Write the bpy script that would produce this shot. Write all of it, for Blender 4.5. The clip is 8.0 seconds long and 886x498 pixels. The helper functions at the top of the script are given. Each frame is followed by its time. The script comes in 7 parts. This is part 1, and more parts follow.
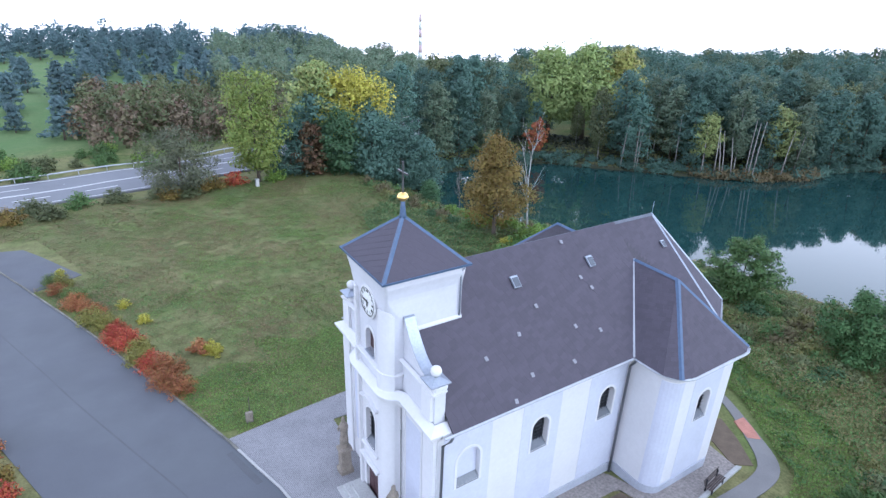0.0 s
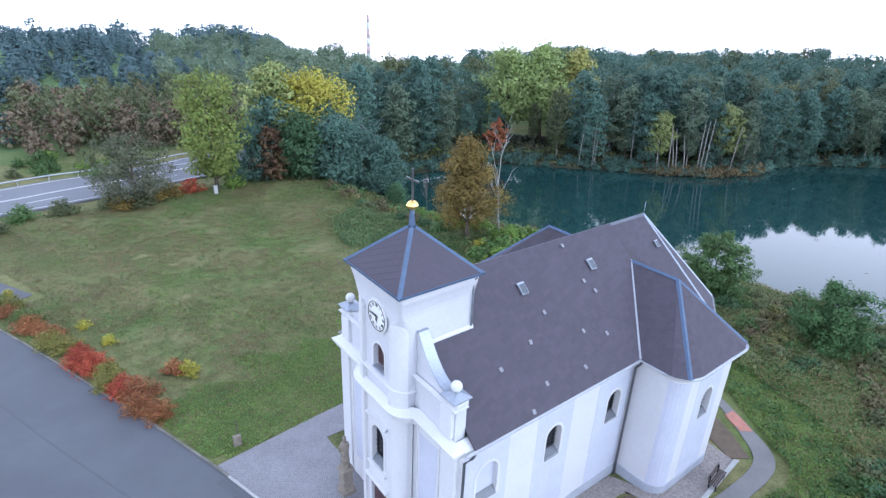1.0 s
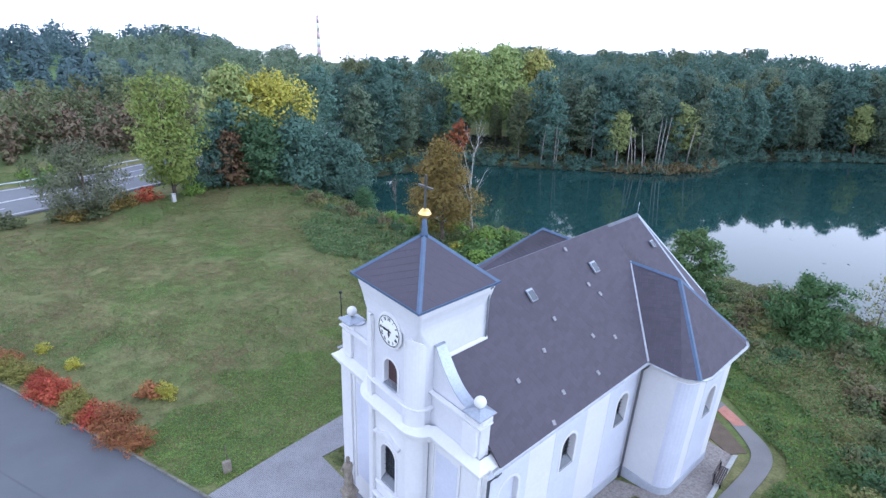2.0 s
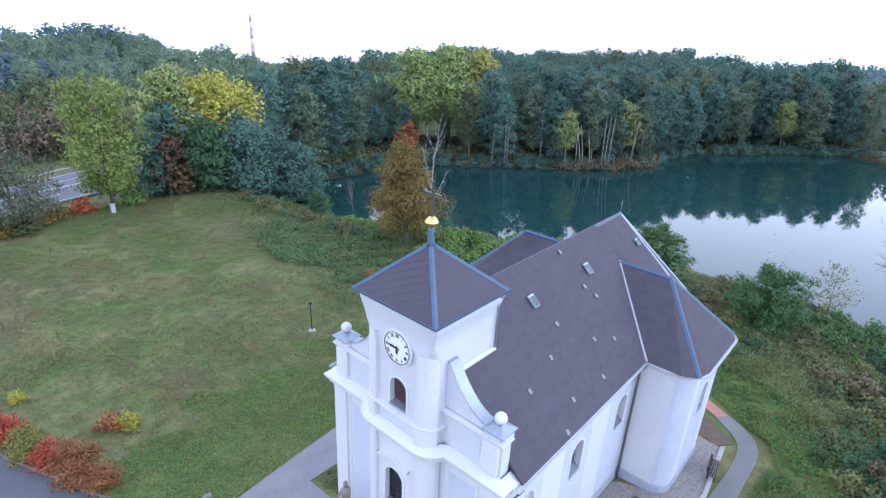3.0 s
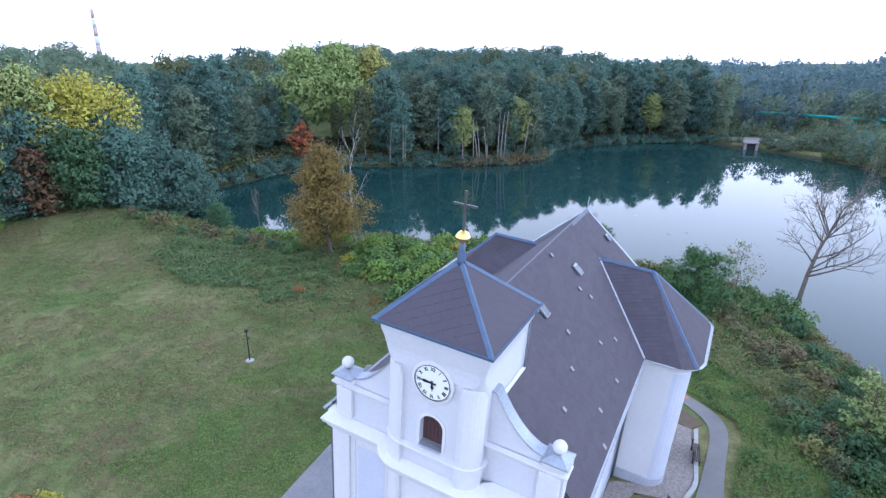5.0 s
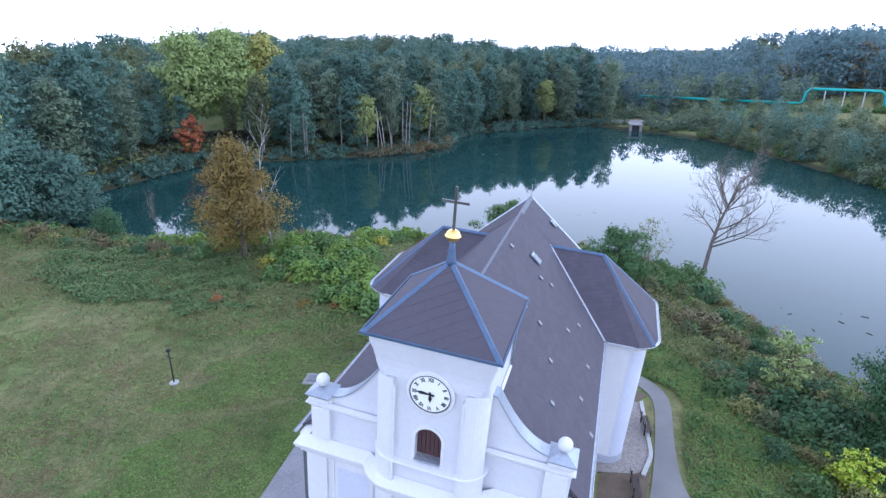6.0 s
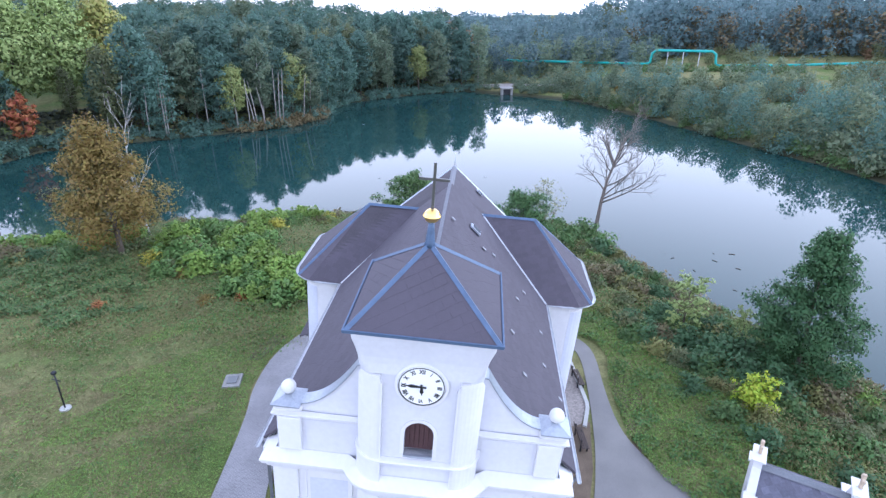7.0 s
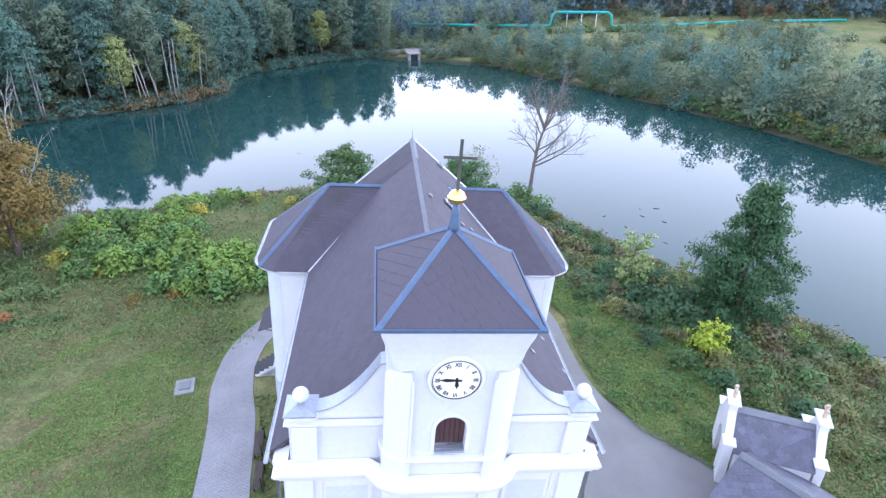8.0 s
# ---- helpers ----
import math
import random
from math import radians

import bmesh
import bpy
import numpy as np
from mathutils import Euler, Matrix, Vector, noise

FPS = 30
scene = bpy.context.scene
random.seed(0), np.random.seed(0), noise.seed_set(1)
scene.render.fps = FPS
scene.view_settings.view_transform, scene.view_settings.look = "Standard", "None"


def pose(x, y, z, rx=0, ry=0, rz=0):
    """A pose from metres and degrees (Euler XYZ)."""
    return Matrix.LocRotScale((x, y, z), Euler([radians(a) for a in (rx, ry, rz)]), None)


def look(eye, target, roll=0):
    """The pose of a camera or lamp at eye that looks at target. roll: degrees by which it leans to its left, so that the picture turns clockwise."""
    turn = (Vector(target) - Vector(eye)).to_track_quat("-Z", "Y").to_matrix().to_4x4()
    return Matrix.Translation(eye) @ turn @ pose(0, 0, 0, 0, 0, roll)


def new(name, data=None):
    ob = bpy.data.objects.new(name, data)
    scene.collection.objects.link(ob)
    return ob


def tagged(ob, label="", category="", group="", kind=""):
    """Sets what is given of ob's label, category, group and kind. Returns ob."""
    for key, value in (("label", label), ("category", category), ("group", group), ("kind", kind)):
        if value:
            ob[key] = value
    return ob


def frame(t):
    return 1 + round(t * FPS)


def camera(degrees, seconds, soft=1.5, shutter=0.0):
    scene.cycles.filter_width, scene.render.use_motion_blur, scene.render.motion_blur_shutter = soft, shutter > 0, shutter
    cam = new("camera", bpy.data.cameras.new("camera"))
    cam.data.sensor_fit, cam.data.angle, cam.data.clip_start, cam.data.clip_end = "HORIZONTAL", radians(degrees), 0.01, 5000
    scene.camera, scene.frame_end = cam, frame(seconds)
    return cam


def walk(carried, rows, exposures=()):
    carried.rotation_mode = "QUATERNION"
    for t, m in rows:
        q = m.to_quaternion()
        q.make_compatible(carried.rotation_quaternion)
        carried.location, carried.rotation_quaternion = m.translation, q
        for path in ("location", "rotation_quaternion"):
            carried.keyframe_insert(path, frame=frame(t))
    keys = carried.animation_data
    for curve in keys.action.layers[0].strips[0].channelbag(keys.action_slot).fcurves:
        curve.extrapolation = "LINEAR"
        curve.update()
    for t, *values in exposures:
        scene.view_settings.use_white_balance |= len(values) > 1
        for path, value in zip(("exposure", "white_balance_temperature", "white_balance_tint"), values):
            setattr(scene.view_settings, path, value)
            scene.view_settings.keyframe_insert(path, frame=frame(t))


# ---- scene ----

# ---- camera ----
cam = camera(77.6, 8.0, 1.4)
METRES, TILT, LEAN, TURN = 26.0, 4.93, 0.8, -32.9
START = (-10.995, -23.998, 24.771)
ROWS = [
    (0.0, 0.0, 0.0, 0.0, 0.84, -23.99, -1.89),
    (0.5, -0.0509, 0.0195, -0.0021, -1.82, -23.87, -2.02),
    (1.0, -0.1046, 0.0452, -0.0049, -4.34, -23.74, -2.14),
    (2.5, -0.2435, 0.1365, -0.0171, -12.06, -23.35, -2.48),
    (3.0, -0.2895, 0.175, -0.022, -15.36, -23.22, -2.63),
    (3.5, -0.3315, 0.2132, -0.0276, -18.56, -23.03, -2.8),
    (4.0, -0.3757, 0.2581, -0.034, -22.02, -22.86, -2.98),
    (5.5, -0.4881, 0.4041, -0.0533, -32.65, -22.84, -3.39),
    (6.0, -0.5217, 0.4632, -0.0601, -39.1, -23.19, -3.7),
    (6.5, -0.5489, 0.5222, -0.068, -45.71, -24.08, -3.98),
    (7.0, -0.5731, 0.5908, -0.076, -52.72, -25.38, -4.22),
    (7.5, -0.5902, 0.658, -0.0839, -57.92, -26.56, -4.36),
    (8.0, -0.6005, 0.7332, -0.0918, -63.01, -27.85, -4.43),
]
WORLD_TURN = pose(*START, TILT, LEAN, TURN)
walk(cam, [(t, WORLD_TURN @ pose(METRES * x, METRES * y, METRES * z, 90 + pitch, roll, yaw)) for t, x, y, z, yaw, pitch, roll in ROWS],
     exposures=[(0.0, 0.60, 4800, 0), (4.0, 0.56, 4660, 2), (6.0, 0.60, 4630, 3), (7.0, 0.84, 4780, 4), (8.0, 1.08, 4820, 4)])
# the church leans: its own frame against the true upright
LEANING = (pose(0, 0, 0, TILT, LEAN, TURN) @ pose(0, 0, 0, 0, 0, TURN).inverted()).to_4x4()

# ---- world and sun ----
SUN_AZ, SUN_EL = radians(-72), radians(18)     # angle from +x, elevation
world = bpy.data.worlds.new("evening_sky")
scene.world = world
world.use_nodes = True
wn = world.node_tree
wn.nodes.clear()
w_out = wn.nodes.new("ShaderNodeOutputWorld")
w_bg = wn.nodes.new("ShaderNodeBackground")
w_sky = wn.nodes.new("ShaderNodeTexSky")
w_sky.sky_type = "NISHITA"
w_sky.sun_disc = False
w_sky.sun_elevation = SUN_EL
w_sky.sun_rotation = math.pi / 2 - SUN_AZ
w_sky.air_density, w_sky.dust_density, w_sky.ozone_density = 1.0, 2.0, 1.0
w_bg.inputs["Strength"].default_value = 0.15
# a pale veil of evening haze, thicker towards the horizon
w_co = wn.nodes.new("ShaderNodeTexCoord")
w_sep = wn.nodes.new("ShaderNodeSeparateXYZ")
w_ramp = wn.nodes.new("ShaderNodeMapRange")
w_ramp.interpolation_type = "SMOOTHSTEP"
w_ramp.inputs["From Min"].default_value, w_ramp.inputs["From Max"].default_value = 0.0, 0.85
w_ramp.inputs["To Min"].default_value, w_ramp.inputs["To Max"].default_value = 0.88, 0.36
w_veil = wn.nodes.new("ShaderNodeMix")
w_veil.data_type = "RGBA"
w_veil.inputs[7].default_value = (15.9, 13.2, 13.1, 1)
wn.links.new(w_co.outputs["Generated"], w_sep.inputs[0])
wn.links.new(w_sep.outputs["Z"], w_ramp.inputs["Value"])
wn.links.new(w_ramp.outputs[0], w_veil.inputs[0])
wn.links.new(w_sky.outputs[0], w_veil.inputs[6])
wn.links.new(w_veil.outputs[2], w_bg.inputs["Color"])
wn.links.new(w_bg.outputs[0], w_out.inputs["Surface"])
sun_data = bpy.data.lights.new("sun", "SUN")
sun_data.energy, sun_data.angle, sun_data.color = 0.4, radians(30), (1.0, 0.96, 0.92)
sun = new("sun", sun_data)
sun_dir = Vector((math.cos(SUN_AZ) * math.cos(SUN_EL), math.sin(SUN_AZ) * math.cos(SUN_EL), math.sin(SUN_EL)))
sun.matrix_world = look(tuple(sun_dir * 300), (0, 0, 0))

# ---- materials ----
MATS = {}


def mat(name, base, rough=0.8, metal=0.0, vary=(0.75, 1.2), scale=1.0, fine=12.0, bump=0.15, bump_scale=30.0, per_object=0.0,
        per_island=0.0, second=None, second_scale=0.3, second_edge=(0.45, 0.6), hue=0.0, coat=0.0, spec=None):
    """Colour with two scales of variation and a fine relief, in world or object metres."""
    if name in MATS:
        return MATS[name]
    m = bpy.data.materials.new(name)
    m.use_nodes = True
    nt = m.node_tree
    N, L = nt.nodes, nt.links
    bsdf = N["Principled BSDF"]
    bsdf.inputs["Roughness"].default_value = rough
    bsdf.inputs["Metallic"].default_value = metal
    if spec is not None:
        bsdf.inputs["Specular IOR Level"].default_value = spec
    geo = N.new("ShaderNodeNewGeometry")
    big = N.new("ShaderNodeTexNoise")
    big.inputs["Scale"].default_value, big.inputs["Detail"].default_value = scale, 5
    L.new(geo.outputs["Position"], big.inputs["Vector"])
    small = N.new("ShaderNodeTexNoise")
    small.inputs["Scale"].default_value, small.inputs["Detail"].default_value = fine, 3
    L.new(geo.outputs["Position"], small.inputs["Vector"])
    mixn = N.new("ShaderNodeMath")
    mixn.operation = "ADD"
    L.new(big.outputs["Fac"], mixn.inputs[0])
    L.new(small.outputs["Fac"], mixn.inputs[1])
    rng = N.new("ShaderNodeMapRange")
    rng.inputs["From Min"].default_value, rng.inputs["From Max"].default_value = 0.65, 1.35
    rng.inputs["To Min"].default_value, rng.inputs["To Max"].default_value = vary
    L.new(mixn.outputs[0], rng.inputs["Value"])
    col = N.new("ShaderNodeRGB")
    col.outputs[0].default_value = (*base, 1)
    out = col.outputs[0]
    if second:
        sec = N.new("ShaderNodeTexNoise")
        sec.inputs["Scale"].default_value, sec.inputs["Detail"].default_value = second_scale, 6
        L.new(geo.outputs["Position"], sec.inputs["Vector"])
        sr = N.new("ShaderNodeMapRange")
        sr.inputs["From Min"].default_value, sr.inputs["From Max"].default_value = second_edge
        L.new(sec.outputs["Fac"], sr.inputs["Value"])
        mx = N.new("ShaderNodeMix")
        mx.data_type = "RGBA"
        L.new(sr.outputs[0], mx.inputs[0])
        L.new(out, mx.inputs[6])
        mx.inputs[7].default_value = (*second, 1)
        out = mx.outputs[2]
    hsv = N.new("ShaderNodeHueSaturation")
    L.new(out, hsv.inputs["Color"])
    value = rng.outputs[0]
    for amount, source in ((per_object, "obj"), (per_island, "isl")):
        if amount:
            if source == "obj":
                info = N.new("ShaderNodeObjectInfo").outputs["Random"]
            else:
                info = geo.outputs["Random Per Island"]
            r2 = N.new("ShaderNodeMapRange")
            r2.inputs["To Min"].default_value, r2.inputs["To Max"].default_value = 1 - amount, 1 + amount
            L.new(info, r2.inputs["Value"])
            mul = N.new("ShaderNodeMath")
            mul.operation = "MULTIPLY"
            L.new(value, mul.inputs[0])
            L.new(r2.outputs[0], mul.inputs[1])
            value = mul.outputs[0]
            if hue:
                r3 = N.new("ShaderNodeMapRange")
                r3.inputs["To Min"].default_value, r3.inputs["To Max"].default_value = 0.5 - hue, 0.5 + hue
                wob = N.new("ShaderNodeMath")
                wob.operation = "MULTIPLY"
                wob.inputs[1].default_value = 7.31
                L.new(info, wob.inputs[0])
                fr = N.new("ShaderNodeMath")
                fr.operation = "FRACT"
                L.new(wob.outputs[0], fr.inputs[0])
                L.new(fr.outputs[0], r3.inputs["Value"])
                L.new(r3.outputs[0], hsv.inputs["Hue"])
    L.new(value, hsv.inputs["Value"])
    L.new(hsv.outputs[0], bsdf.inputs["Base Color"])
    if coat:
        bsdf.inputs["Coat Weight"].default_value = coat
    if bump:
        bn = N.new("ShaderNodeTexNoise")
        bn.inputs["Scale"].default_value, bn.inputs["Detail"].default_value = bump_scale, 4
        L.new(geo.outputs["Position"], bn.inputs["Vector"])
        b = N.new("ShaderNodeBump")
        b.inputs["Strength"].default_value, b.inputs["Distance"].default_value = bump, 0.05
        L.new(bn.outputs["Fac"], b.inputs["Height"])
        L.new(b.outputs[0], bsdf.inputs["Normal"])
    MATS[name] = m
    return m


WHITE = mat("white_limewash", (0.645, 0.645, 0.66), 0.85, vary=(0.95, 1.04), scale=0.6, fine=5, bump=0.12, bump_scale=25)
PALE = mat("pale_blue_plaster", (0.55, 0.57, 0.66), 0.88, vary=(0.93, 1.05), scale=0.7, fine=6, bump=0.15, bump_scale=25)
PLINTH = mat("grey_plinth_plaster", (0.42, 0.44, 0.50), 0.9, vary=(0.85, 1.1), scale=1.2, fine=8, bump=0.2)
SLATE = mat("dark_slate", (0.067, 0.059, 0.078), 0.75, vary=(0.93, 1.07), scale=0.5, fine=6, bump=0.15, bump_scale=20, per_island=0.09)
SLATE_DECK = mat("roof_deck_felt", (0.062, 0.056, 0.068), 0.9, bump=0.1)
TIN_BLUE = mat("blue_grey_sheet_metal", (0.085, 0.125, 0.21), 0.55, 0.2, vary=(0.85, 1.15), scale=2, fine=10, bump=0.05)
TIN_GREY = mat("zinc_sheet_metal", (0.36, 0.39, 0.45), 0.42, 0.5, vary=(0.85, 1.12), scale=2, fine=10, bump=0.05)
GALV = mat("galvanised_gutter", (0.50, 0.52, 0.56), 0.45, 0.6, vary=(0.8, 1.15), scale=3, fine=15, bump=0.05)
DARK_METAL = mat("dark_iron", (0.03, 0.032, 0.038), 0.5, 0.5, vary=(0.8, 1.2), bump=0.05)
GOLD = mat("gilded_copper", (0.95, 0.66, 0.22), 0.28, 1.0, vary=(0.92, 1.05), bump=0.02)
DOOR_WOOD = mat("dark_red_brown_wood", (0.065, 0.032, 0.034), 0.6, vary=(0.75, 1.2), scale=3, fine=20, bump=0.2)
GLASS_DARK = mat("dark_window_glass", (0.012, 0.014, 0.018), 0.12, vary=(0.8, 1.2), bump=0.02)
CLOCK_WHITE = mat("clock_enamel", (0.82, 0.83, 0.84), 0.4, vary=(0.98, 1.02), bump=0.0)
BLACK = mat("black_paint", (0.012, 0.012, 0.014), 0.5, vary=(0.9, 1.1), bump=0.0)
STONE = mat("weathered_sandstone", (0.24, 0.21, 0.17), 0.9, vary=(0.6, 1.25), scale=3, fine=14, bump=0.4)
CONCRETE = mat("pale_concrete", (0.42, 0.42, 0.41), 0.9, vary=(0.8, 1.12), scale=1.2, fine=10, bump=0.2)
LANE = mat("fine_grey_asphalt", (0.185, 0.180, 0.178), 0.9, vary=(0.85, 1.15), scale=0.5, fine=25, bump=0.15, bump_scale=50, second=(0.20, 0.195, 0.19), second_scale=0.3)
SILL = mat("dark_grey_sill_metal", (0.16, 0.17, 0.19), 0.5, 0.4, vary=(0.8, 1.15), bump=0.05)
OFFWHITE = mat("off_white_plaster", (0.59, 0.595, 0.64), 0.88, vary=(0.94, 1.04), scale=0.7, fine=6, bump=0.12)
ASPHALT = mat("worn_asphalt", (0.108, 0.114, 0.127), 0.88, vary=(0.86, 1.12), scale=0.35, fine=30, bump=0.15, bump_scale=60, second=(0.10, 0.105, 0.12),
              second_scale=0.15)
ROAD = mat("highway_asphalt", (0.17, 0.175, 0.19), 0.85, vary=(0.9, 1.1), scale=0.2, fine=5, bump=0.05)
LINE = mat("white_road_paint", (0.62, 0.62, 0.62), 0.7, vary=(0.85, 1.1), scale=2, fine=10, bump=0.02)
PAVER = mat("grey_concrete_paver", (0.225, 0.222, 0.232), 0.9, vary=(0.78, 1.16), scale=0.5, fine=12, bump=0.15, per_island=0.12)
pn = PAVER.node_tree
p_brick = pn.nodes.new("ShaderNodeTexBrick")
p_brick.inputs["Scale"].default_value = 1.0
p_brick.inputs["Brick Width"].default_value, p_brick.inputs["Row Height"].default_value = 0.20, 0.10
p_brick.inputs["Mortar Size"].default_value = 0.013
p_geo = pn.nodes.new("ShaderNodeNewGeometry")
p_rot = pn.nodes.new("ShaderNodeMapping")
p_rot.inputs["Rotation"].default_value = (0, 0, radians(80))
pn.links.new(p_geo.outputs["Position"], p_rot.inputs["Vector"])
pn.links.new(p_rot.outputs[0], p_brick.inputs["Vector"])
p_brick.inputs["Color1"].default_value = (1.0, 1.0, 1.0, 1)
p_brick.inputs["Color2"].default_value = (0.82, 0.82, 0.84, 1)
p_brick.inputs["Mortar"].default_value = (1.35, 1.34, 1.32, 1)
p_mul = pn.nodes.new("ShaderNodeMix")
p_mul.data_type, p_mul.blend_type = "RGBA", "MULTIPLY"
p_mul.inputs[0].default_value = 1.0
p_src = pn.nodes["Principled BSDF"].inputs["Base Color"].links[0].from_socket
pn.links.new(p_src, p_mul.inputs[6])
pn.links.new(p_brick.outputs["Color"], p_mul.inputs[7])
pn.links.new(p_mul.outputs[2], pn.nodes["Principled BSDF"].inputs["Base Color"])
GRAVEL = mat("pale_gravel", (0.30, 0.27, 0.25), 0.95, vary=(0.5, 1.4), scale=6, fine=40, bump=0.6, bump_scale=50)
BRICK_DUST = mat("crushed_red_brick", (0.42, 0.20, 0.15), 0.95, vary=(0.7, 1.25), scale=2, fine=30, bump=0.3)
EARTH = mat("bare_earth", (0.13, 0.10, 0.07), 0.95, vary=(0.7, 1.25), scale=1.5, fine=20, bump=0.3)
GRASS = mat("meadow_grass", (0.102, 0.142, 0.040), 0.95, vary=(0.6, 1.38), scale=0.9, fine=6, bump=0.6, bump_scale=6,
            second=(0.176, 0.170, 0.075), second_scale=0.13, second_edge=(0.33, 0.58), spec=0.15)
gn = GRASS.node_tree
g_geo = gn.nodes.new("ShaderNodeNewGeometry")
g_sep = gn.nodes.new("ShaderNodeSeparateXYZ")
g_rng = gn.nodes.new("ShaderNodeMapRange")
g_rng.inputs["From Min"].default_value, g_rng.inputs["From Max"].default_value = -1.6, -2.1
g_mix = gn.nodes.new("ShaderNodeMix")
g_mix.data_type = "RGBA"
g_mix.inputs[7].default_value = (0.050, 0.052, 0.030, 1)
gn.links.new(g_geo.outputs["Position"], g_sep.inputs[0])
gn.links.new(g_sep.outputs["Z"], g_rng.inputs["Value"])
gn.links.new(g_rng.outputs[0], g_mix.inputs[0])
gn.links.new(gn.nodes["Principled BSDF"].inputs["Base Color"].links[0].from_socket, g_mix.inputs[6])
g_hill = gn.nodes.new("ShaderNodeMapRange")
g_hill.inputs["From Min"].default_value, g_hill.inputs["From Max"].default_value = 118, 135
g_hill.inputs["To Max"].default_value = 0.75
g_green = gn.nodes.new("ShaderNodeMix")
g_green.data_type = "RGBA"
g_green.inputs[7].default_value = (0.115, 0.190, 0.075, 1)
gn.links.new(g_sep.outputs["Y"], g_hill.inputs["Value"])
gn.links.new(g_hill.outputs[0], g_green.inputs[0])
gn.links.new(g_mix.outputs[2], g_green.inputs[6])
gn.links.new(g_green.outputs[2], gn.nodes["Principled BSDF"].inputs["Base Color"])
BARK = mat("grey_brown_bark", (0.11, 0.09, 0.07), 0.95, vary=(0.6, 1.3), scale=3, fine=15, bump=0.5)
BARK_PALE = mat("pale_bare_bark", (0.34, 0.32, 0.30), 0.9, vary=(0.6, 1.2), scale=2, fine=10, bump=0.3)
PIPE = mat("turquoise_painted_pipe", (0.05, 0.33, 0.30), 0.5, vary=(0.85, 1.1), bump=0.05)
BENCH_WOOD = mat("dark_bench_wood", (0.055, 0.04, 0.035), 0.7, vary=(0.7, 1.3), scale=3, fine=20, bump=0.2)


def leaf(name, base, hue=0.012, obj=0.16, isl=0.18, rough=0.6, through_=0.2):
    """Foliage: a leaf surface that also lets some light through."""
    if name in MATS:
        return MATS[name]
    m = mat(name, base, rough, vary=(0.8, 1.2), scale=0.25, fine=1.5, bump=0, per_object=obj, per_island=isl, hue=hue, spec=0.3)
    nt = m.node_tree
    bsdf = nt.nodes["Principled BSDF"]
    tr = nt.nodes.new("ShaderNodeBsdfTranslucent")
    mx = nt.nodes.new("ShaderNodeMixShader")
    mx.inputs[0].default_value = through_
    nt.links.new(bsdf.inputs["Base Color"].links[0].from_socket, tr.inputs["Color"])
    nt.links.new(bsdf.outputs[0], mx.inputs[1])
    nt.links.new(tr.outputs[0], mx.inputs[2])
    nt.links.new(mx.outputs[0], nt.nodes["Material Output"].inputs["Surface"])
    return m


LEAF_DARK = leaf("deep_green_leaves", (0.105, 0.185, 0.085), isl=0.12, through_=0.4)
# far woods: distance haze put into the leaf colour as bluer, paler greens
LEAF_HAZE = leaf("hazy_blue_green_leaves", (0.130, 0.212, 0.168), 0.022, obj=0.22, isl=0.08, through_=0.5)
LEAF_HAZE_MID = leaf("hazy_grey_green_leaves", (0.178, 0.232, 0.152), 0.03, obj=0.2, isl=0.08, through_=0.5)
LEAF_FRESH = leaf("fresh_green_knotweed_leaves", (0.190, 0.280, 0.052), 0.015)
LEAF_MID = leaf("mid_green_leaves", (0.120, 0.195, 0.064), 0.02, isl=0.14, through_=0.35)
# aerial haze mixed into the base colour of distant woods and pines
LEAF_HAZE_BLUE = leaf("haze_blue_foliage", (0.155, 0.225, 0.235), isl=0.08, through_=0.5)
LEAF_LIME = leaf("lime_green_leaves", (0.300, 0.370, 0.130), isl=0.12, through_=0.35)
LEAF_YELLOW = leaf("yellow_autumn_leaves", (0.52, 0.49, 0.08), through_=0.35)
LEAF_BROWN = leaf("ochre_brown_leaves", (0.250, 0.188, 0.052), 0.02, through_=0.35)
LEAF_RED = leaf("red_autumn_leaves", (0.43, 0.10, 0.05), 0.025)
LEAF_ORANGE = leaf("orange_autumn_leaves", (0.34, 0.16, 0.06), 0.03)
LEAF_OLIVE = leaf("olive_scrub_leaves", (0.155, 0.178, 0.085), 0.02, isl=0.12, through_=0.4)
REED = leaf("dry_reeds", (0.25, 0.205, 0.105))

WATER = bpy.data.materials.new("still_lake_water")
WATER.use_nodes = True
wnt = WATER.node_tree
wb = wnt.nodes["Principled BSDF"]
wb.inputs["Base Color"].default_value = (0.015, 0.042, 0.041, 1)
wb.inputs["Roughness"].default_value = 0.03
wb.inputs["IOR"].default_value = 1.36
wgeo = wnt.nodes.new("ShaderNodeNewGeometry")
wno = wnt.nodes.new("ShaderNodeTexNoise")
wno.inputs["Scale"].default_value, wno.inputs["Detail"].default_value = 0.8, 3
wbu = wnt.nodes.new("ShaderNodeBump")
wbu.inputs["Strength"].default_value, wbu.inputs["Distance"].default_value = 0.02, 0.05
wnt.links.new(wgeo.outputs["Position"], wno.inputs["Vector"])
wnt.links.new(wno.outputs["Fac"], wbu.inputs["Height"])
wnt.links.new(wbu.outputs[0], wb.inputs["Normal"])


# ---- mesh helpers ----
def mesh_of(name, verts, faces, material, smooth=False):
    me = bpy.data.meshes.new(name)
    me.from_pydata([tuple(v) for v in verts], [], [tuple(f) for f in faces])
    me.materials.append(material)
    if smooth:
        me.shade_smooth()
    me.update()
    return me


def piece(name, verts, faces, material, parent=None, label="", smooth=False, kind=""):
    """One mesh object from plain vertex and face lists."""
    ob = new(name, mesh_of(name, verts, faces, material, smooth))
    ob.parent = parent
    return tagged(ob, label=label, kind=kind)


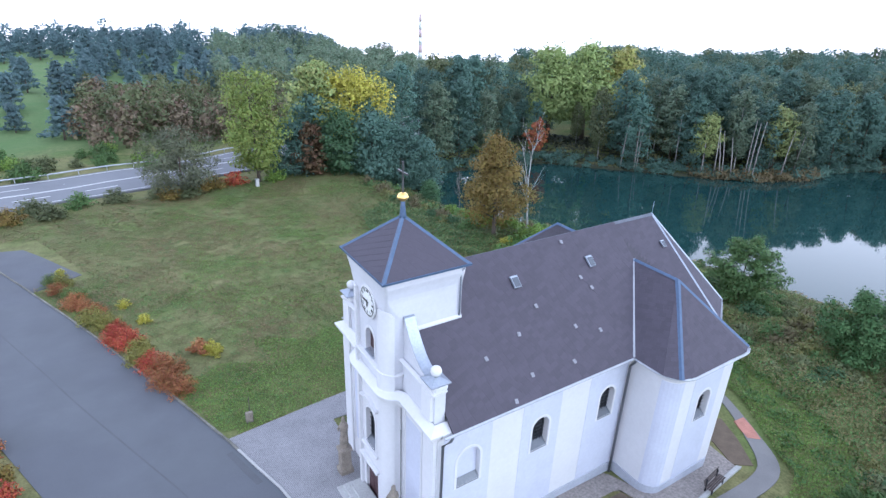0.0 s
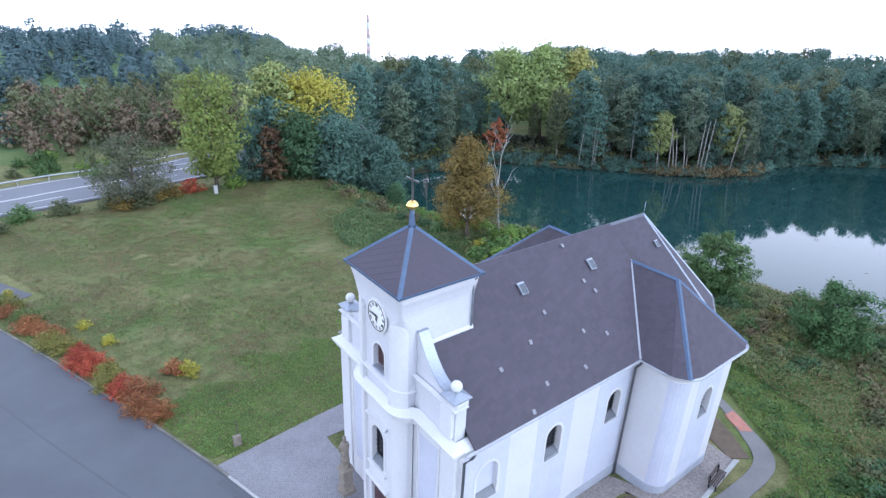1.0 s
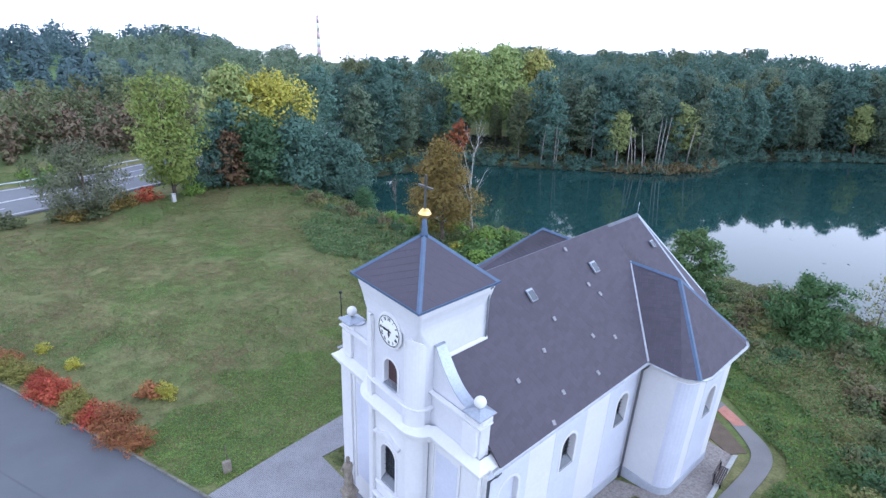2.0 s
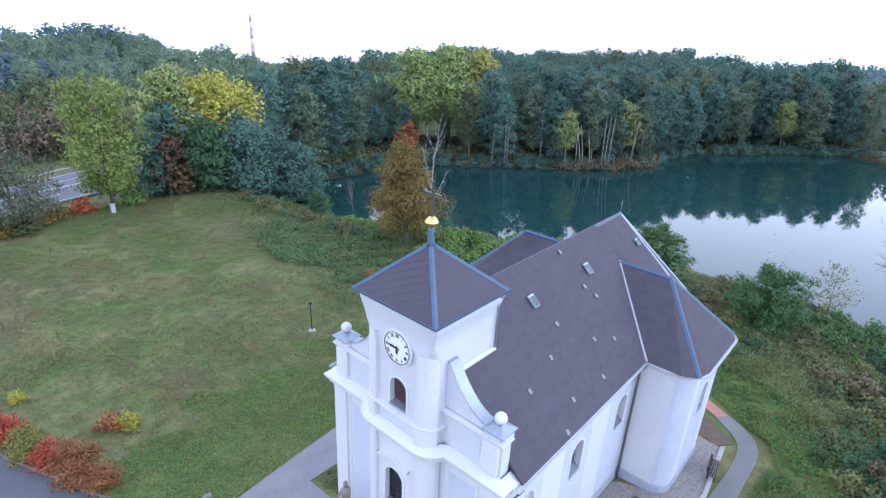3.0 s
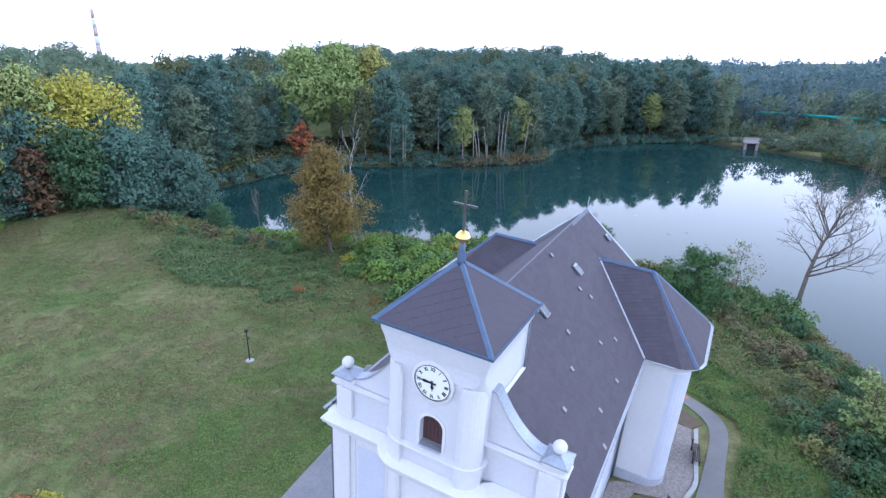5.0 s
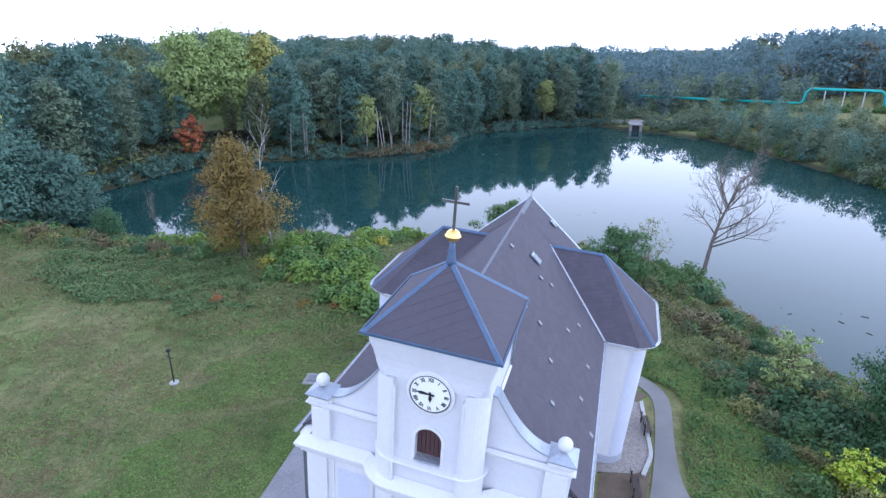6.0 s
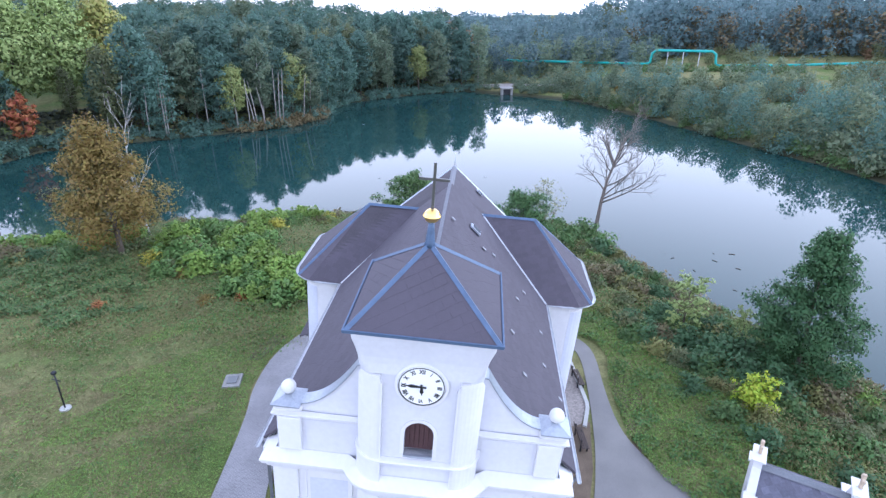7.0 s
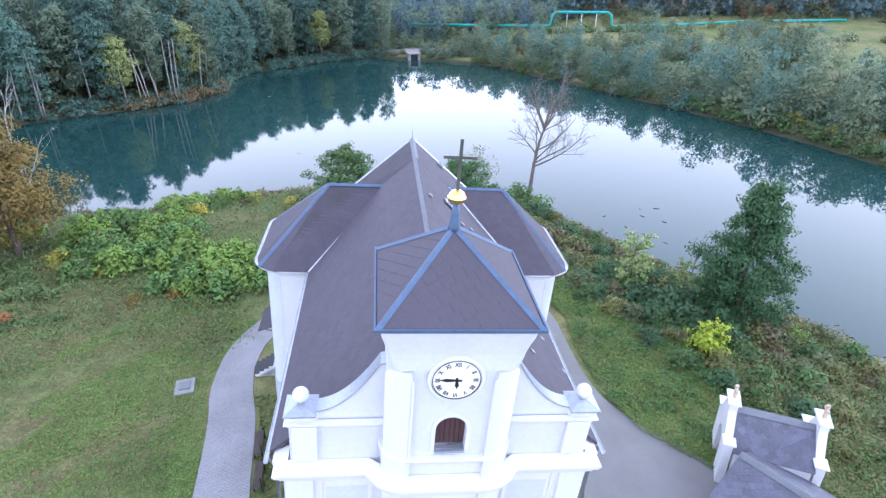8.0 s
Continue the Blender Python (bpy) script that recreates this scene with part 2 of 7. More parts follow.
def part(name, bm, material, parent=None, label="", smooth=False):
    """Links a bmesh as one mesh object under a thing or under a part."""
    me = bpy.data.meshes.new(name)
    bmesh.ops.recalc_face_normals(bm, faces=bm.faces)
    bm.to_mesh(me)
    bm.free()
    me.materials.append(material)
    if smooth:
        me.shade_smooth()
    ob = new(name, me)
    ob.parent = parent
    return tagged(ob, label=label)


def thing(name, label, category, group="", m=None, kind=""):
    ob = new(name)
    ob.empty_display_size = 0.3
    if m is not None:
        ob.matrix_basis = m
    return tagged(ob, label, category, group, kind)


def add_box(bm, x0, x1, y0, y1, z0, z1, bevel=0.0, m=None):
    r = bmesh.ops.create_cube(bm, size=1.0)
    vs = r["verts"]
    for v in vs:
        v.co = Vector(((x0 + x1) / 2 + v.co.x * (x1 - x0), (y0 + y1) / 2 + v.co.y * (y1 - y0), (z0 + z1) / 2 + v.co.z * (z1 - z0)))
    if bevel:
        es = list({e for v in vs for e in v.link_edges})
        out = bmesh.ops.bevel(bm, geom=es, offset=bevel, segments=1, affect="EDGES")
        vs = list({v for f in out["faces"] for v in f.verts} | {v for v in vs if v.is_valid})
    if m is not None:
        bmesh.ops.transform(bm, matrix=m, verts=[v for v in vs if v.is_valid])
    return bm


def box(name, dims, material, parent=None, label="", bevel=0.012, m=None):
    bm = bmesh.new()
    add_box(bm, *dims, bevel=bevel, m=m)
    return part(name, bm, material, parent, label)


def tube(verts, faces, points, radii, sides=6):
    """Appends a tapered tube along points to the vertex and face lists."""
    start = len(verts)
    n = len(points)
    for i, p in enumerate(points):
        p = Vector(p)
        a = Vector(points[max(i - 1, 0)])
        b = Vector(points[min(i + 1, n - 1)])
        d = (b - a).normalized()
        s = d.cross(Vector((0, 0, 1)))
        if s.length < 0.05:
            s = d.cross(Vector((1, 0, 0)))
        s.normalize()
        u = s.cross(d)
        for k in range(sides):
            an = 2 * math.pi * k / sides
            verts.append(p + (s * math.cos(an) + u * math.sin(an)) * radii[i])
    for i in range(n - 1):
        for k in range(sides):
            k2 = (k + 1) % sides
            faces.append((start + i * sides + k, start + i * sides + k2, start + (i + 1) * sides + k2, start + (i + 1) * sides + k))
    faces.append(tuple(start + k for k in reversed(range(sides))))
    faces.append(tuple(start + (n - 1) * sides + k for k in range(sides)))


def pipe(name, points, radius, material, parent=None, label="", sides=8):
    v, f = [], []
    tube(v, f, points, [radius] * len(points), sides)
    return piece(name, v, f, material, parent, label, smooth=True)


def lathe(name, profile, material, parent=None, label="", sides=20, at=(0, 0, 0), caps=True, smooth_=True):
    """A turned body: profile of (radius, z)."""
    v, f = [], []
    for r, z in profile:
        for k in range(sides):
            a = 2 * math.pi * k / sides
            v.append((at[0] + r * math.cos(a), at[1] + r * math.sin(a), at[2] + z))
    for i in range(len(profile) - 1):
        for k in range(sides):
            k2 = (k + 1) % sides
            f.append((i * sides + k, i * sides + k2, (i + 1) * sides + k2, (i + 1) * sides + k))
    if caps:
        f.append(tuple(reversed(range(sides))))
        f.append(tuple((len(profile) - 1) * sides + k for k in range(sides)))
    return piece(name, v, f, material, parent, label, smooth=smooth_)


def sweep(name, path, profile, material, parent=None, label="", closed=False):
    """A moulding: profile of (outward, z) along a plan path whose outside lies to its right."""
    n = len(path)
    pts = [Vector((p[0], p[1])) for p in path]
    v, f = [], []
    for i in range(n):
        a = pts[(i - 1) % n] if (closed or i) else None
        b = pts[(i + 1) % n] if (closed or i < n - 1) else None
        d1 = (pts[i] - a).normalized() if a is not None else None
        d2 = (b - pts[i]).normalized() if b is not None else None
        d1 = d1 if d1 is not None else d2
        d2 = d2 if d2 is not None else d1
        n1, n2 = Vector((d1.y, -d1.x)), Vector((d2.y, -d2.x))
        mid = n1 + n2
        mid = mid / max(mid.length_squared / 2, 0.5)
        for o, z in profile:
            v.append((pts[i].x + mid.x * o, pts[i].y + mid.y * o, z))
    k = len(profile)
    for i in range(n if closed else n - 1):
        j = (i + 1) % n
        for q in range(k):
            q2 = (q + 1) % k
            f.append((i * k + q, j * k + q, j * k + q2, i * k + q2))
    if not closed:
        f.append(tuple(range(k)))
        f.append(tuple((n - 1) * k + q for q in reversed(range(k))))
    return piece(name, v, f, material, parent, label)


def arch(cx, z0, z1, w, n=10):
    """An upright opening with a round-arched head, as a 2D outline."""
    r = w / 2
    rise = min(r, 0.6 * w)
    pts = [(cx - r, z0), (cx + r, z0)]
    for i in range(n + 1):
        a = math.pi * i / n
        pts.append((cx + r * math.cos(a), z1 - rise + rise * math.sin(a)))
    return pts


def panel(name, outline, holes, depth, frame_m, material, parent=None, label=""):
    """A wall slab with openings through it; outline in (u, w), frame_m maps (u, depth, w) to the thing, depth going inwards."""
    from mathutils.geometry import tessellate_polygon
    loops = [outline] + list(holes)
    flat = [p for lp in loops for p in lp]
    tris = tessellate_polygon([[Vector((u, w, 0)) for u, w in lp] for lp in loops])
    n = len(flat)
    v = [frame_m @ Vector((u, 0, w)) for u, w in flat] + [frame_m @ Vector((u, depth, w)) for u, w in flat]
    f = [tuple(t) for t in tris] + [tuple(n + i for i in reversed(t)) for t in tris]
    s = 0
    for lp in loops:
        m = len(lp)
        for i in range(m):
            j = (i + 1) % m
            f.append((s + i, s + j, n + s + j, n + s + i))
        s += m
    bm = bmesh.new()
    bv = [bm.verts.new(p) for p in v]
    for q in f:
        try:
            bm.faces.new([bv[i] for i in q])
        except ValueError:
            pass
    return part(name, bm, material, parent, label)


def clip_convex(poly, region):
    """Clips a 2D polygon to a convex anticlockwise region."""
    out = list(poly)
    for i in range(len(region)):
        a, b = region[i], region[(i + 1) % len(region)]
        inp, out = out, []
        if not inp:
            return []
        side = [(b[0] - a[0]) * (p[1] - a[1]) - (b[1] - a[1]) * (p[0] - a[0]) for p in inp]
        for k in range(len(inp)):
            p, q, sp, sq = inp[k], inp[(k + 1) % len(inp)], side[k], side[(k + 1) % len(inp)]
            if sp >= 0:
                out.append(p)
            if (sp >= 0) != (sq >= 0):
                t = sp / (sp - sq)
                out.append((p[0] + t * (q[0] - p[0]), p[1] + t * (q[1] - p[1])))
    return out


def slates(corners, across, run, rng, rise=18.0):
    """Slate pieces on a flat convex roof face (corners anticlockwise from outside, the first edge along the eave), in courses that climb
    by rise degrees: each a list of vertices and faces, its lower edge proud."""
    c = [Vector(p) for p in corners]
    eu = (c[1] - c[0]).normalized()
    nrm = eu.cross(c[2] - c[0]).normalized()
    eu = Matrix.Rotation(radians(rise), 3, nrm) @ eu
    ev = nrm.cross(eu)
    flat = [((p - c[0]).dot(eu), (p - c[0]).dot(ev)) for p in c]
    u0, u1 = min(p[0] for p in flat), max(p[0] for p in flat)
    v0, v1 = min(p[1] for p in flat), max(p[1] for p in flat)
    made = []
    v = v0
    while v < v1:
        u = u0 - across * rng.random()
        while u < u1:
            g = 0.002
            wide = across * rng.uniform(0.8, 1.2)
            quad = [(u + g, v), (u + wide - g, v), (u + wide - g, v + run), (u + g, v + run)]
            q = clip_convex(quad, flat)
            if len(q) >= 3:
                lift = 0.007 + rng.random() * 0.004
                top = [c[0] + eu * p[0] + ev * p[1] + nrm * (0.006 + lift * (1 - (p[1] - v) / run)) for p in q]
                low = [c[0] + eu * p[0] + ev * p[1] - nrm * 0.004 for p in q]
                k = len(q)
                made.append((top + low, [tuple(range(k))] + [(i, k + i, k + (i + 1) % k, (i + 1) % k) for i in range(k)]))
            u += wide
        v += run
    return made


def join_pieces(pieces):
    v, f = [], []
    for pv, pf in pieces:
        s = len(v)
        v += pv
        f += [tuple(s + i for i in q) for q in pf]
    return v, f


# ---- the lie of the land ----
LAKE = [(47.5, 45), (43, 55), (45, 75), (56, 93), (80, 93), (96, 92), (107, 76), (119, 58), (127, 48), (141, 43), (156, 45), (170, 42), (190, 24), (202, 5),
        (194, -10), (178, -33), (141, -50), (106, -63), (91, -69), (78, -72.5), (60, -76), (35, -82), (0, -84), (-15, -70), (-8, -50), (15.5, -36), (20, -34.5),
        (31, -27.3), (45, -20), (54, -17.3), (58, -8), (59.2, 6), (58.6, 18), (54.5, 28.7), (53, 40)]
WATER_Z = -2.5


def lake_distance(x, y):
    """Signed distance to the shore line, negative on the water; x, y are arrays."""
    x, y = np.asarray(x, float), np.asarray(y, float)
    best = np.full(x.shape, 1e9)
    inside = np.zeros(x.shape, bool)
    for (ax, ay), (bx, by) in zip(LAKE, LAKE[1:] + LAKE[:1]):
        dx, dy = bx - ax, by - ay
        t = np.clip(((x - ax) * dx + (y - ay) * dy) / (dx * dx + dy * dy), 0, 1)
        best = np.minimum(best, np.hypot(x - ax - t * dx, y - ay - t * dy))
        cross = ((ay > y) != (by > y)) & (x < (bx - ax) * (y - ay) / ((by - ay) or 1e-9) + ax)
        inside ^= cross
    return np.where(inside, -best, best)


def smooth(a, b, x):
    t = np.clip((x - a) / (b - a), 0, 1)
    return t * t * (3 - 2 * t)


def height(x, y):
    """The ground's height; x, y are arrays."""
    x, y = np.asarray(x, float), np.asarray(y, float)
    near = 0.028 * np.clip(y - 6, 0, 95) + 0.010 * np.clip(x, 0, 50) * smooth(6, 22, y) - 0.04 * np.clip(-y - 11, 0, 20)
    far_e = smooth(100, 150, x + 0.4 * y)
    hill_nw = 20 * smooth(120, 380, y - 0.2 * x) * (1 - smooth(30, 160, x - 0.15 * y)) * (0.5 + 0.5 * smooth(-90, 15, x))
    d = lake_distance(x, y)
    wood = 6.5 * smooth(6, 130, d) * smooth(60, 110, y + 0.75 * (x - 60)) * smooth(-25, 10, y)
    wood = wood + 4.5 * smooth(40, 110, x) * smooth(95, 200, d) * smooth(60, 110, y + 0.75 * (x - 60)) * smooth(50, 100, y)
    wood = wood + 3.5 * np.exp(-((x - 235) / 28) ** 2 - ((y - 28) / 26) ** 2) * smooth(4, 40, d)
    south = 5 * smooth(2, 50, d) * smooth(-40, -70, y - 0.15 * (x - 100)) + 12 * smooth(180, 420, np.hypot(x, y)) * smooth(-60, -110, y)
    rough = 0.12 * np.sin(x * 0.31 + 1.3 * np.sin(y * 0.17)) * np.sin(y * 0.27 + x * 0.05) * smooth(14, 40, np.hypot(x - 12, y))
    ridge = 6 * smooth(330, 720, np.hypot(x, y)) * smooth(150, 260, x) * smooth(60, 0, y)
    land = ridge + near * (1 - 0.6 * far_e) + hill_nw + np.maximum(wood, south) + rough
    bank = WATER_Z + 0.12 + 0.9 * smooth(0, 2.5, d) + (land - WATER_Z - 1.02) * smooth(1.0, 15, d)
    bed = WATER_Z - 1.6 * smooth(0, 6, -d)
    return np.where(d > 0, bank, bed + 0.12 * (1 - smooth(0, 1, -d)))


def ground_z(x, y):
    return float(height(np.array([x]), np.array([y]))[0])


def axis(parts_):
    out = []
    for a, b, step in parts_:
        out += list(np.arange(a, b, step))
    return np.array(out + [parts_[-1][1]])


GX = axis([(-3000, -400, 260), (-400, -60, 20), (-60, 70, 1.25), (70, 215, 3.0), (215, 500, 12), (500, 3200, 180)])
GY = axis([(-3000, -400, 260), (-400, -95, 18), (-95, -45, 3.0), (-45, 110, 1.25), (110, 420, 9), (420, 3200, 180)])
gxx, gyy = np.meshgrid(GX, GY)
gzz = height(gxx, gyy)
nx_, ny_ = len(GX), len(GY)
gv = np.stack([gxx.ravel(), gyy.ravel(), gzz.ravel()], 1)
gi = np.arange(nx_ * ny_).reshape(ny_, nx_)
gf = np.stack([gi[:-1, :-1].ravel(), gi[:-1, 1:].ravel(), gi[1:, 1:].ravel(), gi[1:, :-1].ravel()], 1)
ground_me = bpy.data.meshes.new("ground")
ground_me.from_pydata(gv.tolist(), [], gf.tolist())
ground_me.materials.append(GRASS)
ground_me.shade_smooth()
tagged(new("ground", ground_me), "mown and rough grass meadow falling to a lake", "ground", kind="structure")

tagged(piece("water", [(-60, -130, WATER_Z), (230, -130, WATER_Z), (230, 130, WATER_Z), (-60, 130, WATER_Z)], [(0, 1, 2, 3)], WATER),
       "still dark green lake mirroring woods and pale sky", "lake", kind="structure")


def resample(line, n):
    p = np.array(line, float)
    seg = np.r_[0, np.cumsum(np.hypot(*np.diff(p, axis=0).T))]
    s = np.linspace(0, seg[-1], n)
    return np.stack([np.interp(s, seg, p[:, 0]), np.interp(s, seg, p[:, 1])], 1)


def rounded(line, times=2):
    """Cuts the corners of a line, keeping its ends."""
    p = np.array(line, float)
    for _ in range(times):
        p = np.vstack([p[:1], np.stack([p[:-1] * 0.75 + p[1:] * 0.25, p[:-1] * 0.25 + p[1:] * 0.75], 1).reshape(-1, 2), p[-1:]])
    return p.tolist()


def surface(name, left, right, material, label, category, lift=0.04, n=40, m=6):
    """A paved sheet between two edge lines, laid on the ground, with a skirt into it."""
    a, b = resample(left, n), resample(right, n)
    rows = []
    for j in range(m + 1):
        q = a + (b - a) * j / m
        rows.append(np.c_[q, height(q[:, 0], q[:, 1]) + lift])
    v = np.concatenate(rows)
    f = [(j * n + i, j * n + i + 1, (j + 1) * n + i + 1, (j + 1) * n + i) for j in range(m) for i in range(n - 1)]
    edge = [i for i in range(n)] + [j * n + n - 1 for j in range(1, m + 1)] + [m * n + i for i in range(n - 2, -1, -1)] + [j * n for j in range(m - 1, 0, -1)]
    base = len(v)
    v = np.concatenate([v, v[edge] - np.array([0, 0, lift + 0.12])])
    k = len(edge)
    f += [(edge[i], base + i, base + (i + 1) % k, edge[(i + 1) % k]) for i in range(k)]
    return tagged(piece(name, v.tolist(), f, material), label, category, kind="structure")

# ---- roads and paths ----
ROAD_R = [(-24.5, 57), (-22.1, 50.8), (-19.5, 44.8), (-13.5, 29.3), (-9.6, 18.8), (-6.4, 9.6), (-4.6, 3.4), (-3.3, -5), (-2.6, -16), (-3, -40), (-6, -70)]
ROAD_L = [(-38, 57), (-35, 50.8), (-31, 44.8), (-24, 29.3), (-20.2, 18.8), (-16.6, 9.6), (-14.6, 3.4), (-13.2, -5), (-12, -16), (-12, -40), (-15, -70)]
surface("road", ROAD_L, ROAD_R, ASPHALT, "worn grey asphalt lane with a long patched seam", "road", 0.05, 90, 8)
surface("parking_bay", [(-24.7, 58.8), (-20.2, 57.6)], [(-19.0, 42.6), (-14.2, 45.7)], ASPHALT, "dark asphalt lay-by beside the lane", "pavement", 0.045, 10, 8)
surface("pavement", [(-6.3, 9.75), (-4.5, 3.4), (-3.2, -5), (-2.5, -16), (-2.5, -19)], [(0.6, 10.75), (0.6, 4), (0.6, -5), (0.8, -9), (0.9, -18.5)], PAVER,
        "grey concrete paving before the church front", "pavement", 0.06, 40, 10)
surface("path_north", rounded([(0.6, 10.75), (5.2, 11.3), (12.7, 12.1), (15.6, 12.9), (20.4, 12.8), (24.3, 11.0), (28, 8)]),
        rounded([(0.6, 8.3), (5.8, 8.35), (7.3, 8.7), (13.1, 9.4), (15.2, 10.1), (18.8, 10.6), (22.5, 9.6), (26, 7)]), PAVER, "grey concrete block path beside the church", "path",
        0.06, 50, 4)
surface("path_south", rounded([(0.6, -5.9), (5.3, -8.8), (9.9, -9.9), (14, -10.4), (18.8, -10.7), (21.5, -10.7), (23.0, -10.2), (24.9, -8.0), (26.8, -5.7), (28.2, -3.0), (30, 2)]),
        rounded([(0.9, -22), (5.5, -17.6), (8.5, -15.2), (10.2, -13.5), (12.6, -12.2), (15, -11.85), (18.2, -11.8), (21.3, -11.9), (23.1, -11.6), (24.4, -10.6), (25.6, -8.8), (27.0, -6.7), (28.6, -4.0), (30.3, 1)]), LANE,
        "fine grey asphalt path round the church choir", "path", 0.06, 60, 5)
surface("brick_patch", [(25.35, -9.0), (26.1, -8.0), (26.75, -6.9)], [(24.7, -8.4), (25.1, -7.7), (25.7, -6.8)], BRICK_DUST, "patch of crushed red brick on the path",
        "path", 0.075, 10, 3)
# the main road beyond the meadow
HW_NEAR = [(-160, 40), (-60, 65.5), (-24, 76.0), (-16, 78.6), (-6.7, 81.8), (15, 89.8), (25, 94), (60, 112), (120, 150)]
HW_FAR = [(-165, 58), (-62, 83), (-25.3, 93.3), (-15.5, 97.0), (-3.5, 101.8), (12, 107.6), (22, 111.5), (50, 128), (110, 166)]


def between(a, b, t):
    n = 60
    p, q = resample(a, n), resample(b, n)
    return (p + (q - p) * t).tolist()


surface("main_road", HW_FAR, HW_NEAR, ROAD, "grey four-lane asphalt main road", "road", 0.35, 60, 6)
for t_line in (0.05, 0.488, 0.512, 0.95):
    surface("road_line", between(HW_NEAR, HW_FAR, t_line + 0.006), between(HW_NEAR, HW_FAR, t_line - 0.006), LINE, "white painted road line", "road marking", 0.365, 60, 1)
for t_line in (0.27, 0.73):
    mid_a, mid_b = between(HW_NEAR, HW_FAR, t_line + 0.005), between(HW_NEAR, HW_FAR, t_line - 0.005)
    for i in range(12, 48, 2):
        surface("lane_dash", [mid_a[i], mid_a[i + 1]], [mid_b[i], mid_b[i + 1]], LINE, "white lane dash", "road marking", 0.365, 3, 1)

# ---- the leaning church ----
church = thing("church", "white and pale blue plastered baroque church, visibly leaning, slate roof", "church", m=LEANING)
EAVE, RIDGE = 9.03, 14.42
PITCH = (RIDGE - EAVE) / 5.95
W = 5.45                                            # half width of the nave walls
FLOOR = -1.6                                        # foot of the walls, below the ground


def south(y):
    return Matrix(((1, 0, 0, 0), (0, 1, 0, y), (0, 0, 1, 0), (0, 0, 0, 1)))


def north(y):
    return Matrix(((1, 0, 0, 0), (0, -1, 0, y), (0, 0, 1, 0), (0, 0, 0, 1)))


def west(x):
    return Matrix(((0, 1, 0, x), (1, 0, 0, 0), (0, 0, 1, 0), (0, 0, 0, 1)))


def slab(u0, u1, w0, w1):
    return [(u0, w0), (u1, w0), (u1, w1), (u0, w1)]


def window(cx, z0, z1, w, m, depth=0.42, name="window", blind=False):
    """An arched window in its reveal: sloping sill, frame, dark glass, iron grille, and a thin raised surround."""
    n = 12
    glass = piece(name, [m @ Vector((u, depth, z)) for u, z in arch(cx, z0, z1, w + 0.05, n)], [tuple(range(n + 3))], PALE if blind else GLASS_DARK, church,
                  "blind arched plaster niche" if blind else "dark arched window with an iron grille")
    sv, sf = [], []
    s0 = [(cx - w / 2, depth - 0.02, z0 + 0.30), (cx + w / 2, depth - 0.02, z0 + 0.30), (cx + w / 2, -0.05, z0 - 0.02), (cx - w / 2, -0.05, z0 - 0.02)]
    sv = [m @ Vector(p) for p in s0] + [m @ Vector((p[0], p[1], p[2] - 0.05)) for p in s0]
    piece("sill", sv, [(0, 1, 2, 3), (7, 6, 5, 4), (0, 4, 5, 1), (1, 5, 6, 2), (2, 6, 7, 3), (3, 7, 4, 0)], SILL, glass, "dark grey sheet-metal sill")
    a, b = arch(cx, z0, z1, w + 0.02, n), arch(cx, z0 - 0.12, z1 + 0.14, w + 0.30, n)
    rv = [m @ Vector((u, -0.035, z)) for u, z in a + b] + [m @ Vector((u, 0.0, z)) for u, z in a + b]
    k = len(a)
    rf = []
    for i in range(k):
        j = (i + 1) % k
        rf += [(i, j, k + j, k + i), (k + i, k + j, 3 * k + j, 3 * k + i), (j, i, 2 * k + i, 2 * k + j)]
    piece("surround", rv, rf, WHITE, glass, "raised white plaster surround")
    if blind:
        return glass
    inner, outer = arch(cx, z0 + 0.30, z1 - 0.05, w - 0.12, n), arch(cx, z0 + 0.24, z1, w, n)
    fv = [m @ Vector((u, depth - 0.06, z)) for u, z in inner + outer] + [m @ Vector((u, depth, z)) for u, z in inner + outer]
    piece("frame", fv, rf, DARK_METAL, glass)
    gv_, gf_ = [], []
    for i in range(1, 5):
        u = cx - w / 2 + w * i / 5
        tube(gv_, gf_, [m @ Vector((u, depth - 0.12, z0 + 0.25)), m @ Vector((u, depth - 0.12, z1 - 0.04 - 0.25 * abs(u - cx) / w))], [0.014, 0.014], 4)
    for i in range(1, 7):
        z = z0 + 0.25 + (z1 - z0 - 0.35) * i / 7
        tube(gv_, gf_, [m @ Vector((cx - w / 2, depth - 0.12, z)), m @ Vector((cx + w / 2, depth - 0.12, z))], [0.014, 0.014], 4)
    piece("grille", gv_, gf_, DARK_METAL, glass)
    return glass


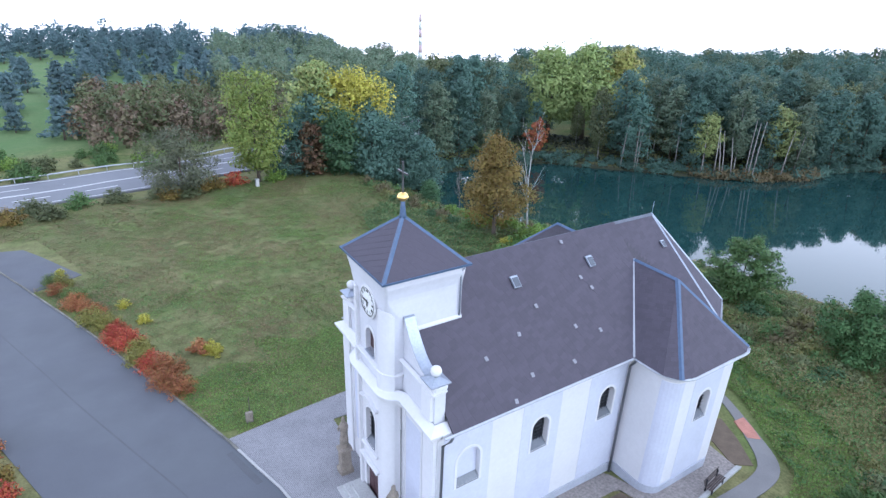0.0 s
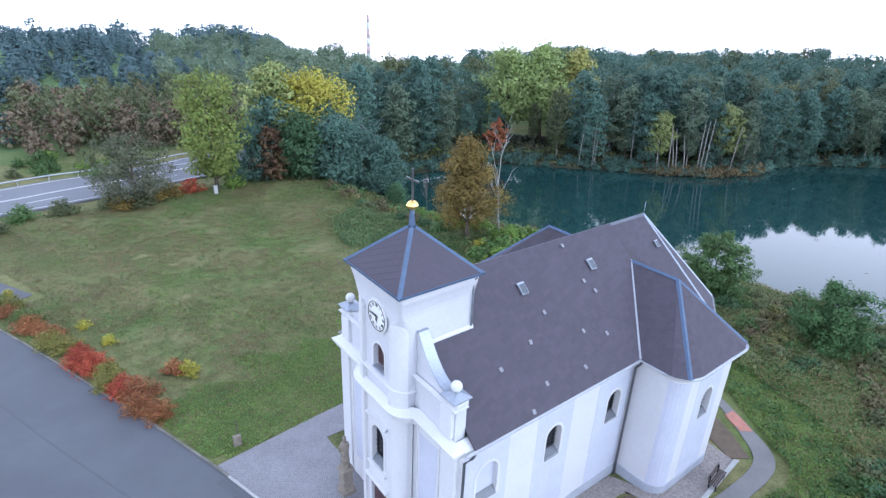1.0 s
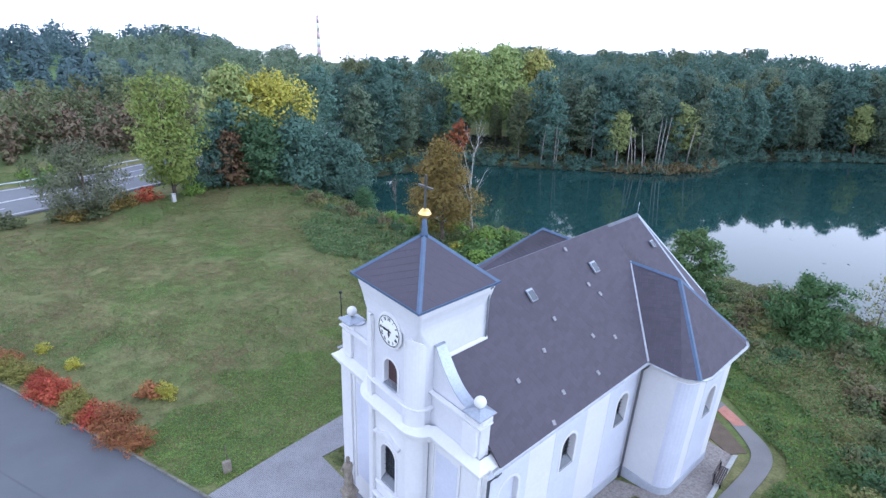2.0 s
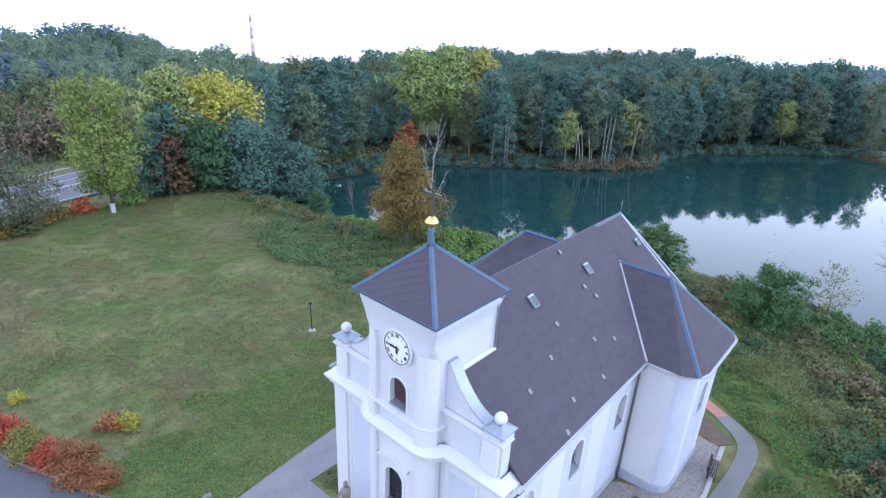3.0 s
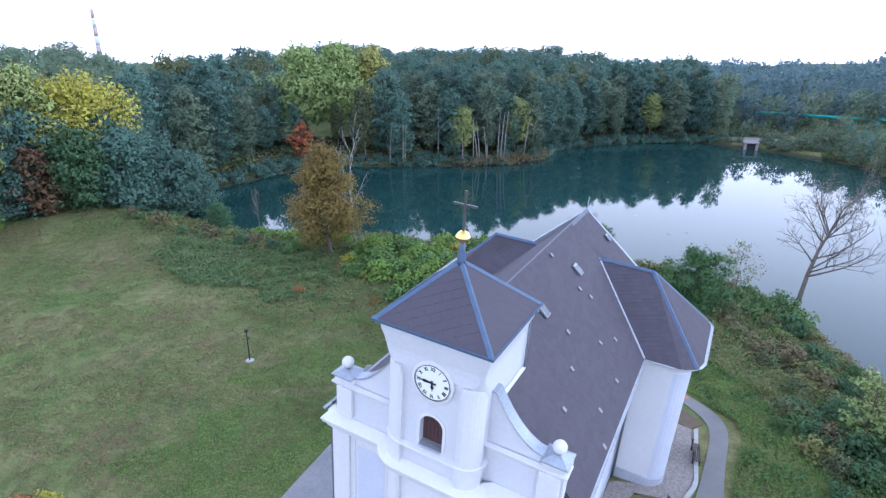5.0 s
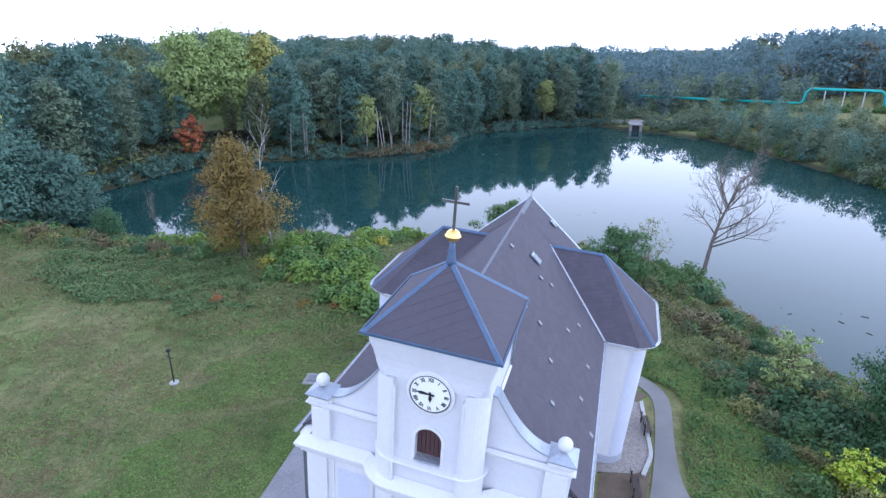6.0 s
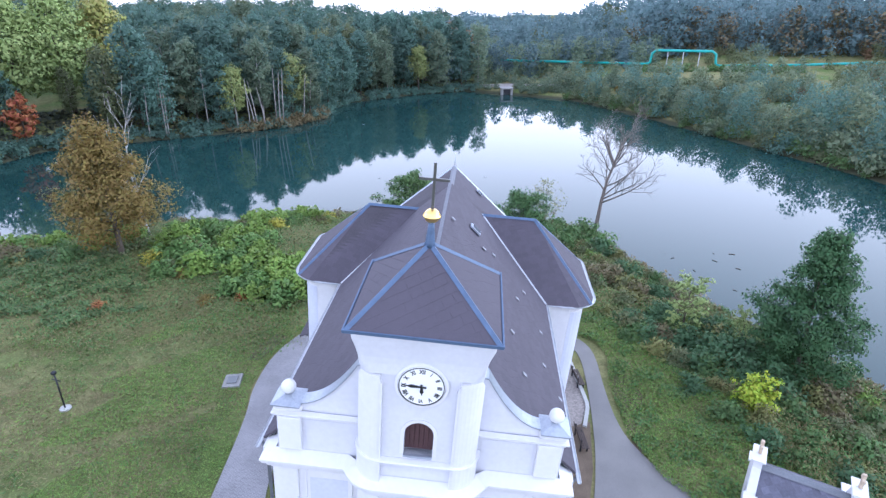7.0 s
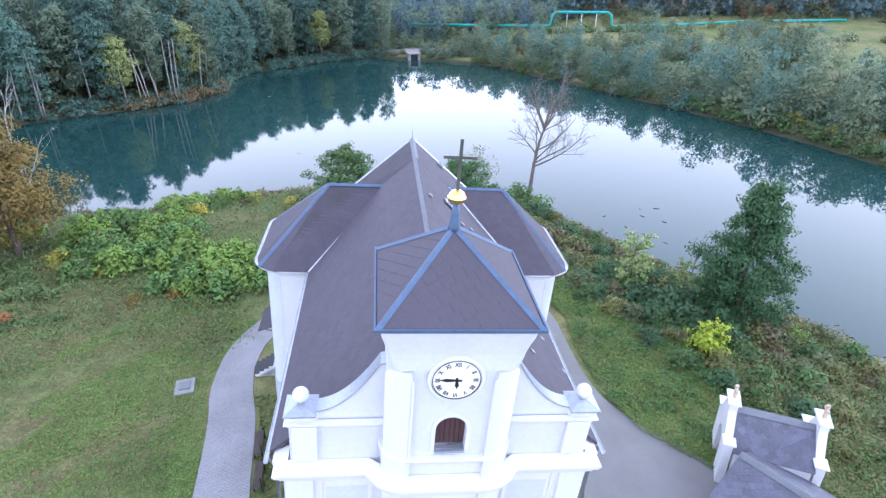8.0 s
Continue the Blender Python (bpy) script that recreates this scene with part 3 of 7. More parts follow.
# nave and transept walls, south and north alike
WIN = [(7.25, 4.95, 7.05, 1.15), (12.35, 4.95, 7.05, 1.15)]
NICHE = (2.55, 4.95, 7.2, 1.35)
for side, make in ((-1, south), (1, north)):
    m = make(side * W)
    holes = [arch(*(w[0], w[1], w[2], w[3]), n=12) for w in WIN] + [arch(NICHE[0], NICHE[1], NICHE[2], NICHE[3], 12)]
    panel("nave_wall", slab(0.7, 14.2, FLOOR, EAVE), holes, 0.6, m, WHITE, church, "white plastered nave wall with arched windows")
    for w in WIN:
        window(*w, m)
    window(*NICHE, m, depth=0.25, blind=True)
    # pale blue fields between the white lesenes, cut round their windows
    for u0, u1, opening in ((1.05, 3.9, NICHE), (5.9, 8.6, WIN[0]), (10.75, 13.75, WIN[1])):
        bigger = arch(opening[0], opening[1] - 0.12, opening[2] + 0.14, opening[3] + 0.30, 12)
        panel("wall_field", slab(u0, u1, 0.72, 8.35), [bigger], 0.02, m @ Matrix.Translation((0, -0.012, 0)), PALE, church, "pale blue plaster field")
    mt = make(side * 8.4)
    twin = (17.25, 4.95, 6.95, 1.1)
    panel("transept_wall", slab(15.0, 19.4, FLOOR, EAVE), [arch(twin[0], twin[1], twin[2], twin[3], 12)], 0.6, mt, WHITE, church, "white plastered transept wall")
    window(*twin, mt)
    panel("wall_field", slab(15.95, 18.6, 0.72, 8.35), [arch(twin[0], twin[1] - 0.12, twin[2] + 0.14, twin[3] + 0.30, 12)], 0.02,
          mt @ Matrix.Translation((0, -0.012, 0)), PALE, church, "pale blue plaster field")

    def turn_wall(name, pts, material, z0=FLOOR, z1=EAVE, thick=0.5):
        v, f = [], []
        for x, y in pts:
            v += [(x, side * y, z0), (x, side * y, z1)]
        for i in range(len(pts) - 1):
            f.append((2 * i, 2 * i + 1, 2 * i + 3, 2 * i + 2))
        ob = piece(name, v, f, material, church)
        sol = ob.modifiers.new("thickness", "SOLIDIFY")
        sol.thickness, sol.offset = thick, (1 if side < 0 else -1)
        return ob

    r = 1.0
    curve = [(14.0, 5.4)] + [(15.0 - r * math.cos(a), 7.4 + r * math.sin(a)) for a in np.linspace(0, math.pi / 2, 8)]
    turn_wall("transept_west_wall", curve, WHITE)
    turn_wall("wall_field", [(15.0 - (r + 0.02) * math.cos(a), 7.4 + (r + 0.02) * math.sin(a)) for a in np.linspace(0.15, math.pi / 2 - 0.1, 7)], PALE, 0.72, 8.35, 0.012)
    curve_e = [(19.4 + 0.8 * math.sin(a), 7.6 + 0.8 * math.cos(a)) for a in np.linspace(0, math.pi / 2, 7)] + [(20.2, 5.4)]
    turn_wall("transept_east_wall", curve_e, WHITE)
    turn_wall("choir_wall", [(20.2, 5.45), (21.4, 5.45), (24.0, 3.8), (25.4, 1.4), (25.4, -0.05)], WHITE)
    # grey plinth along the foot of the walls
    for pts in ([(0.75, 5.52), (14.0, 5.52)], [(13.93, 5.5)] + [(15.0 - 1.07 * math.cos(a), 7.4 + 1.07 * math.sin(a)) for a in np.linspace(0, math.pi / 2, 8)] +
                [(19.4, 8.47), (19.98, 8.2), (20.27, 7.6), (20.27, 5.5)]):
        turn_wall("plinth", pts, PLINTH, FLOOR, 0.72, 0.10)
    # eaves: cornice under the roof, gutter and downpipes
    eave_line = [(0.75, W), (13.95, W), (13.95, 7.4)] + [(15.0 - r * math.cos(a), 7.4 + r * math.sin(a)) for a in np.linspace(0.2, math.pi / 2, 7)] + \
                [(19.4, 8.4)] + [(19.4 + 0.8 * math.sin(a), 7.6 + 0.8 * math.cos(a)) for a in np.linspace(0.3, math.pi / 2, 5)] + [(20.2, 5.45), (21.4, 5.45), (24.0, 3.8), (25.4, 1.4), (25.4, 0)]
    line = [(x, side * y) for x, y in eave_line]
    if side > 0:
        line = line[::-1]
    sweep("cornice", line, [(-0.02, 8.45), (0.06, 8.45), (0.10, 8.62), (0.22, 8.70), (0.34, 8.88), (0.34, EAVE), (-0.02, EAVE)], WHITE, church, "white moulded eaves cornice")
    gut = [(0.56 + 0.085 * math.cos(a), EAVE + 0.0 + 0.085 * math.sin(a)) for a in np.linspace(-math.pi, 0, 7)]
    gut += [(o, z + 0.012) for o, z in [(0.56 + 0.068 * math.cos(a), EAVE + 0.0 + 0.068 * math.sin(a)) for a in np.linspace(0, -math.pi, 7)]]
    sweep("gutter", line, gut, GALV, church, "galvanised half-round gutter")
    s = side
    pipe("downpipe", [(13.72, s * 5.98, 8.86), (13.72, s * 5.85, 8.5), (13.72, s * 5.62, 8.15), (13.72, s * 5.62, -0.5)], 0.075, SILL, church, "dark grey downpipe")
    pipe("downpipe", [(1.15, s * 6.0, 8.86), (1.15, s * 5.85, 8.55), (0.85, s * 5.66, 8.25), (0.85, s * 5.62, -0.6)], 0.07, SILL, church, "dark grey downpipe")

# main roof: decks, slates, ridge and valley sheets
RIDGE_TIN = mat("dull_grey_ridge_tin", (0.13, 0.14, 0.17), 0.6, 0.2, vary=(0.8, 1.2), scale=2, fine=10, bump=0.05)
RIDGE_Y = 0.2                                        # the ridge has crept northwards
RG = (21.03, 0.0, RIDGE)
T, R_ = (17.3, 5.1, 12.65), (17.3, 1.87, 12.65)
A1, AM, A2 = (13.46, 7.9, EAVE), (14.0, 8.66, EAVE), (14.9, 8.88, EAVE)
B2, BM, B1 = (19.7, 8.85, EAVE), (20.4, 8.55, EAVE), (20.68, 7.8, EAVE)
V0, V1 = (13.42, 5.95, EAVE), (20.68, 5.95, EAVE)
P1, P2, P3 = (21.6, 5.95, EAVE), (24.4, 4.2, EAVE), (25.9, 1.6, EAVE)
FACES = [[(1.2, 5.95, EAVE), P1, RG, (1.2, 0, RIDGE)], [V0, A1, T, R_], [A1, AM, T], [AM, A2, T], [A2, B2, T], [B2, BM, T], [BM, B1, T], [B1, V1, R_, T],
         [P1, P2, RG], [P2, P3, RG], [P3, (25.9, 0, EAVE), RG]]
# the long slopes stop where the transept roofs begin
LONG = [[(1.2, 5.95, EAVE), V0, (17.3, 1.87, 12.65), (17.3, 0, RIDGE), (1.2, 0, RIDGE)], [V1, P1, RG, (17.3, 0, RIDGE), (17.3, 1.87, 12.65)]]
rng = random.Random(4)
slate_list = []
for side in (-1, 1):
    for face in LONG + FACES[1:]:
        c = [(x, side * y if abs(y) > 0.01 else RIDGE_Y, z) for x, y, z in face]
        if side > 0:
            c = [c[1], c[0]] + c[:1:-1]
        nrm = (Vector(c[1]) - Vector(c[0])).cross(Vector(c[2]) - Vector(c[0])).normalized()
        v = [Vector(p) - nrm * 0.004 for p in c] + [Vector(p) - nrm * 0.09 for p in c]
        k = len(c)
        piece("roof_deck", v, [tuple(range(k)), tuple(k + i for i in reversed(range(k)))] + [(i, k + i, k + (i + 1) % k, (i + 1) % k) for i in range(k)],
              SLATE_DECK, church, "dark roof slope under slates")
        slate_list += slates(c, 0.42, 0.26, rng, 17 if side < 0 else -17)
sv_, sf_ = join_pieces(slate_list)
roof_slates = piece("slate_covering", sv_, sf_, SLATE, church, "dark purplish slates in level courses", kind="stuff")


def strip(name, a, b, width, material, lift=0.05, label="", parent=None, drop=0.04):
    """A folded sheet-metal cap along an edge of the roof from a to b."""
    a, b = Vector(a), Vector(b)
    d = (b - a).normalized()
    s = d.cross(Vector((0, 0, 1))).normalized()
    u = s.cross(d)
    h = width / 2
    prof = [(-h, lift - drop), (-h * 0.35, lift), (0, lift + 0.035), (h * 0.35, lift), (h, lift - drop), (0, -0.03)]
    v = [a + s * o + u * z for o, z in prof] + [b + s * o + u * z for o, z in prof]
    k = len(prof)
    f = [(i, (i + 1) % k, k + (i + 1) % k, k + i) for i in range(k)] + [tuple(reversed(range(k))), tuple(range(k, 2 * k))]
    return piece(name, v, f, material, parent or church, label)


strip("ridge_cap", (4.0, RIDGE_Y, RIDGE - 0.02), (RG[0], RIDGE_Y, RG[2] - 0.02), 0.34, RIDGE_TIN, 0.03, "grey sheet-metal ridge cap", drop=0.10)
pipe("lightning_rod", [(21.1, RIDGE_Y, RIDGE), (21.1, RIDGE_Y, RIDGE + 0.85)], 0.018, TIN_GREY, church, "thin lightning rod")
for s in (-1, 1):
    def f_(p):
        return (p[0], s * p[1], p[2])
    strip("valley_sheet", f_(V0), f_(R_), 0.30, GALV, 0.045, "bright zinc valley sheet", drop=0.02)
    strip("valley_sheet", f_(V1), f_(R_), 0.30, GALV, 0.045, "bright zinc valley sheet", drop=0.02)
    strip("hip_cap", f_(AM), f_(T), 0.30, TIN_BLUE, 0.04, "blue-grey hip cap", drop=0.06)
    strip("hip_cap", f_(BM), f_(T), 0.30, TIN_BLUE, 0.04, "blue-grey hip cap", drop=0.06)
    strip("ridge_cap", f_(R_), f_(T), 0.30, TIN_BLUE, 0.04, "blue-grey ridge cap", drop=0.08)
    strip("hip_cap", f_(P1), (RG[0], RIDGE_Y, RG[2]), 0.26, TIN_GREY, 0.03, "grey hip cap", drop=0.05)
    strip("hip_cap", f_(P2), (RG[0], RIDGE_Y, RG[2]), 0.26, TIN_GREY, 0.03, "grey hip cap", drop=0.05)


def roof_frame(x, y):
    """A frame on a long slope: x along the eave, y up the slope, z out of it."""
    s = -1 if y < 0 else 1
    up = Vector((0, -s, PITCH)).normalized()
    along = Vector((-s, 0, 0))
    out = along.cross(up)
    m = Matrix((along, up, out)).transposed().to_4x4()
    m.translation = (x, y, RIDGE - PITCH * abs(y))
    return m


for x, y in ((7.99, -1.47), (13.73, -1.48), (20.36, -1.61)):
    m = roof_frame(x, y)
    if x > 20:
        m = m @ Matrix.Scale(0.7, 4)
    sky = box("skylight", (-0.24, 0.24, -0.32, 0.32, 0.0, 0.12), TIN_GREY, church, "small zinc-framed roof hatch", 0.02, m)
    piece("pane", [m @ Vector(p) for p in ((-0.2, -0.28, 0.126), (0.2, -0.28, 0.126), (0.2, 0.28, 0.126), (-0.2, 0.28, 0.126))], [(0, 1, 2, 3)],
          mat("hatch_glass", (0.10, 0.11, 0.13), 0.15, vary=(0.9, 1.1), bump=0), sky)
    box("lid_fold", (-0.26, 0.26, 0.30, 0.40, 0.0, 0.09), TIN_GREY, sky, "", 0.01, m)
# pale step hooks on the slope
HOOKS = [(12.33, -0.25), (8.6, -2.63), (6.8, -3.48), (4.36, -3.95), (6.54, -5.09), (10.51, -3.92), (12.05, -4.4), (12.92, -2.59), (12.48, -2.02), (5.03, -5.75), (9.4, -5.2)]
for i, (x, y) in enumerate(HOOKS):
    m = roof_frame(x, y) @ Matrix.Rotation(radians((i * 47) % 30 - 15), 4, "Z")
    box("roof_hook", (-0.10, 0.10, -0.12, 0.12, 0.0, 0.05), mat("weathered_hook_tin", (0.30, 0.30, 0.33), 0.7, 0.2, vary=(0.6, 1.2), scale=6, fine=25), church, "pale metal roof hook", 0.01, m)

# ---- west front ----
FRONT = 0.62                                         # outer face of the wings
bay = 2.05                                           # half width of the middle bay and tower
for s in (-1, 1):
    lo, hi = (2.0, 5.3) if s > 0 else (-5.3, -2.0)
    panel("front_wall", slab(lo, hi, FLOOR, 9.0), [], 0.6, west(FRONT), WHITE, church, "white plastered west front wing")
    f0, f1 = (2.55, 4.0) if s > 0 else (-4.0, -2.55)
    panel("wall_field", slab(f0, f1, 1.3, 7.9), [], 0.02, west(FRONT - 0.012), PALE, church, "pale blue plaster field")
    for q in ((2.35, 2.43), (4.12, 4.2)):
        a0, a1 = sorted((s * q[0], s * q[1]))
        box("trim", (FRONT - 0.05, FRONT + 0.02, a0, a1, 1.0, 8.35), WHITE, church, "raised plaster frame", 0.01)
    a0, a1 = sorted((s * 2.35, s * 4.2))
    box("trim", (FRONT - 0.05, FRONT + 0.02, a0, a1, 8.27, 8.36), WHITE, church, "raised plaster frame", 0.01)
    # corner lesene
    a0, a1 = sorted((s * 4.42, s * 5.36))
    box("lesene", (FRONT - 0.12, FRONT + 0.3, a0, a1, FLOOR, 8.5), WHITE, church, "white corner pilaster", 0.02)
    # attic with a pedestal at its end
    a0, a1 = sorted((s * 1.9, s * 5.15))
    box("attic_wall", (FRONT + 0.02, FRONT + 0.62, a0, a1, 8.9, 10.98), OFFWHITE, church, "white attic wall", 0.02)
    f0, f1 = sorted((s * 2.25, s * 4.1))
    box("wall_field", (FRONT + 0.005, FRONT + 0.03, f0, f1, 9.55, 10.72), OFFWHITE, church, "pale plaster field", 0.005)
    a0, a1 = sorted((s * 4.22, s * 5.05))
    box("attic_pedestal", (FRONT - 0.16, FRONT + 0.6, a0, a1, 9.35, 10.85), WHITE, church, "white attic pedestal", 0.03)
    line = [(FRONT + 0.62, 5.12), (FRONT - 0.02, 5.12), (FRONT - 0.02, 1.95)]
    prof = [(-0.05, 10.82), (0.05, 10.82), (0.08, 10.92), (0.16, 10.96), (0.16, 11.02), (-0.05, 11.06)]
    line = [(x, s * y) for x, y in line]
    sweep("attic_moulding", line if s > 0 else line[::-1], prof, WHITE, church, "white attic moulding")
    # scrolled gable from the tower down to the pedestal
    curve = [(2.0, 13.32)] + [(2.22 + 2.1 * t, 13.28 - 1.93 * (1 - (1 - t) ** 1.9) if t < 1 else 11.35) for t in np.linspace(0, 1, 12)] + [(5.1, 11.35)]
    out = [(s * y, z) for y, z in curve] + [(s * 5.1, 10.9), (s * 2.0, 10.9)]
    if s > 0:
        out = out[::-1]
    panel("scroll_gable", out, [], 0.42, west(FRONT + 0.1), OFFWHITE, church, "white concave gable wing")
    v, f = [], []
    for y, z in curve[:-1]:
        v += [(FRONT + 0.04, s * y, z + 0.005), (FRONT + 0.04, s * y, z + 0.06), (FRONT + 0.62, s * y, z + 0.06), (FRONT + 0.62, s * y, z + 0.005)]
    for i in range(len(curve) - 2):
        for q in range(4):
            q2 = (q + 1) % 4
            f.append((4 * i + q, 4 * i + q2, 4 * i + 4 + q2, 4 * i + 4 + q))
    f += [(0, 1, 2, 3), tuple(4 * (len(curve) - 2) + q for q in (3, 2, 1, 0))]
    piece("coping", v, f, TIN_GREY, church, "grey sheet-metal coping")
    # pedestal head: block, roll and cap, then the ball
    a0, a1 = sorted((s * 4.2, s * 5.25))
    box("pedestal_block", (FRONT - 0.08, FRONT + 0.7, a0, a1, 11.0, 11.36), WHITE, church, "white pedestal block", 0.10)
    cy = s * 4.74
    cv = [(FRONT - 0.22, cy - 0.52, 11.36), (FRONT + 0.82, cy - 0.52, 11.36), (FRONT + 0.82, cy + 0.52, 11.36), (FRONT - 0.22, cy + 0.52, 11.36)]
    cv += [(x, y, 11.41) for x, y, z in cv] + [(FRONT + 0.2, cy - 0.1, 11.62), (FRONT + 0.4, cy - 0.1, 11.62), (FRONT + 0.4, cy + 0.1, 11.62), (FRONT + 0.2, cy + 0.1, 11.62)]
    cf = [(3, 2, 1, 0)] + [(i, (i + 1) % 4, 4 + (i + 1) % 4, 4 + i) for i in range(4)] + [(4 + i, 4 + (i + 1) % 4, 8 + (i + 1) % 4, 8 + i) for i in range(4)] + [(8, 9, 10, 11)]
    piece("pedestal_cap", cv, cf, TIN_GREY, church, "grey sheet-metal pedestal cap")
    lathe("stone_ball", [(0.08, 0.0), (0.10, 0.06)] + [(0.265 * math.sin(a), 0.28 - 0.265 * math.cos(a)) for a in np.linspace(0.4, math.pi - 0.01, 12)], WHITE, church,
          "white plaster ball", 24, (FRONT + 0.3, cy, 11.60))

# middle bay and tower: plan with rounded front corners
FX = -0.19


def bay_plan(h, fx, r=0.75, back=4.0, n=6):
    pts = [(back, -h), (fx + r, -h)]
    pts += [(fx + r - r * math.sin(a), -h + r - r * math.cos(a)) for a in np.linspace(0.15, math.pi / 2, n)]
    pts += [(x, -y) for x, y in reversed(pts[2:])] + [(fx + r, h), (back, h)]
    return pts


# tower shaft with a flat front left open for the wall with its openings
rings = [(8.95, bay, FX, 0.75), (13.35, bay, FX, 0.75), (13.75, bay, FX, 0.45), (14.15, bay, FX, 0.16), (14.4, bay + 0.02, FX - 0.02, 0.12), (14.75, bay + 0.10, FX - 0.08, 0.12), (15.05, bay + 0.20, FX - 0.14, 0.12), (15.44, bay + 0.24, FX - 0.18, 0.12)]
v, f = [], []
for z, h, fx, rr in rings:
    v += [(x, y, z) for x, y in bay_plan(h, fx, rr)]
k = len(bay_plan(1, 0))
half = k // 2 - 1
for i in range(len(rings) - 1):
    for q in range(k):
        if q == half and i < 2:
            continue
        q2 = (q + 1) % k
        f.append((i * k + q, i * k + q2, (i + 1) * k + q2, (i + 1) * k + q))
f.append(tuple(range((len(rings) - 1) * k, len(rings) * k)))
tower = piece("tower_shaft", v, f, OFFWHITE, church, "white plastered clock tower flaring under its eaves")
flat = bay - 0.75
BELFRY = (-0.06, 10.42, 11.86, 1.0)
panel("tower_front", slab(-flat - 0.07, flat + 0.07, 8.95, 13.92), [arch(*BELFRY, 12)], 0.35, west(FX + 0.06), OFFWHITE, church, "recessed white tower front")
for s in (-1, 1):
    q0, q1 = sorted((s * (flat - 0.02), s * (flat + 0.30)))
    for nm, z0, z1, pr in (("tower_pilaster", 10.16, 13.72, 0.12), ("pilaster_base", 8.95, 10.06, 0.17), ("bay_pilaster", FLOOR, 8.42, 0.12)):
        outer = [(FX - pr, s * (flat - 0.08)), (FX - pr, s * (flat + 0.02))] + [(FX + 0.75 - (0.75 + pr) * math.sin(a), s * (flat + (0.75 + pr) * math.cos(a))) for a in np.linspace(math.pi / 2, 0.42, 8)]
        inner = [(FX + 0.1, s * (flat - 0.08)), (FX + 0.1, s * (flat + 0.02))] + [(FX + 0.75 - 0.65 * math.sin(a), s * (flat + 0.65 * math.cos(a))) for a in np.linspace(math.pi / 2, 0.42, 8)]
        n = len(outer)
        tops = [z1 - (0.32 * abs(2 * i / (n - 1) - 1) ** 4 if nm == "tower_pilaster" else 0) for i in range(n)] * 2
        vv = [(x, y, z0) for x, y in outer + inner] + [(x, y, z) for (x, y), z in zip(outer + inner, tops)]
        ff = []
        for i in range(n - 1):
            ff += [(i, i + 1, 2 * n + i + 1, 2 * n + i), (2 * n + i, 2 * n + i + 1, 3 * n + i + 1, 3 * n + i), (n + i, n + i + 1, i + 1, i), (n + i, 3 * n + i, 3 * n + i + 1, n + i + 1)]
        ff += [(0, 2 * n, 3 * n, n), (n - 1, 2 * n - 1, 4 * n - 1, 3 * n - 1)]
        piece(nm, vv, ff, WHITE, church, "rounded white corner pilaster")
belfry = piece("belfry_shutter", [west(FX + 0.06) @ Vector((u, 0.28, z)) for u, z in arch(BELFRY[0], BELFRY[1], BELFRY[2], BELFRY[3] + 0.04, 12)], [tuple(range(15))],
               DOOR_WOOD, church, "dark red-brown arched belfry shutters")
for i in range(6):
    u = BELFRY[0] - 0.41 + 0.82 * i / 5
    box("shutter_board", (FX + 0.29, FX + 0.335, u - 0.075, u + 0.075, 10.5, 11.82 - 0.9 * (u - BELFRY[0]) ** 2 - 0.06), DOOR_WOOD, belfry, "", 0.008)
box("sill", (FX - 0.06, FX + 0.34, BELFRY[0] - 0.5, BELFRY[0] + 0.5, 10.34, 10.42), TIN_GREY, belfry, "grey metal sill", 0.01)
a, b = arch(BELFRY[0], 10.42, BELFRY[2], BELFRY[3], 12), arch(BELFRY[0], 10.42, BELFRY[2] + 0.13, BELFRY[3] + 0.26, 12)
vv = [west(FX + 0.06) @ Vector((u, -0.04, z)) for u, z in a + b] + [west(FX + 0.06) @ Vector((u, 0.0, z)) for u, z in a + b]
k = len(a)
ff = []
for i in range(1, k):
    j = (i + 1) % k
    ff += [(i, j, k + j, k + i), (k + i, k + j, 3 * k + j, 3 * k + i), (j, i, 2 * k + i, 2 * k + j)]
piece("surround", vv, ff, WHITE, belfry)
# lower middle bay
panel("bay_front", slab(-flat, flat, FLOOR, 8.95), [arch(0.15, 4.05, 6.62, 1.15, 12), slab(-0.62, 0.92, FLOOR + 0.2, 2.55)], 0.4, west(FX + 0.06), WHITE, church,
      "white middle bay with door and window")
window(0.15, 4.05, 6.62, 1.15, west(FX + 0.06), depth=0.34)
for s in (-1, 1):
    pts = [(FX, s * (flat - 0.05))] + [(FX + 0.75 - 0.75 * math.sin(a), s * (flat + 0.75 * math.cos(a))) for a in np.linspace(math.pi / 2, 0.0, 8)]
    vv = [(x, y, FLOOR) for x, y in pts] + [(x, y, 9.0) for x, y in pts]
    n = len(pts)
    piece("bay_corner", vv, [(i, i + 1, n + i + 1, n + i) for i in range(n - 1)], WHITE, church, "rounded white bay corner")
v, f = [], []
hood = [(0.15 + 1.0 * t, 7.12 + 0.22 * math.cos(t * math.pi) * (1 if abs(t) < 0.5 else 0.4)) for t in np.linspace(-1, 1, 13)]
for y, z in hood:
    v += [(FX - 0.16, y, z), (FX + 0.06, y, z), (FX + 0.06, y, z + 0.12), (FX - 0.16, y, z + 0.10)]
for i in range(len(hood) - 1):
    for q in range(4):
        f.append((4 * i + q, 4 * i + (q + 1) % 4, 4 * i + 4 + (q + 1) % 4, 4 * i + 4 + q))
piece("window_hood", v, f, WHITE, church, "curved plaster hood over the window")
box("window_apron", (FX - 0.14, FX + 0.06, -0.75, 1.05, 3.72, 3.92), WHITE, church, "projecting plaster ledge", 0.03)
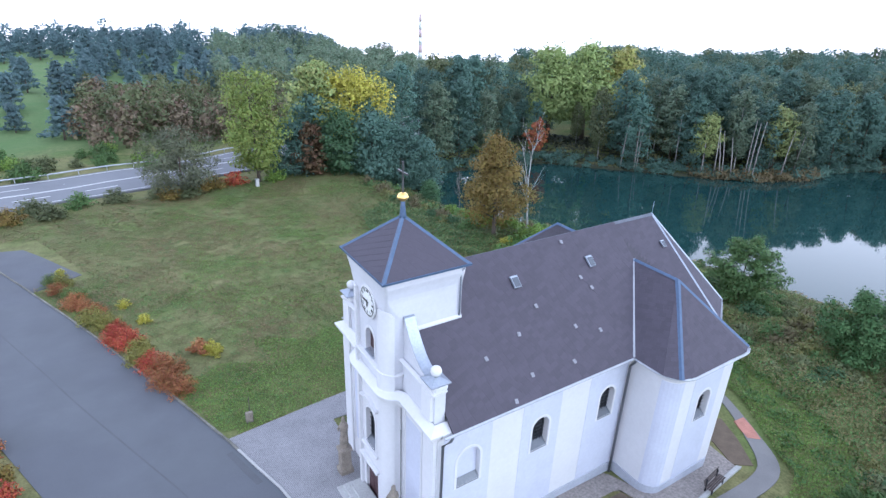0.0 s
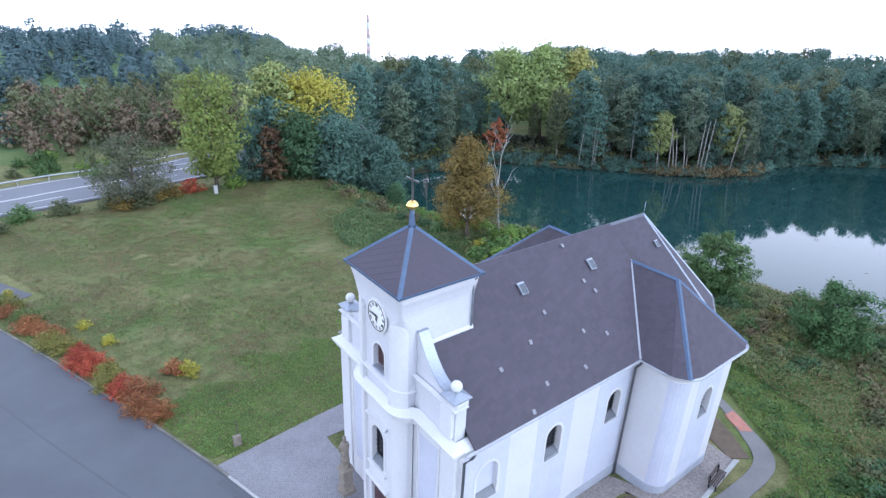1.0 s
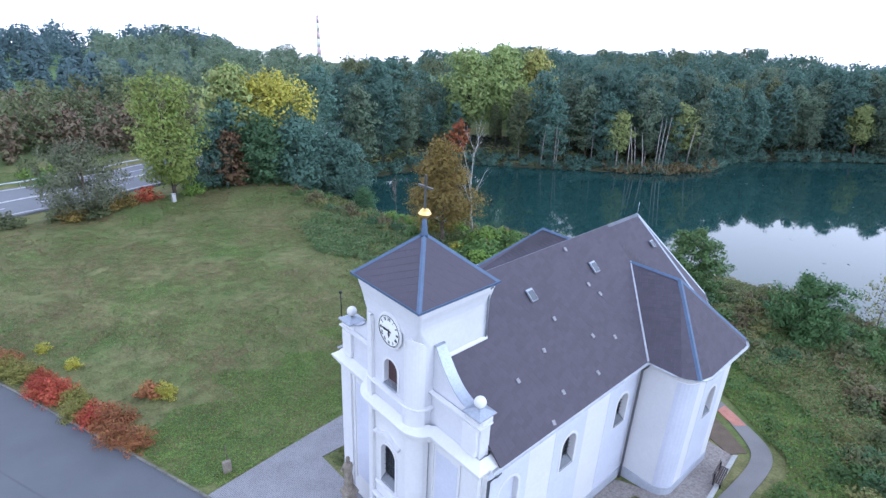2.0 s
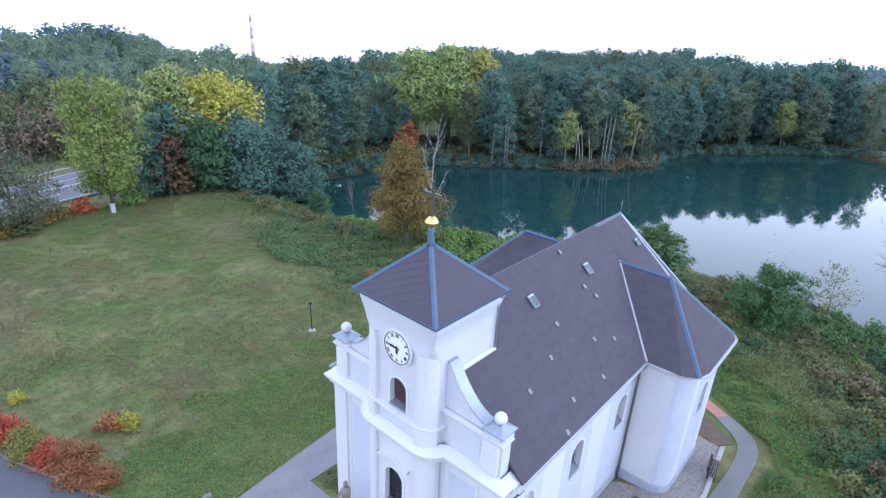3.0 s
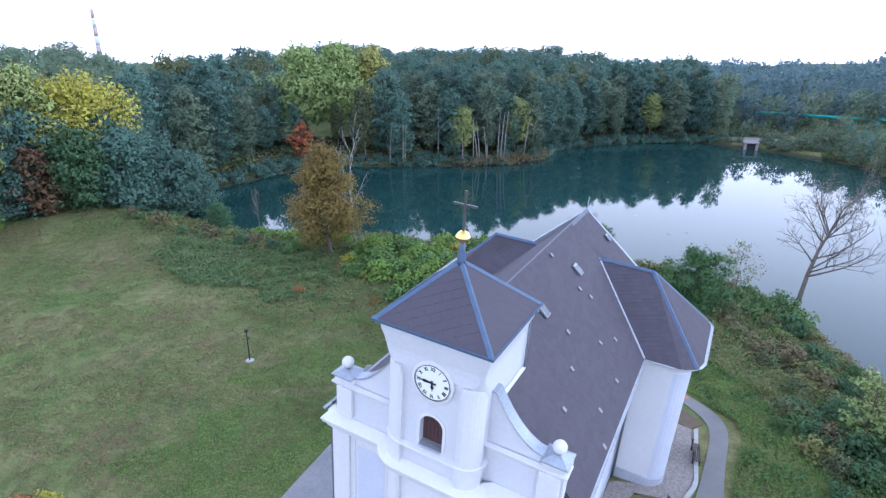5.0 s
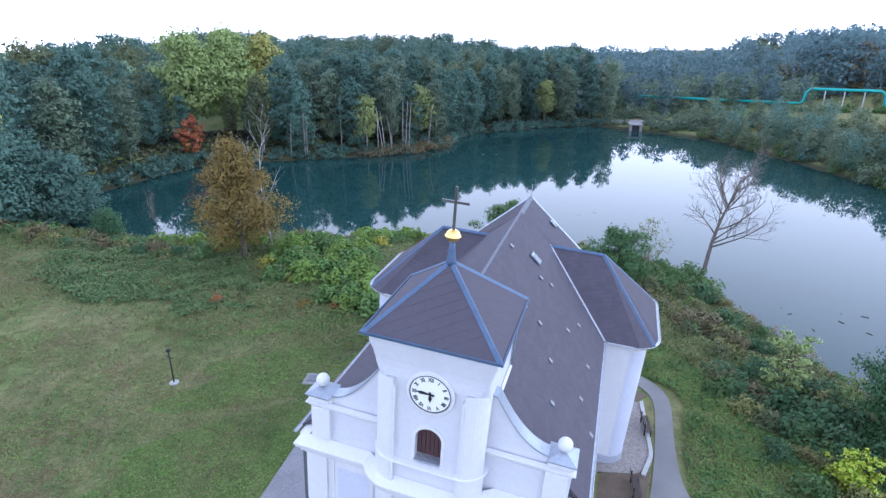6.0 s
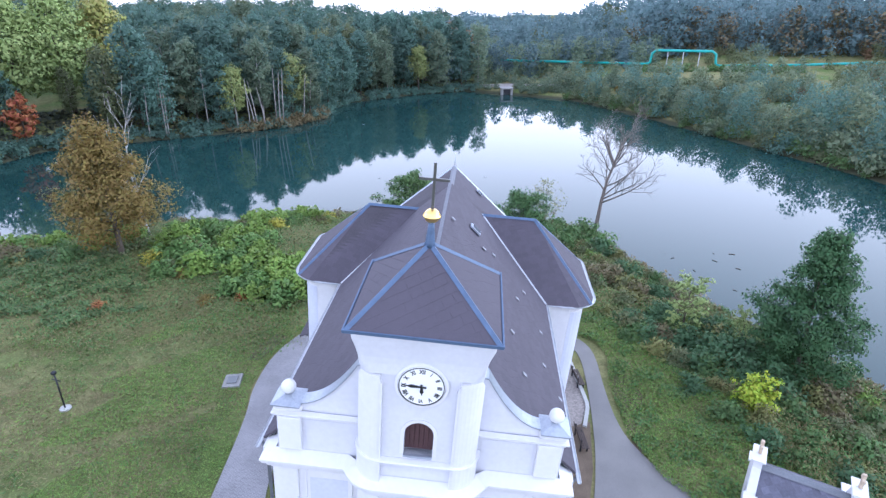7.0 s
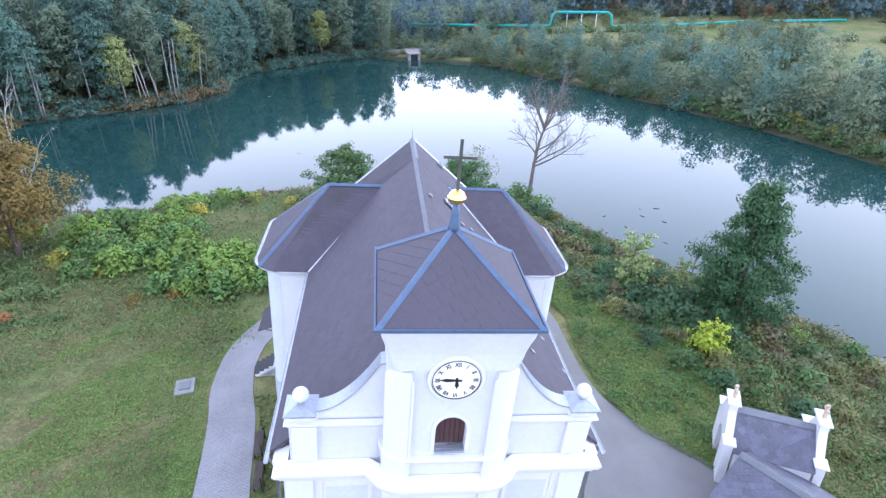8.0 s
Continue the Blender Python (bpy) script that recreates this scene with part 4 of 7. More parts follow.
door = box("door", (FX + 0.24, FX + 0.32, -0.62, 0.92, FLOOR + 0.2, 2.55), DOOR_WOOD, church, "dark red-brown panelled double door", 0.01)
for u in (-0.55, 0.19):
    for z0, z1 in ((0.35, 1.2), (1.35, 2.35)):
        box("door_panel", (FX + 0.215, FX + 0.25, u + 0.06, u + 0.60, z0, z1), DOOR_WOOD, door, "", 0.015)
box("door_hood", (FX - 0.2, FX + 0.06, -0.95, 1.25, 2.75, 2.92), WHITE, church, "plaster door hood", 0.03)
# main cornice, swelling round the middle bay
half_path = [(1.3, 5.36), (FRONT - 0.12, 5.36), (FRONT - 0.12, 2.55)] + [(FX + 0.72 - 0.80 * math.sin(a), 1.35 + 0.95 * math.cos(a)) for a in np.linspace(0.3, math.pi / 2, 9)]
path = half_path + [(x, -y) for x, y in reversed(half_path)]
sweep("main_cornice", path, [(0.36, 9.02), (-0.12, 9.26), (-0.12, 8.4), (0.04, 8.4), (0.06, 8.50), (0.15, 8.56), (0.19, 8.72), (0.30, 8.80), (0.33, 8.90), (0.36, 8.94)][::-1], WHITE, church,
      "deep white moulded main cornice")
half_path = [(FRONT + 0.4, bay + 0.02), (FX + 0.75, bay)] + [(FX + 0.75 - 0.75 * math.sin(a), 1.3 + 0.75 * math.cos(a)) for a in np.linspace(0.2, math.pi / 2, 7)]
path = half_path + [(x, -y) for x, y in reversed(half_path)]
sweep("string_course", path, [(-0.05, 10.05), (0.17, 10.06), (0.19, 10.11), (0.17, 10.16), (-0.05, 10.19)], WHITE, church, "thin white string course")

# clock: white face, black rim, numerals and hands
clock = lathe("clock_face", [(0.76, 0.0), (0.76, 0.05), (0.735, 0.06), (0.72, 0.05), (0.01, 0.05)], CLOCK_WHITE, church, "white round clock face with roman numerals", 48, smooth_=False)
CLOCK = Matrix.Translation((FX - 0.005, -0.04, 13.45)) @ Matrix(((0, 0, -1, 0), (-1, 0, 0, 0), (0, 1, 0, 0), (0, 0, 0, 1)))
clock.data.transform(CLOCK)
rim = lathe("clock_rim", [(0.72, 0.05), (0.745, 0.05), (0.745, 0.075), (0.72, 0.075), (0.72, 0.05)], BLACK, clock, "", 48, caps=False, smooth_=False)
rim.data.transform(CLOCK)
ring = lathe("clock_surround", [(0.78, 0.0), (0.88, 0.0), (0.88, 0.03), (0.78, 0.05), (0.78, 0.0)], WHITE, clock, "", 48, caps=False, smooth_=False)
ring.data.transform(CLOCK)
for h, word in enumerate(("XII", "I", "II", "III", "IIII", "V", "VI", "VII", "VIII", "IX", "X", "XI")):
    txt = bpy.data.curves.new("numeral_text", "FONT")
    txt.body, txt.size, txt.align_x, txt.align_y, txt.extrude = word, 0.21, "CENTER", "CENTER", 0.004
    txt.offset = 0.006
    tmp = new("numeral_text", txt)
    bpy.context.view_layer.update()
    me = bpy.data.meshes.new_from_object(tmp.evaluated_get(bpy.context.evaluated_depsgraph_get()))
    bpy.data.objects.remove(tmp)
    an = -h * math.pi / 6
    me.transform(CLOCK @ Matrix.Rotation(an, 4, "Z") @ Matrix.Translation((0, 0.575, 0.056)) @ Matrix.Diagonal((0.78, 1, 1, 1)))
    me.materials.clear()
    me.materials.append(BLACK)
    num = new("numeral", me)
    num.parent = clock
for nm, ang, length, width, tail in (("minute_hand", 88, 0.60, 0.035, 0.16), ("hour_hand", -176, 0.36, 0.036, 0.10)):
    bm = bmesh.new()
    pts = [(-width, -tail), (width, -tail), (width * 0.8, 0), (width * 1.8, length * 0.55), (width * 0.5, length * 0.75), (0, length), (-width * 0.5, length * 0.75), (-width * 1.8, length * 0.55), (-width * 0.8, 0)]
    vs = [bm.verts.new((x, y, 0.075)) for x, y in pts]
    face = bm.faces.new(vs)
    ex = bmesh.ops.extrude_face_region(bm, geom=[face])
    bmesh.ops.translate(bm, vec=(0, 0, 0.015), verts=[q for q in ex["geom"] if isinstance(q, bmesh.types.BMVert)])
    bmesh.ops.transform(bm, matrix=CLOCK @ Matrix.Rotation(radians(ang), 4, "Z"), verts=bm.verts)
    part(nm, bm, BLACK, clock)

# tower roof
TE = 15.48
TC = [(-0.52, -2.38, TE), (4.2, -2.38, TE), (4.2, 2.40, TE), (-0.52, 2.40, TE)]
TY = 0.15                                            # the spire stands a little north of the middle
APEX = (1.83, TY, 17.58)
for i in range(4):
    c = [TC[i], TC[(i + 1) % 4], APEX]
    nrm = (Vector(c[1]) - Vector(c[0])).cross(Vector(c[2]) - Vector(c[0])).normalized()
    vv = [Vector(p) - nrm * 0.004 for p in c] + [Vector(p) - nrm * 0.07 for p in c]
    deck = piece("tower_roof", vv, [(0, 1, 2), (5, 4, 3), (0, 3, 4, 1), (1, 4, 5, 2), (2, 5, 3, 0)], SLATE_DECK, church, "dark slated tower roof slope")
    for sv1, sf1 in slates(c, 0.46, 0.36, rng, 32):
        piece("slate", sv1, sf1, SLATE, deck)
    strip("hip_cap", TC[i], APEX, 0.22, TIN_BLUE, 0.03, "blue-grey hip cap", drop=0.06)
sweep("tower_gutter", TC, [(-0.30, TE - 0.16), (0.0, TE - 0.06), (0.06, TE - 0.06), (0.07, TE + 0.05), (0.02, TE + 0.05), (0.0, TE + 0.0), (-0.3, TE - 0.05)], TIN_BLUE, church,
      "blue-grey sheet-metal tower eaves", closed=True)
sweep("tower_flashing", [(FX + 1.4, -bay - 0.01), (4.0, -bay - 0.01)], [(0.0, 12.45), (0.10, 12.42), (0.10, 12.5), (0.02, 12.62)], WHITE, church, "white flashing at the tower foot")
sweep("tower_flashing", [(4.0, bay + 0.01), (FX + 1.4, bay + 0.01)], [(0.0, 12.45), (0.10, 12.42), (0.10, 12.5), (0.02, 12.62)], WHITE, church, "white flashing at the tower foot")
pipe("downpipe", [(3.85, -2.42, 15.35), (3.85, -2.25, 15.2), (3.85, -2.15, 14.9), (3.85, -2.15, 12.6)], 0.05, TIN_GREY, church, "thin grey downpipe")
# spire, gilded ball and cross
lathe("spire", [(0.20, 0.0), (0.16, 0.15), (0.12, 0.55), (0.09, 0.85)], TIN_BLUE, church, "blue-grey conical finial", 12, (1.83, TY, 17.46))
lathe("gilded_ball", [(0.08, 0.0)] + [(0.26 * math.sin(a), 0.24 - 0.22 * math.cos(a)) for a in np.linspace(0.35, 1.45, 6)] + [(0.29, 0.235), (0.29, 0.265)] +
      [(0.26 * math.sin(a), 0.26 - 0.22 * math.cos(a)) for a in np.linspace(1.7, math.pi - 0.1, 7)], GOLD, church, "gilded orb with a rim", 24, (1.83, TY, 18.26))
CROSS_METAL = mat("weathered_cross_iron", (0.17, 0.17, 0.18), 0.35, 0.8, vary=(0.8, 1.2), bump=0.05)
cross = box("cross", (1.79, 1.87, TY - 0.045, TY + 0.045, 18.64, 20.24), CROSS_METAL, church, "weathered grey iron cross", 0.008)
box("cross_arm", (1.795, 1.865, TY - 0.48, TY + 0.48, 19.66, 19.75), CROSS_METAL, cross, "", 0.008)

# ---- trees and scrub ----
def crown_cards(rs, blobs, n, size, flat=0.55, droop=0.0, inner=0.35):
    """Many small leaf sprays over the given blobs (centre and radii rows): arrays of vertices, of faces and of normals."""
    blobs = np.array(blobs, float)
    area = blobs[:, 3] * blobs[:, 4] + blobs[:, 4] * blobs[:, 5]
    which = rs.choice(len(blobs), n, p=area / area.sum())
    d = rs.normal(size=(n, 3))
    d /= np.linalg.norm(d, axis=1)[:, None]
    rad = np.where(rs.rand(n) < inner, rs.uniform(0.2, 0.8, n), rs.uniform(0.75, 1.3, n))
    c = blobs[which, :3] + d * blobs[which, 3:6] * rad[:, None]
    nrm = d + rs.normal(size=(n, 3)) * flat
    nrm[:, 2] += 0.5
    nrm /= np.linalg.norm(nrm, axis=1)[:, None]
    a = np.cross(nrm, rs.normal(size=(n, 3)))
    a /= np.linalg.norm(a, axis=1)[:, None]
    b = np.cross(nrm, a)
    s = size * rs.uniform(0.6, 1.35, n)[:, None]
    a, b = a * s, b * s * rs.uniform(0.45, 0.8, n)[:, None]
    v = np.stack([c - a, c + a * 0.65 - b * 1.1, c + a * 0.65 + b * 1.1], 1).reshape(-1, 3)
    v[:, 2] -= droop * np.abs(rs.normal(size=len(v)))
    mid = np.average(blobs[:, :3], 0)
    out = c - mid * (1, 1, 0.8)
    out /= np.linalg.norm(out, axis=1)[:, None] + 1e-6
    soft_ = d * 0.6 + out * 0.7 + (0, 0, 0.5) + nrm * 0.2
    soft_ /= np.linalg.norm(soft_, axis=1)[:, None]
    return v, np.arange(3 * n).reshape(n, 3), np.repeat(soft_, 3, 0)


def cards_mesh(name, v, f, material, normals=None):
    me = bpy.data.meshes.new(name)
    me.vertices.add(len(v))
    me.vertices.foreach_set("co", np.asarray(v, np.float32).ravel())
    me.loops.add(f.size)
    me.loops.foreach_set("vertex_index", f.astype(np.int32).ravel())
    me.polygons.add(len(f))
    me.polygons.foreach_set("loop_start", np.arange(0, f.size, f.shape[1], dtype=np.int32))
    me.update(calc_edges=True)
    me.validate()
    me.materials.append(material)
    if normals is not None:
        me.attributes.new("custom_normal", "FLOAT_VECTOR", "POINT").data.foreach_set("vector", np.asarray(normals, np.float32).ravel())
    return me


def crown_shape(kind, t):
    """Half width of a crown at the share t of its height, and how steeply its branches climb."""
    if kind == "cone":
        return (1 - t) ** 0.85 + 0.04, 0.05
    if kind == "tall":
        return 0.5 + 0.5 * math.sin(math.pi * (0.1 + 0.8 * t)), 1.1
    if kind == "egg":
        return min(1, 0.6 + 2.0 * t) * (1.03 - t) ** 0.6 * 1.1, 0.45
    if kind == "layers":
        return min(1, 0.7 + 1.2 * t) * max(0.05, 1.02 - t ** 2.6) ** 0.5, 0.3
    if kind == "bush":
        return math.sqrt(max(0.05, 1 - t * t)), 0.8
    return math.sin(math.pi * min(0.96, 0.2 + 0.72 * t)) ** 0.7, 0.6


def tree_blobs(rs, h, w, foot, kind, lobes=0, fat=1.0):
    """Leaf clusters strung along the branches of a crown: rows of centre and radii, and the branch lines."""
    n = lobes or {"broad": 22, "tall": 24, "cone": 16, "bush": 14, "egg": 34, "layers": 26}[kind]
    out, lines = [], []
    for i in range(n):
        t = (i + rs.uniform(0.1, 0.9)) / n
        z = foot + (h - foot) * (0.04 + 0.9 * t)
        half, climb = crown_shape(kind, t)
        an = i * 2.4 + rs.normal() * 0.35
        reach = w * 0.5 * half * rs.uniform(0.62, 1.12)
        ca, sa = math.cos(an), math.sin(an)
        z0 = max(foot * 0.5, z - reach * climb)
        if kind == "bush":
            z0 = 0.0
        lines.append(((0, 0, z0), (reach * 0.55 * ca, reach * 0.55 * sa, z0 + (z - z0) * 0.66), (reach * ca, reach * sa, z)))
        for q in (0.42, 0.7, 0.96):
            side = rs.normal() * 0.16 * reach
            br = fat * w * rs.uniform(0.055, 0.11) * (1.25 - 0.35 * q) * (0.75 + 0.25 * half)
            zz = z0 + (z - z0) * q ** 0.8 + rs.normal() * 0.03 * w
            out.append((reach * q * ca - side * sa, reach * q * sa + side * ca, max(zz, br * 0.4), br * 1.15, br * 1.15, br * {"layers": 0.6, "cone": 0.45}.get(kind, 0.75)))
    top = w * (0.05 if kind in ("cone", "egg") else 0.09)
    for q in (0.0, 1.2, 2.6):
        out.append((rs.normal() * top * 0.9, rs.normal() * top * 0.9, h - top * (0.7 + q), top * (0.7 + 0.3 * q), top * (0.7 + 0.3 * q), top))
    return out, lines


def limbs(rs, h, w, foot, r0, lines, sides=6):
    v, f = [], []
    lean = rs.normal(size=2) * 0.03 * h
    trunk = [(lean[0] * t * t, lean[1] * t * t, h * 0.93 * t - 0.4 * (t == 0)) for t in np.linspace(0, 1, 6)]
    tube(v, f, trunk, [r0 * (1.25, 0.95, 0.75, 0.55, 0.35, 0.10)[i] for i in range(6)], sides)
    for a, b, c in lines[::max(1, len(lines) // (7 if h < 4 else 12))]:
        t = a[2] / (h * 0.93)
        thick = r0 * (0.42 - 0.25 * min(1, t))
        tube(v, f, [(lean[0] * t * t, lean[1] * t * t, a[2]), b, c], [thick, thick * 0.6, thick * 0.15], 3)
    return v, f


TREE_KINDS = {}


def tree_meshes(key, seed, h, w, foot, kind, n, size, material, bark=BARK, r0=None, flat=0.55, lobes=0, fat=1.0):
    rs = np.random.RandomState(seed)
    blobs, lines = tree_blobs(rs, h, w, foot, kind, lobes, fat)
    v, f, q = crown_cards(rs, blobs, n, size, flat, inner=0.35 if fat < 1.2 else 0.15)
    tv, tf = limbs(rs, h, w, foot, r0 or 0.02 * h, lines)
    TREE_KINDS[key] = (cards_mesh("crown", v, f, material, q), mesh_of("trunk", tv, tf, bark, True))


def put_tree(key, x, y, label, name="tree", category="tree", group="", scale=1.0, turn=0.0, z=None, wide=1.0):
    crown_me, trunk_me = TREE_KINDS[key]
    z = ground_z(x, y) if z is None else z
    top = thing(name, label, category, group, Matrix.LocRotScale((x, y, z - 0.05), Euler((0, 0, turn)), (scale * wide, scale * wide, scale)))
    for nm, me in (("trunk", trunk_me), ("crown", crown_me)):
        ob = new(nm, me)
        ob.parent = top
    return top


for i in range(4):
    tree_meshes(f"alder{i}", 10 + i, 22, 10.5, 2.0, "layers", 3900, 0.36, (LEAF_HAZE, LEAF_HAZE_MID, LEAF_HAZE, LEAF_HAZE)[i], r0=0.22, lobes=40, flat=0.3, fat=1.5)
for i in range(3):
    tree_meshes(f"tall{i}", 20 + i, 23, 8.0, 4.5, "tall", 3600, 0.34, (LEAF_HAZE, LEAF_HAZE_MID, LEAF_OLIVE)[i], (BARK, BARK_PALE, BARK_PALE)[i], r0=0.17, lobes=32, flat=0.3, fat=1.5)
tree_meshes("lime", 31, 25, 14, 6, "broad", 9000, 0.38, LEAF_LIME, lobes=44, flat=0.35, fat=1.5)
tree_meshes("yellow_lime", 35, 25, 13, 6, "broad", 9000, 0.38, leaf("yellow_lime_leaves", (0.40, 0.40, 0.11), 0.025), lobes=44, flat=0.35, fat=1.5)
tree_meshes("yellow", 33, 19, 16, 5, "broad", 11000, 0.3, LEAF_YELLOW, lobes=40, flat=0.4, fat=1.4)
tree_meshes("yellow_green", 32, 20, 11, 6, "broad", 7500, 0.3, leaf("yellow_green_leaves", (0.25, 0.29, 0.10), 0.03, obj=0.25), lobes=34, flat=0.4, fat=1.4)
tree_meshes("poplar", 34, 21, 11.0, 3.0, "tall", 9500, 0.27, leaf("yellowing_poplar_leaves", (0.225, 0.275, 0.070), 0.02, through_=0.4), BARK, r0=0.3, lobes=44, flat=0.4, fat=1.45)
tree_meshes("brown", 39, 14.0, 11.6, 3.2, "egg", 22000, 0.14, LEAF_BROWN, r0=0.3, flat=0.6, lobes=54, fat=1.15)
tree_meshes("red", 36, 9, 5.5, 2, "broad", 2600, 0.26, leaf("dull_red_autumn_leaves", (0.31, 0.12, 0.05), 0.03), flat=0.5, fat=1.0)
tree_meshes("orange", 37, 13, 9, 3, "broad", 2400, 0.40, leaf("tawny_orange_leaves", (0.26, 0.165, 0.085), 0.03), lobes=34)
tree_meshes("grey", 38, 11.5, 14, 2.0, "broad", 9000, 0.18, leaf("grey_green_willow_leaves", (0.185, 0.20, 0.125), 0.02, through_=0.4), lobes=50, flat=0.5, fat=0.95)
for i in range(2):
    tree_meshes(f"pine{i}", 40 + i, 11, 7.5, 0.8, "cone", 1300, 0.46, LEAF_HAZE_BLUE, lobes=26, flat=0.35, fat=1.5)
WILLOW = leaf("yellowish_willow_leaves", (0.185, 0.19, 0.06), 0.03)
for i, mm in enumerate((LEAF_MID, LEAF_OLIVE, LEAF_DARK, LEAF_FRESH, LEAF_BROWN, LEAF_YELLOW, LEAF_RED, LEAF_ORANGE, WILLOW)):
    tree_meshes(f"bush{i}", 50 + i, 3.0, 4.2, 0.2, "bush", 1300, 0.17, mm, r0=0.05, lobes=22, flat=0.4, fat=1.2)
tree_meshes("glow_bush", 73, 3.2, 3.8, 0.2, "bush", 2400, 0.13, leaf("bright_yellow_green_leaves", (0.34, 0.42, 0.035), 0.025), r0=0.05, lobes=30, flat=0.6)
tree_meshes("knotweed0", 71, 2.3, 3.4, 0.3, "bush", 1500, 0.15, LEAF_FRESH, r0=0.03, lobes=26, flat=0.35)
tree_meshes("knotweed1", 72, 1.9, 3.0, 0.2, "bush", 1300, 0.15, leaf("dark_knotweed_leaves", (0.135, 0.225, 0.058), 0.015), r0=0.03, lobes=24, flat=0.35)
tree_meshes("shore_tree", 61, 7.5, 6.5, 0.8, "broad", 14000, 0.12, LEAF_MID, r0=0.12, lobes=44, flat=0.55, fat=0.95)
tree_meshes("alder_near", 65, 10.2, 8.6, 0.6, "egg", 36000, 0.10, leaf("dark_alder_leaves", (0.070, 0.140, 0.052), 0.015, isl=0.16, through_=0.3), r0=0.16, lobes=74, flat=0.55, fat=0.85)
tree_meshes("maple", 62, 6.4, 7.5, 0.4, "broad", 19000, 0.115, leaf("dark_maple_leaves", (0.088, 0.158, 0.055), 0.02, isl=0.14, through_=0.3), r0=0.12, lobes=54, flat=0.55, fat=0.95)
RUST = leaf("rusty_autumn_leaves", (0.36, 0.165, 0.065), 0.03)
RUSSET_OLIVE = leaf("olive_brown_autumn_leaves", (0.165, 0.14, 0.075), 0.03)
RUSSET = leaf("dark_russet_leaves", (0.15, 0.095, 0.05), 0.03)
for i in range(3):
    tree_meshes(f"thicket{i}", 80 + i, 13.5, 11.5, 0.3, "layers", 7000, 0.28, (LEAF_HAZE, LEAF_DARK, LEAF_HAZE)[i], r0=0.2, lobes=56, flat=0.35, fat=1.4)
tree_meshes("russet", 84, 11, 8, 0.5, "layers", 4500, 0.26, RUSSET, lobes=44)
for i, mm in enumerate((RUST, LEAF_RED, leaf("olive_yellow_hedge_leaves", (0.26, 0.25, 0.06), 0.03), leaf("green_hedge_leaves", (0.165, 0.225, 0.065), 0.03))):
    tree_meshes(f"hedge{i}", 86 + i, 1.9, 2.5, 0.05, "bush", 5000, 0.055, mm, r0=0.03, lobes=40, flat=0.7, fat=1.25)
tree_meshes("sparse", 64, 6.8, 5.6, 1.6, "broad", 900, 0.12, leaf("pale_thin_leaves", (0.27, 0.28, 0.12), 0.02), r0=0.07, lobes=26, flat=0.8)
tree_meshes("sapling", 63, 5.0, 2.6, 0.6, "tall", 1500, 0.11, LEAF_LIME, r0=0.05)


def scatter(rs, n, keep, spread, gap):
    """Places with a least gap inside a box, where keep(x, y, shore distance) holds."""
    out = np.zeros((0, 2))
    for _ in range(6):
        x, y = rs.uniform(spread[0], spread[1], n * 5), rs.uniform(spread[2], spread[3], n * 5)
        ok = keep(x, y, lake_distance(x, y)) & ~((x > 15) & (y - 0.62 * x > 73) & (y - 0.62 * x < 101))
        for p in np.stack([x, y], 1)[ok]:
            if not len(out) or np.min(np.sum((out - p) ** 2, 1)) > gap * gap:
                out = np.vstack([out, p])
                if len(out) == n:
                    return out
    return out


def shore(x, y):
    return float(lake_distance(np.array([x]), np.array([y]))[0])


rs = np.random.RandomState(7)


def wood_zone(x, y, d):
    return (y + 0.75 * (x - 60) > 78) & (y > -2) & (y + 0.9 * x > 112) & (d > 1.2) & (d < 30) & (y - 0.72 * x < 62) & (y - 0.72 * x > -150)


LIMES = ((110, 106, 1.14), (120, 101, 1.18), (130, 96, 1.12))
LAKESIDE = scatter(rs, 125, wood_zone, (25, 235, 0, 190), 5.8)
for x, y in LAKESIDE:
    d = shore(x, y)
    gap = min(math.hypot(x - a, y - b) for a, b, _ in LIMES)
    if gap < 6 or math.hypot(x - 34, y - 88) < 8 or math.hypot(x - 97, y - 94) < 6 or math.hypot(x - 91, y - 95) < 6:
        continue
    key = rs.choice(["alder0", "alder1", "alder2", "alder3", "tall0", "tall1", "tall2"], p=[0.22, 0.12, 0.2, 0.18, 0.12, 0.09, 0.07])
    put_tree(key, x, y, "dense dark green deciduous tree on the far shore", group="lakeside wood", scale=rs.uniform(0.88, 1.14) * (0.9 if d < 5 else 1) * (0.62 if gap < 17 else 1), turn=rs.uniform(0, 6.28))
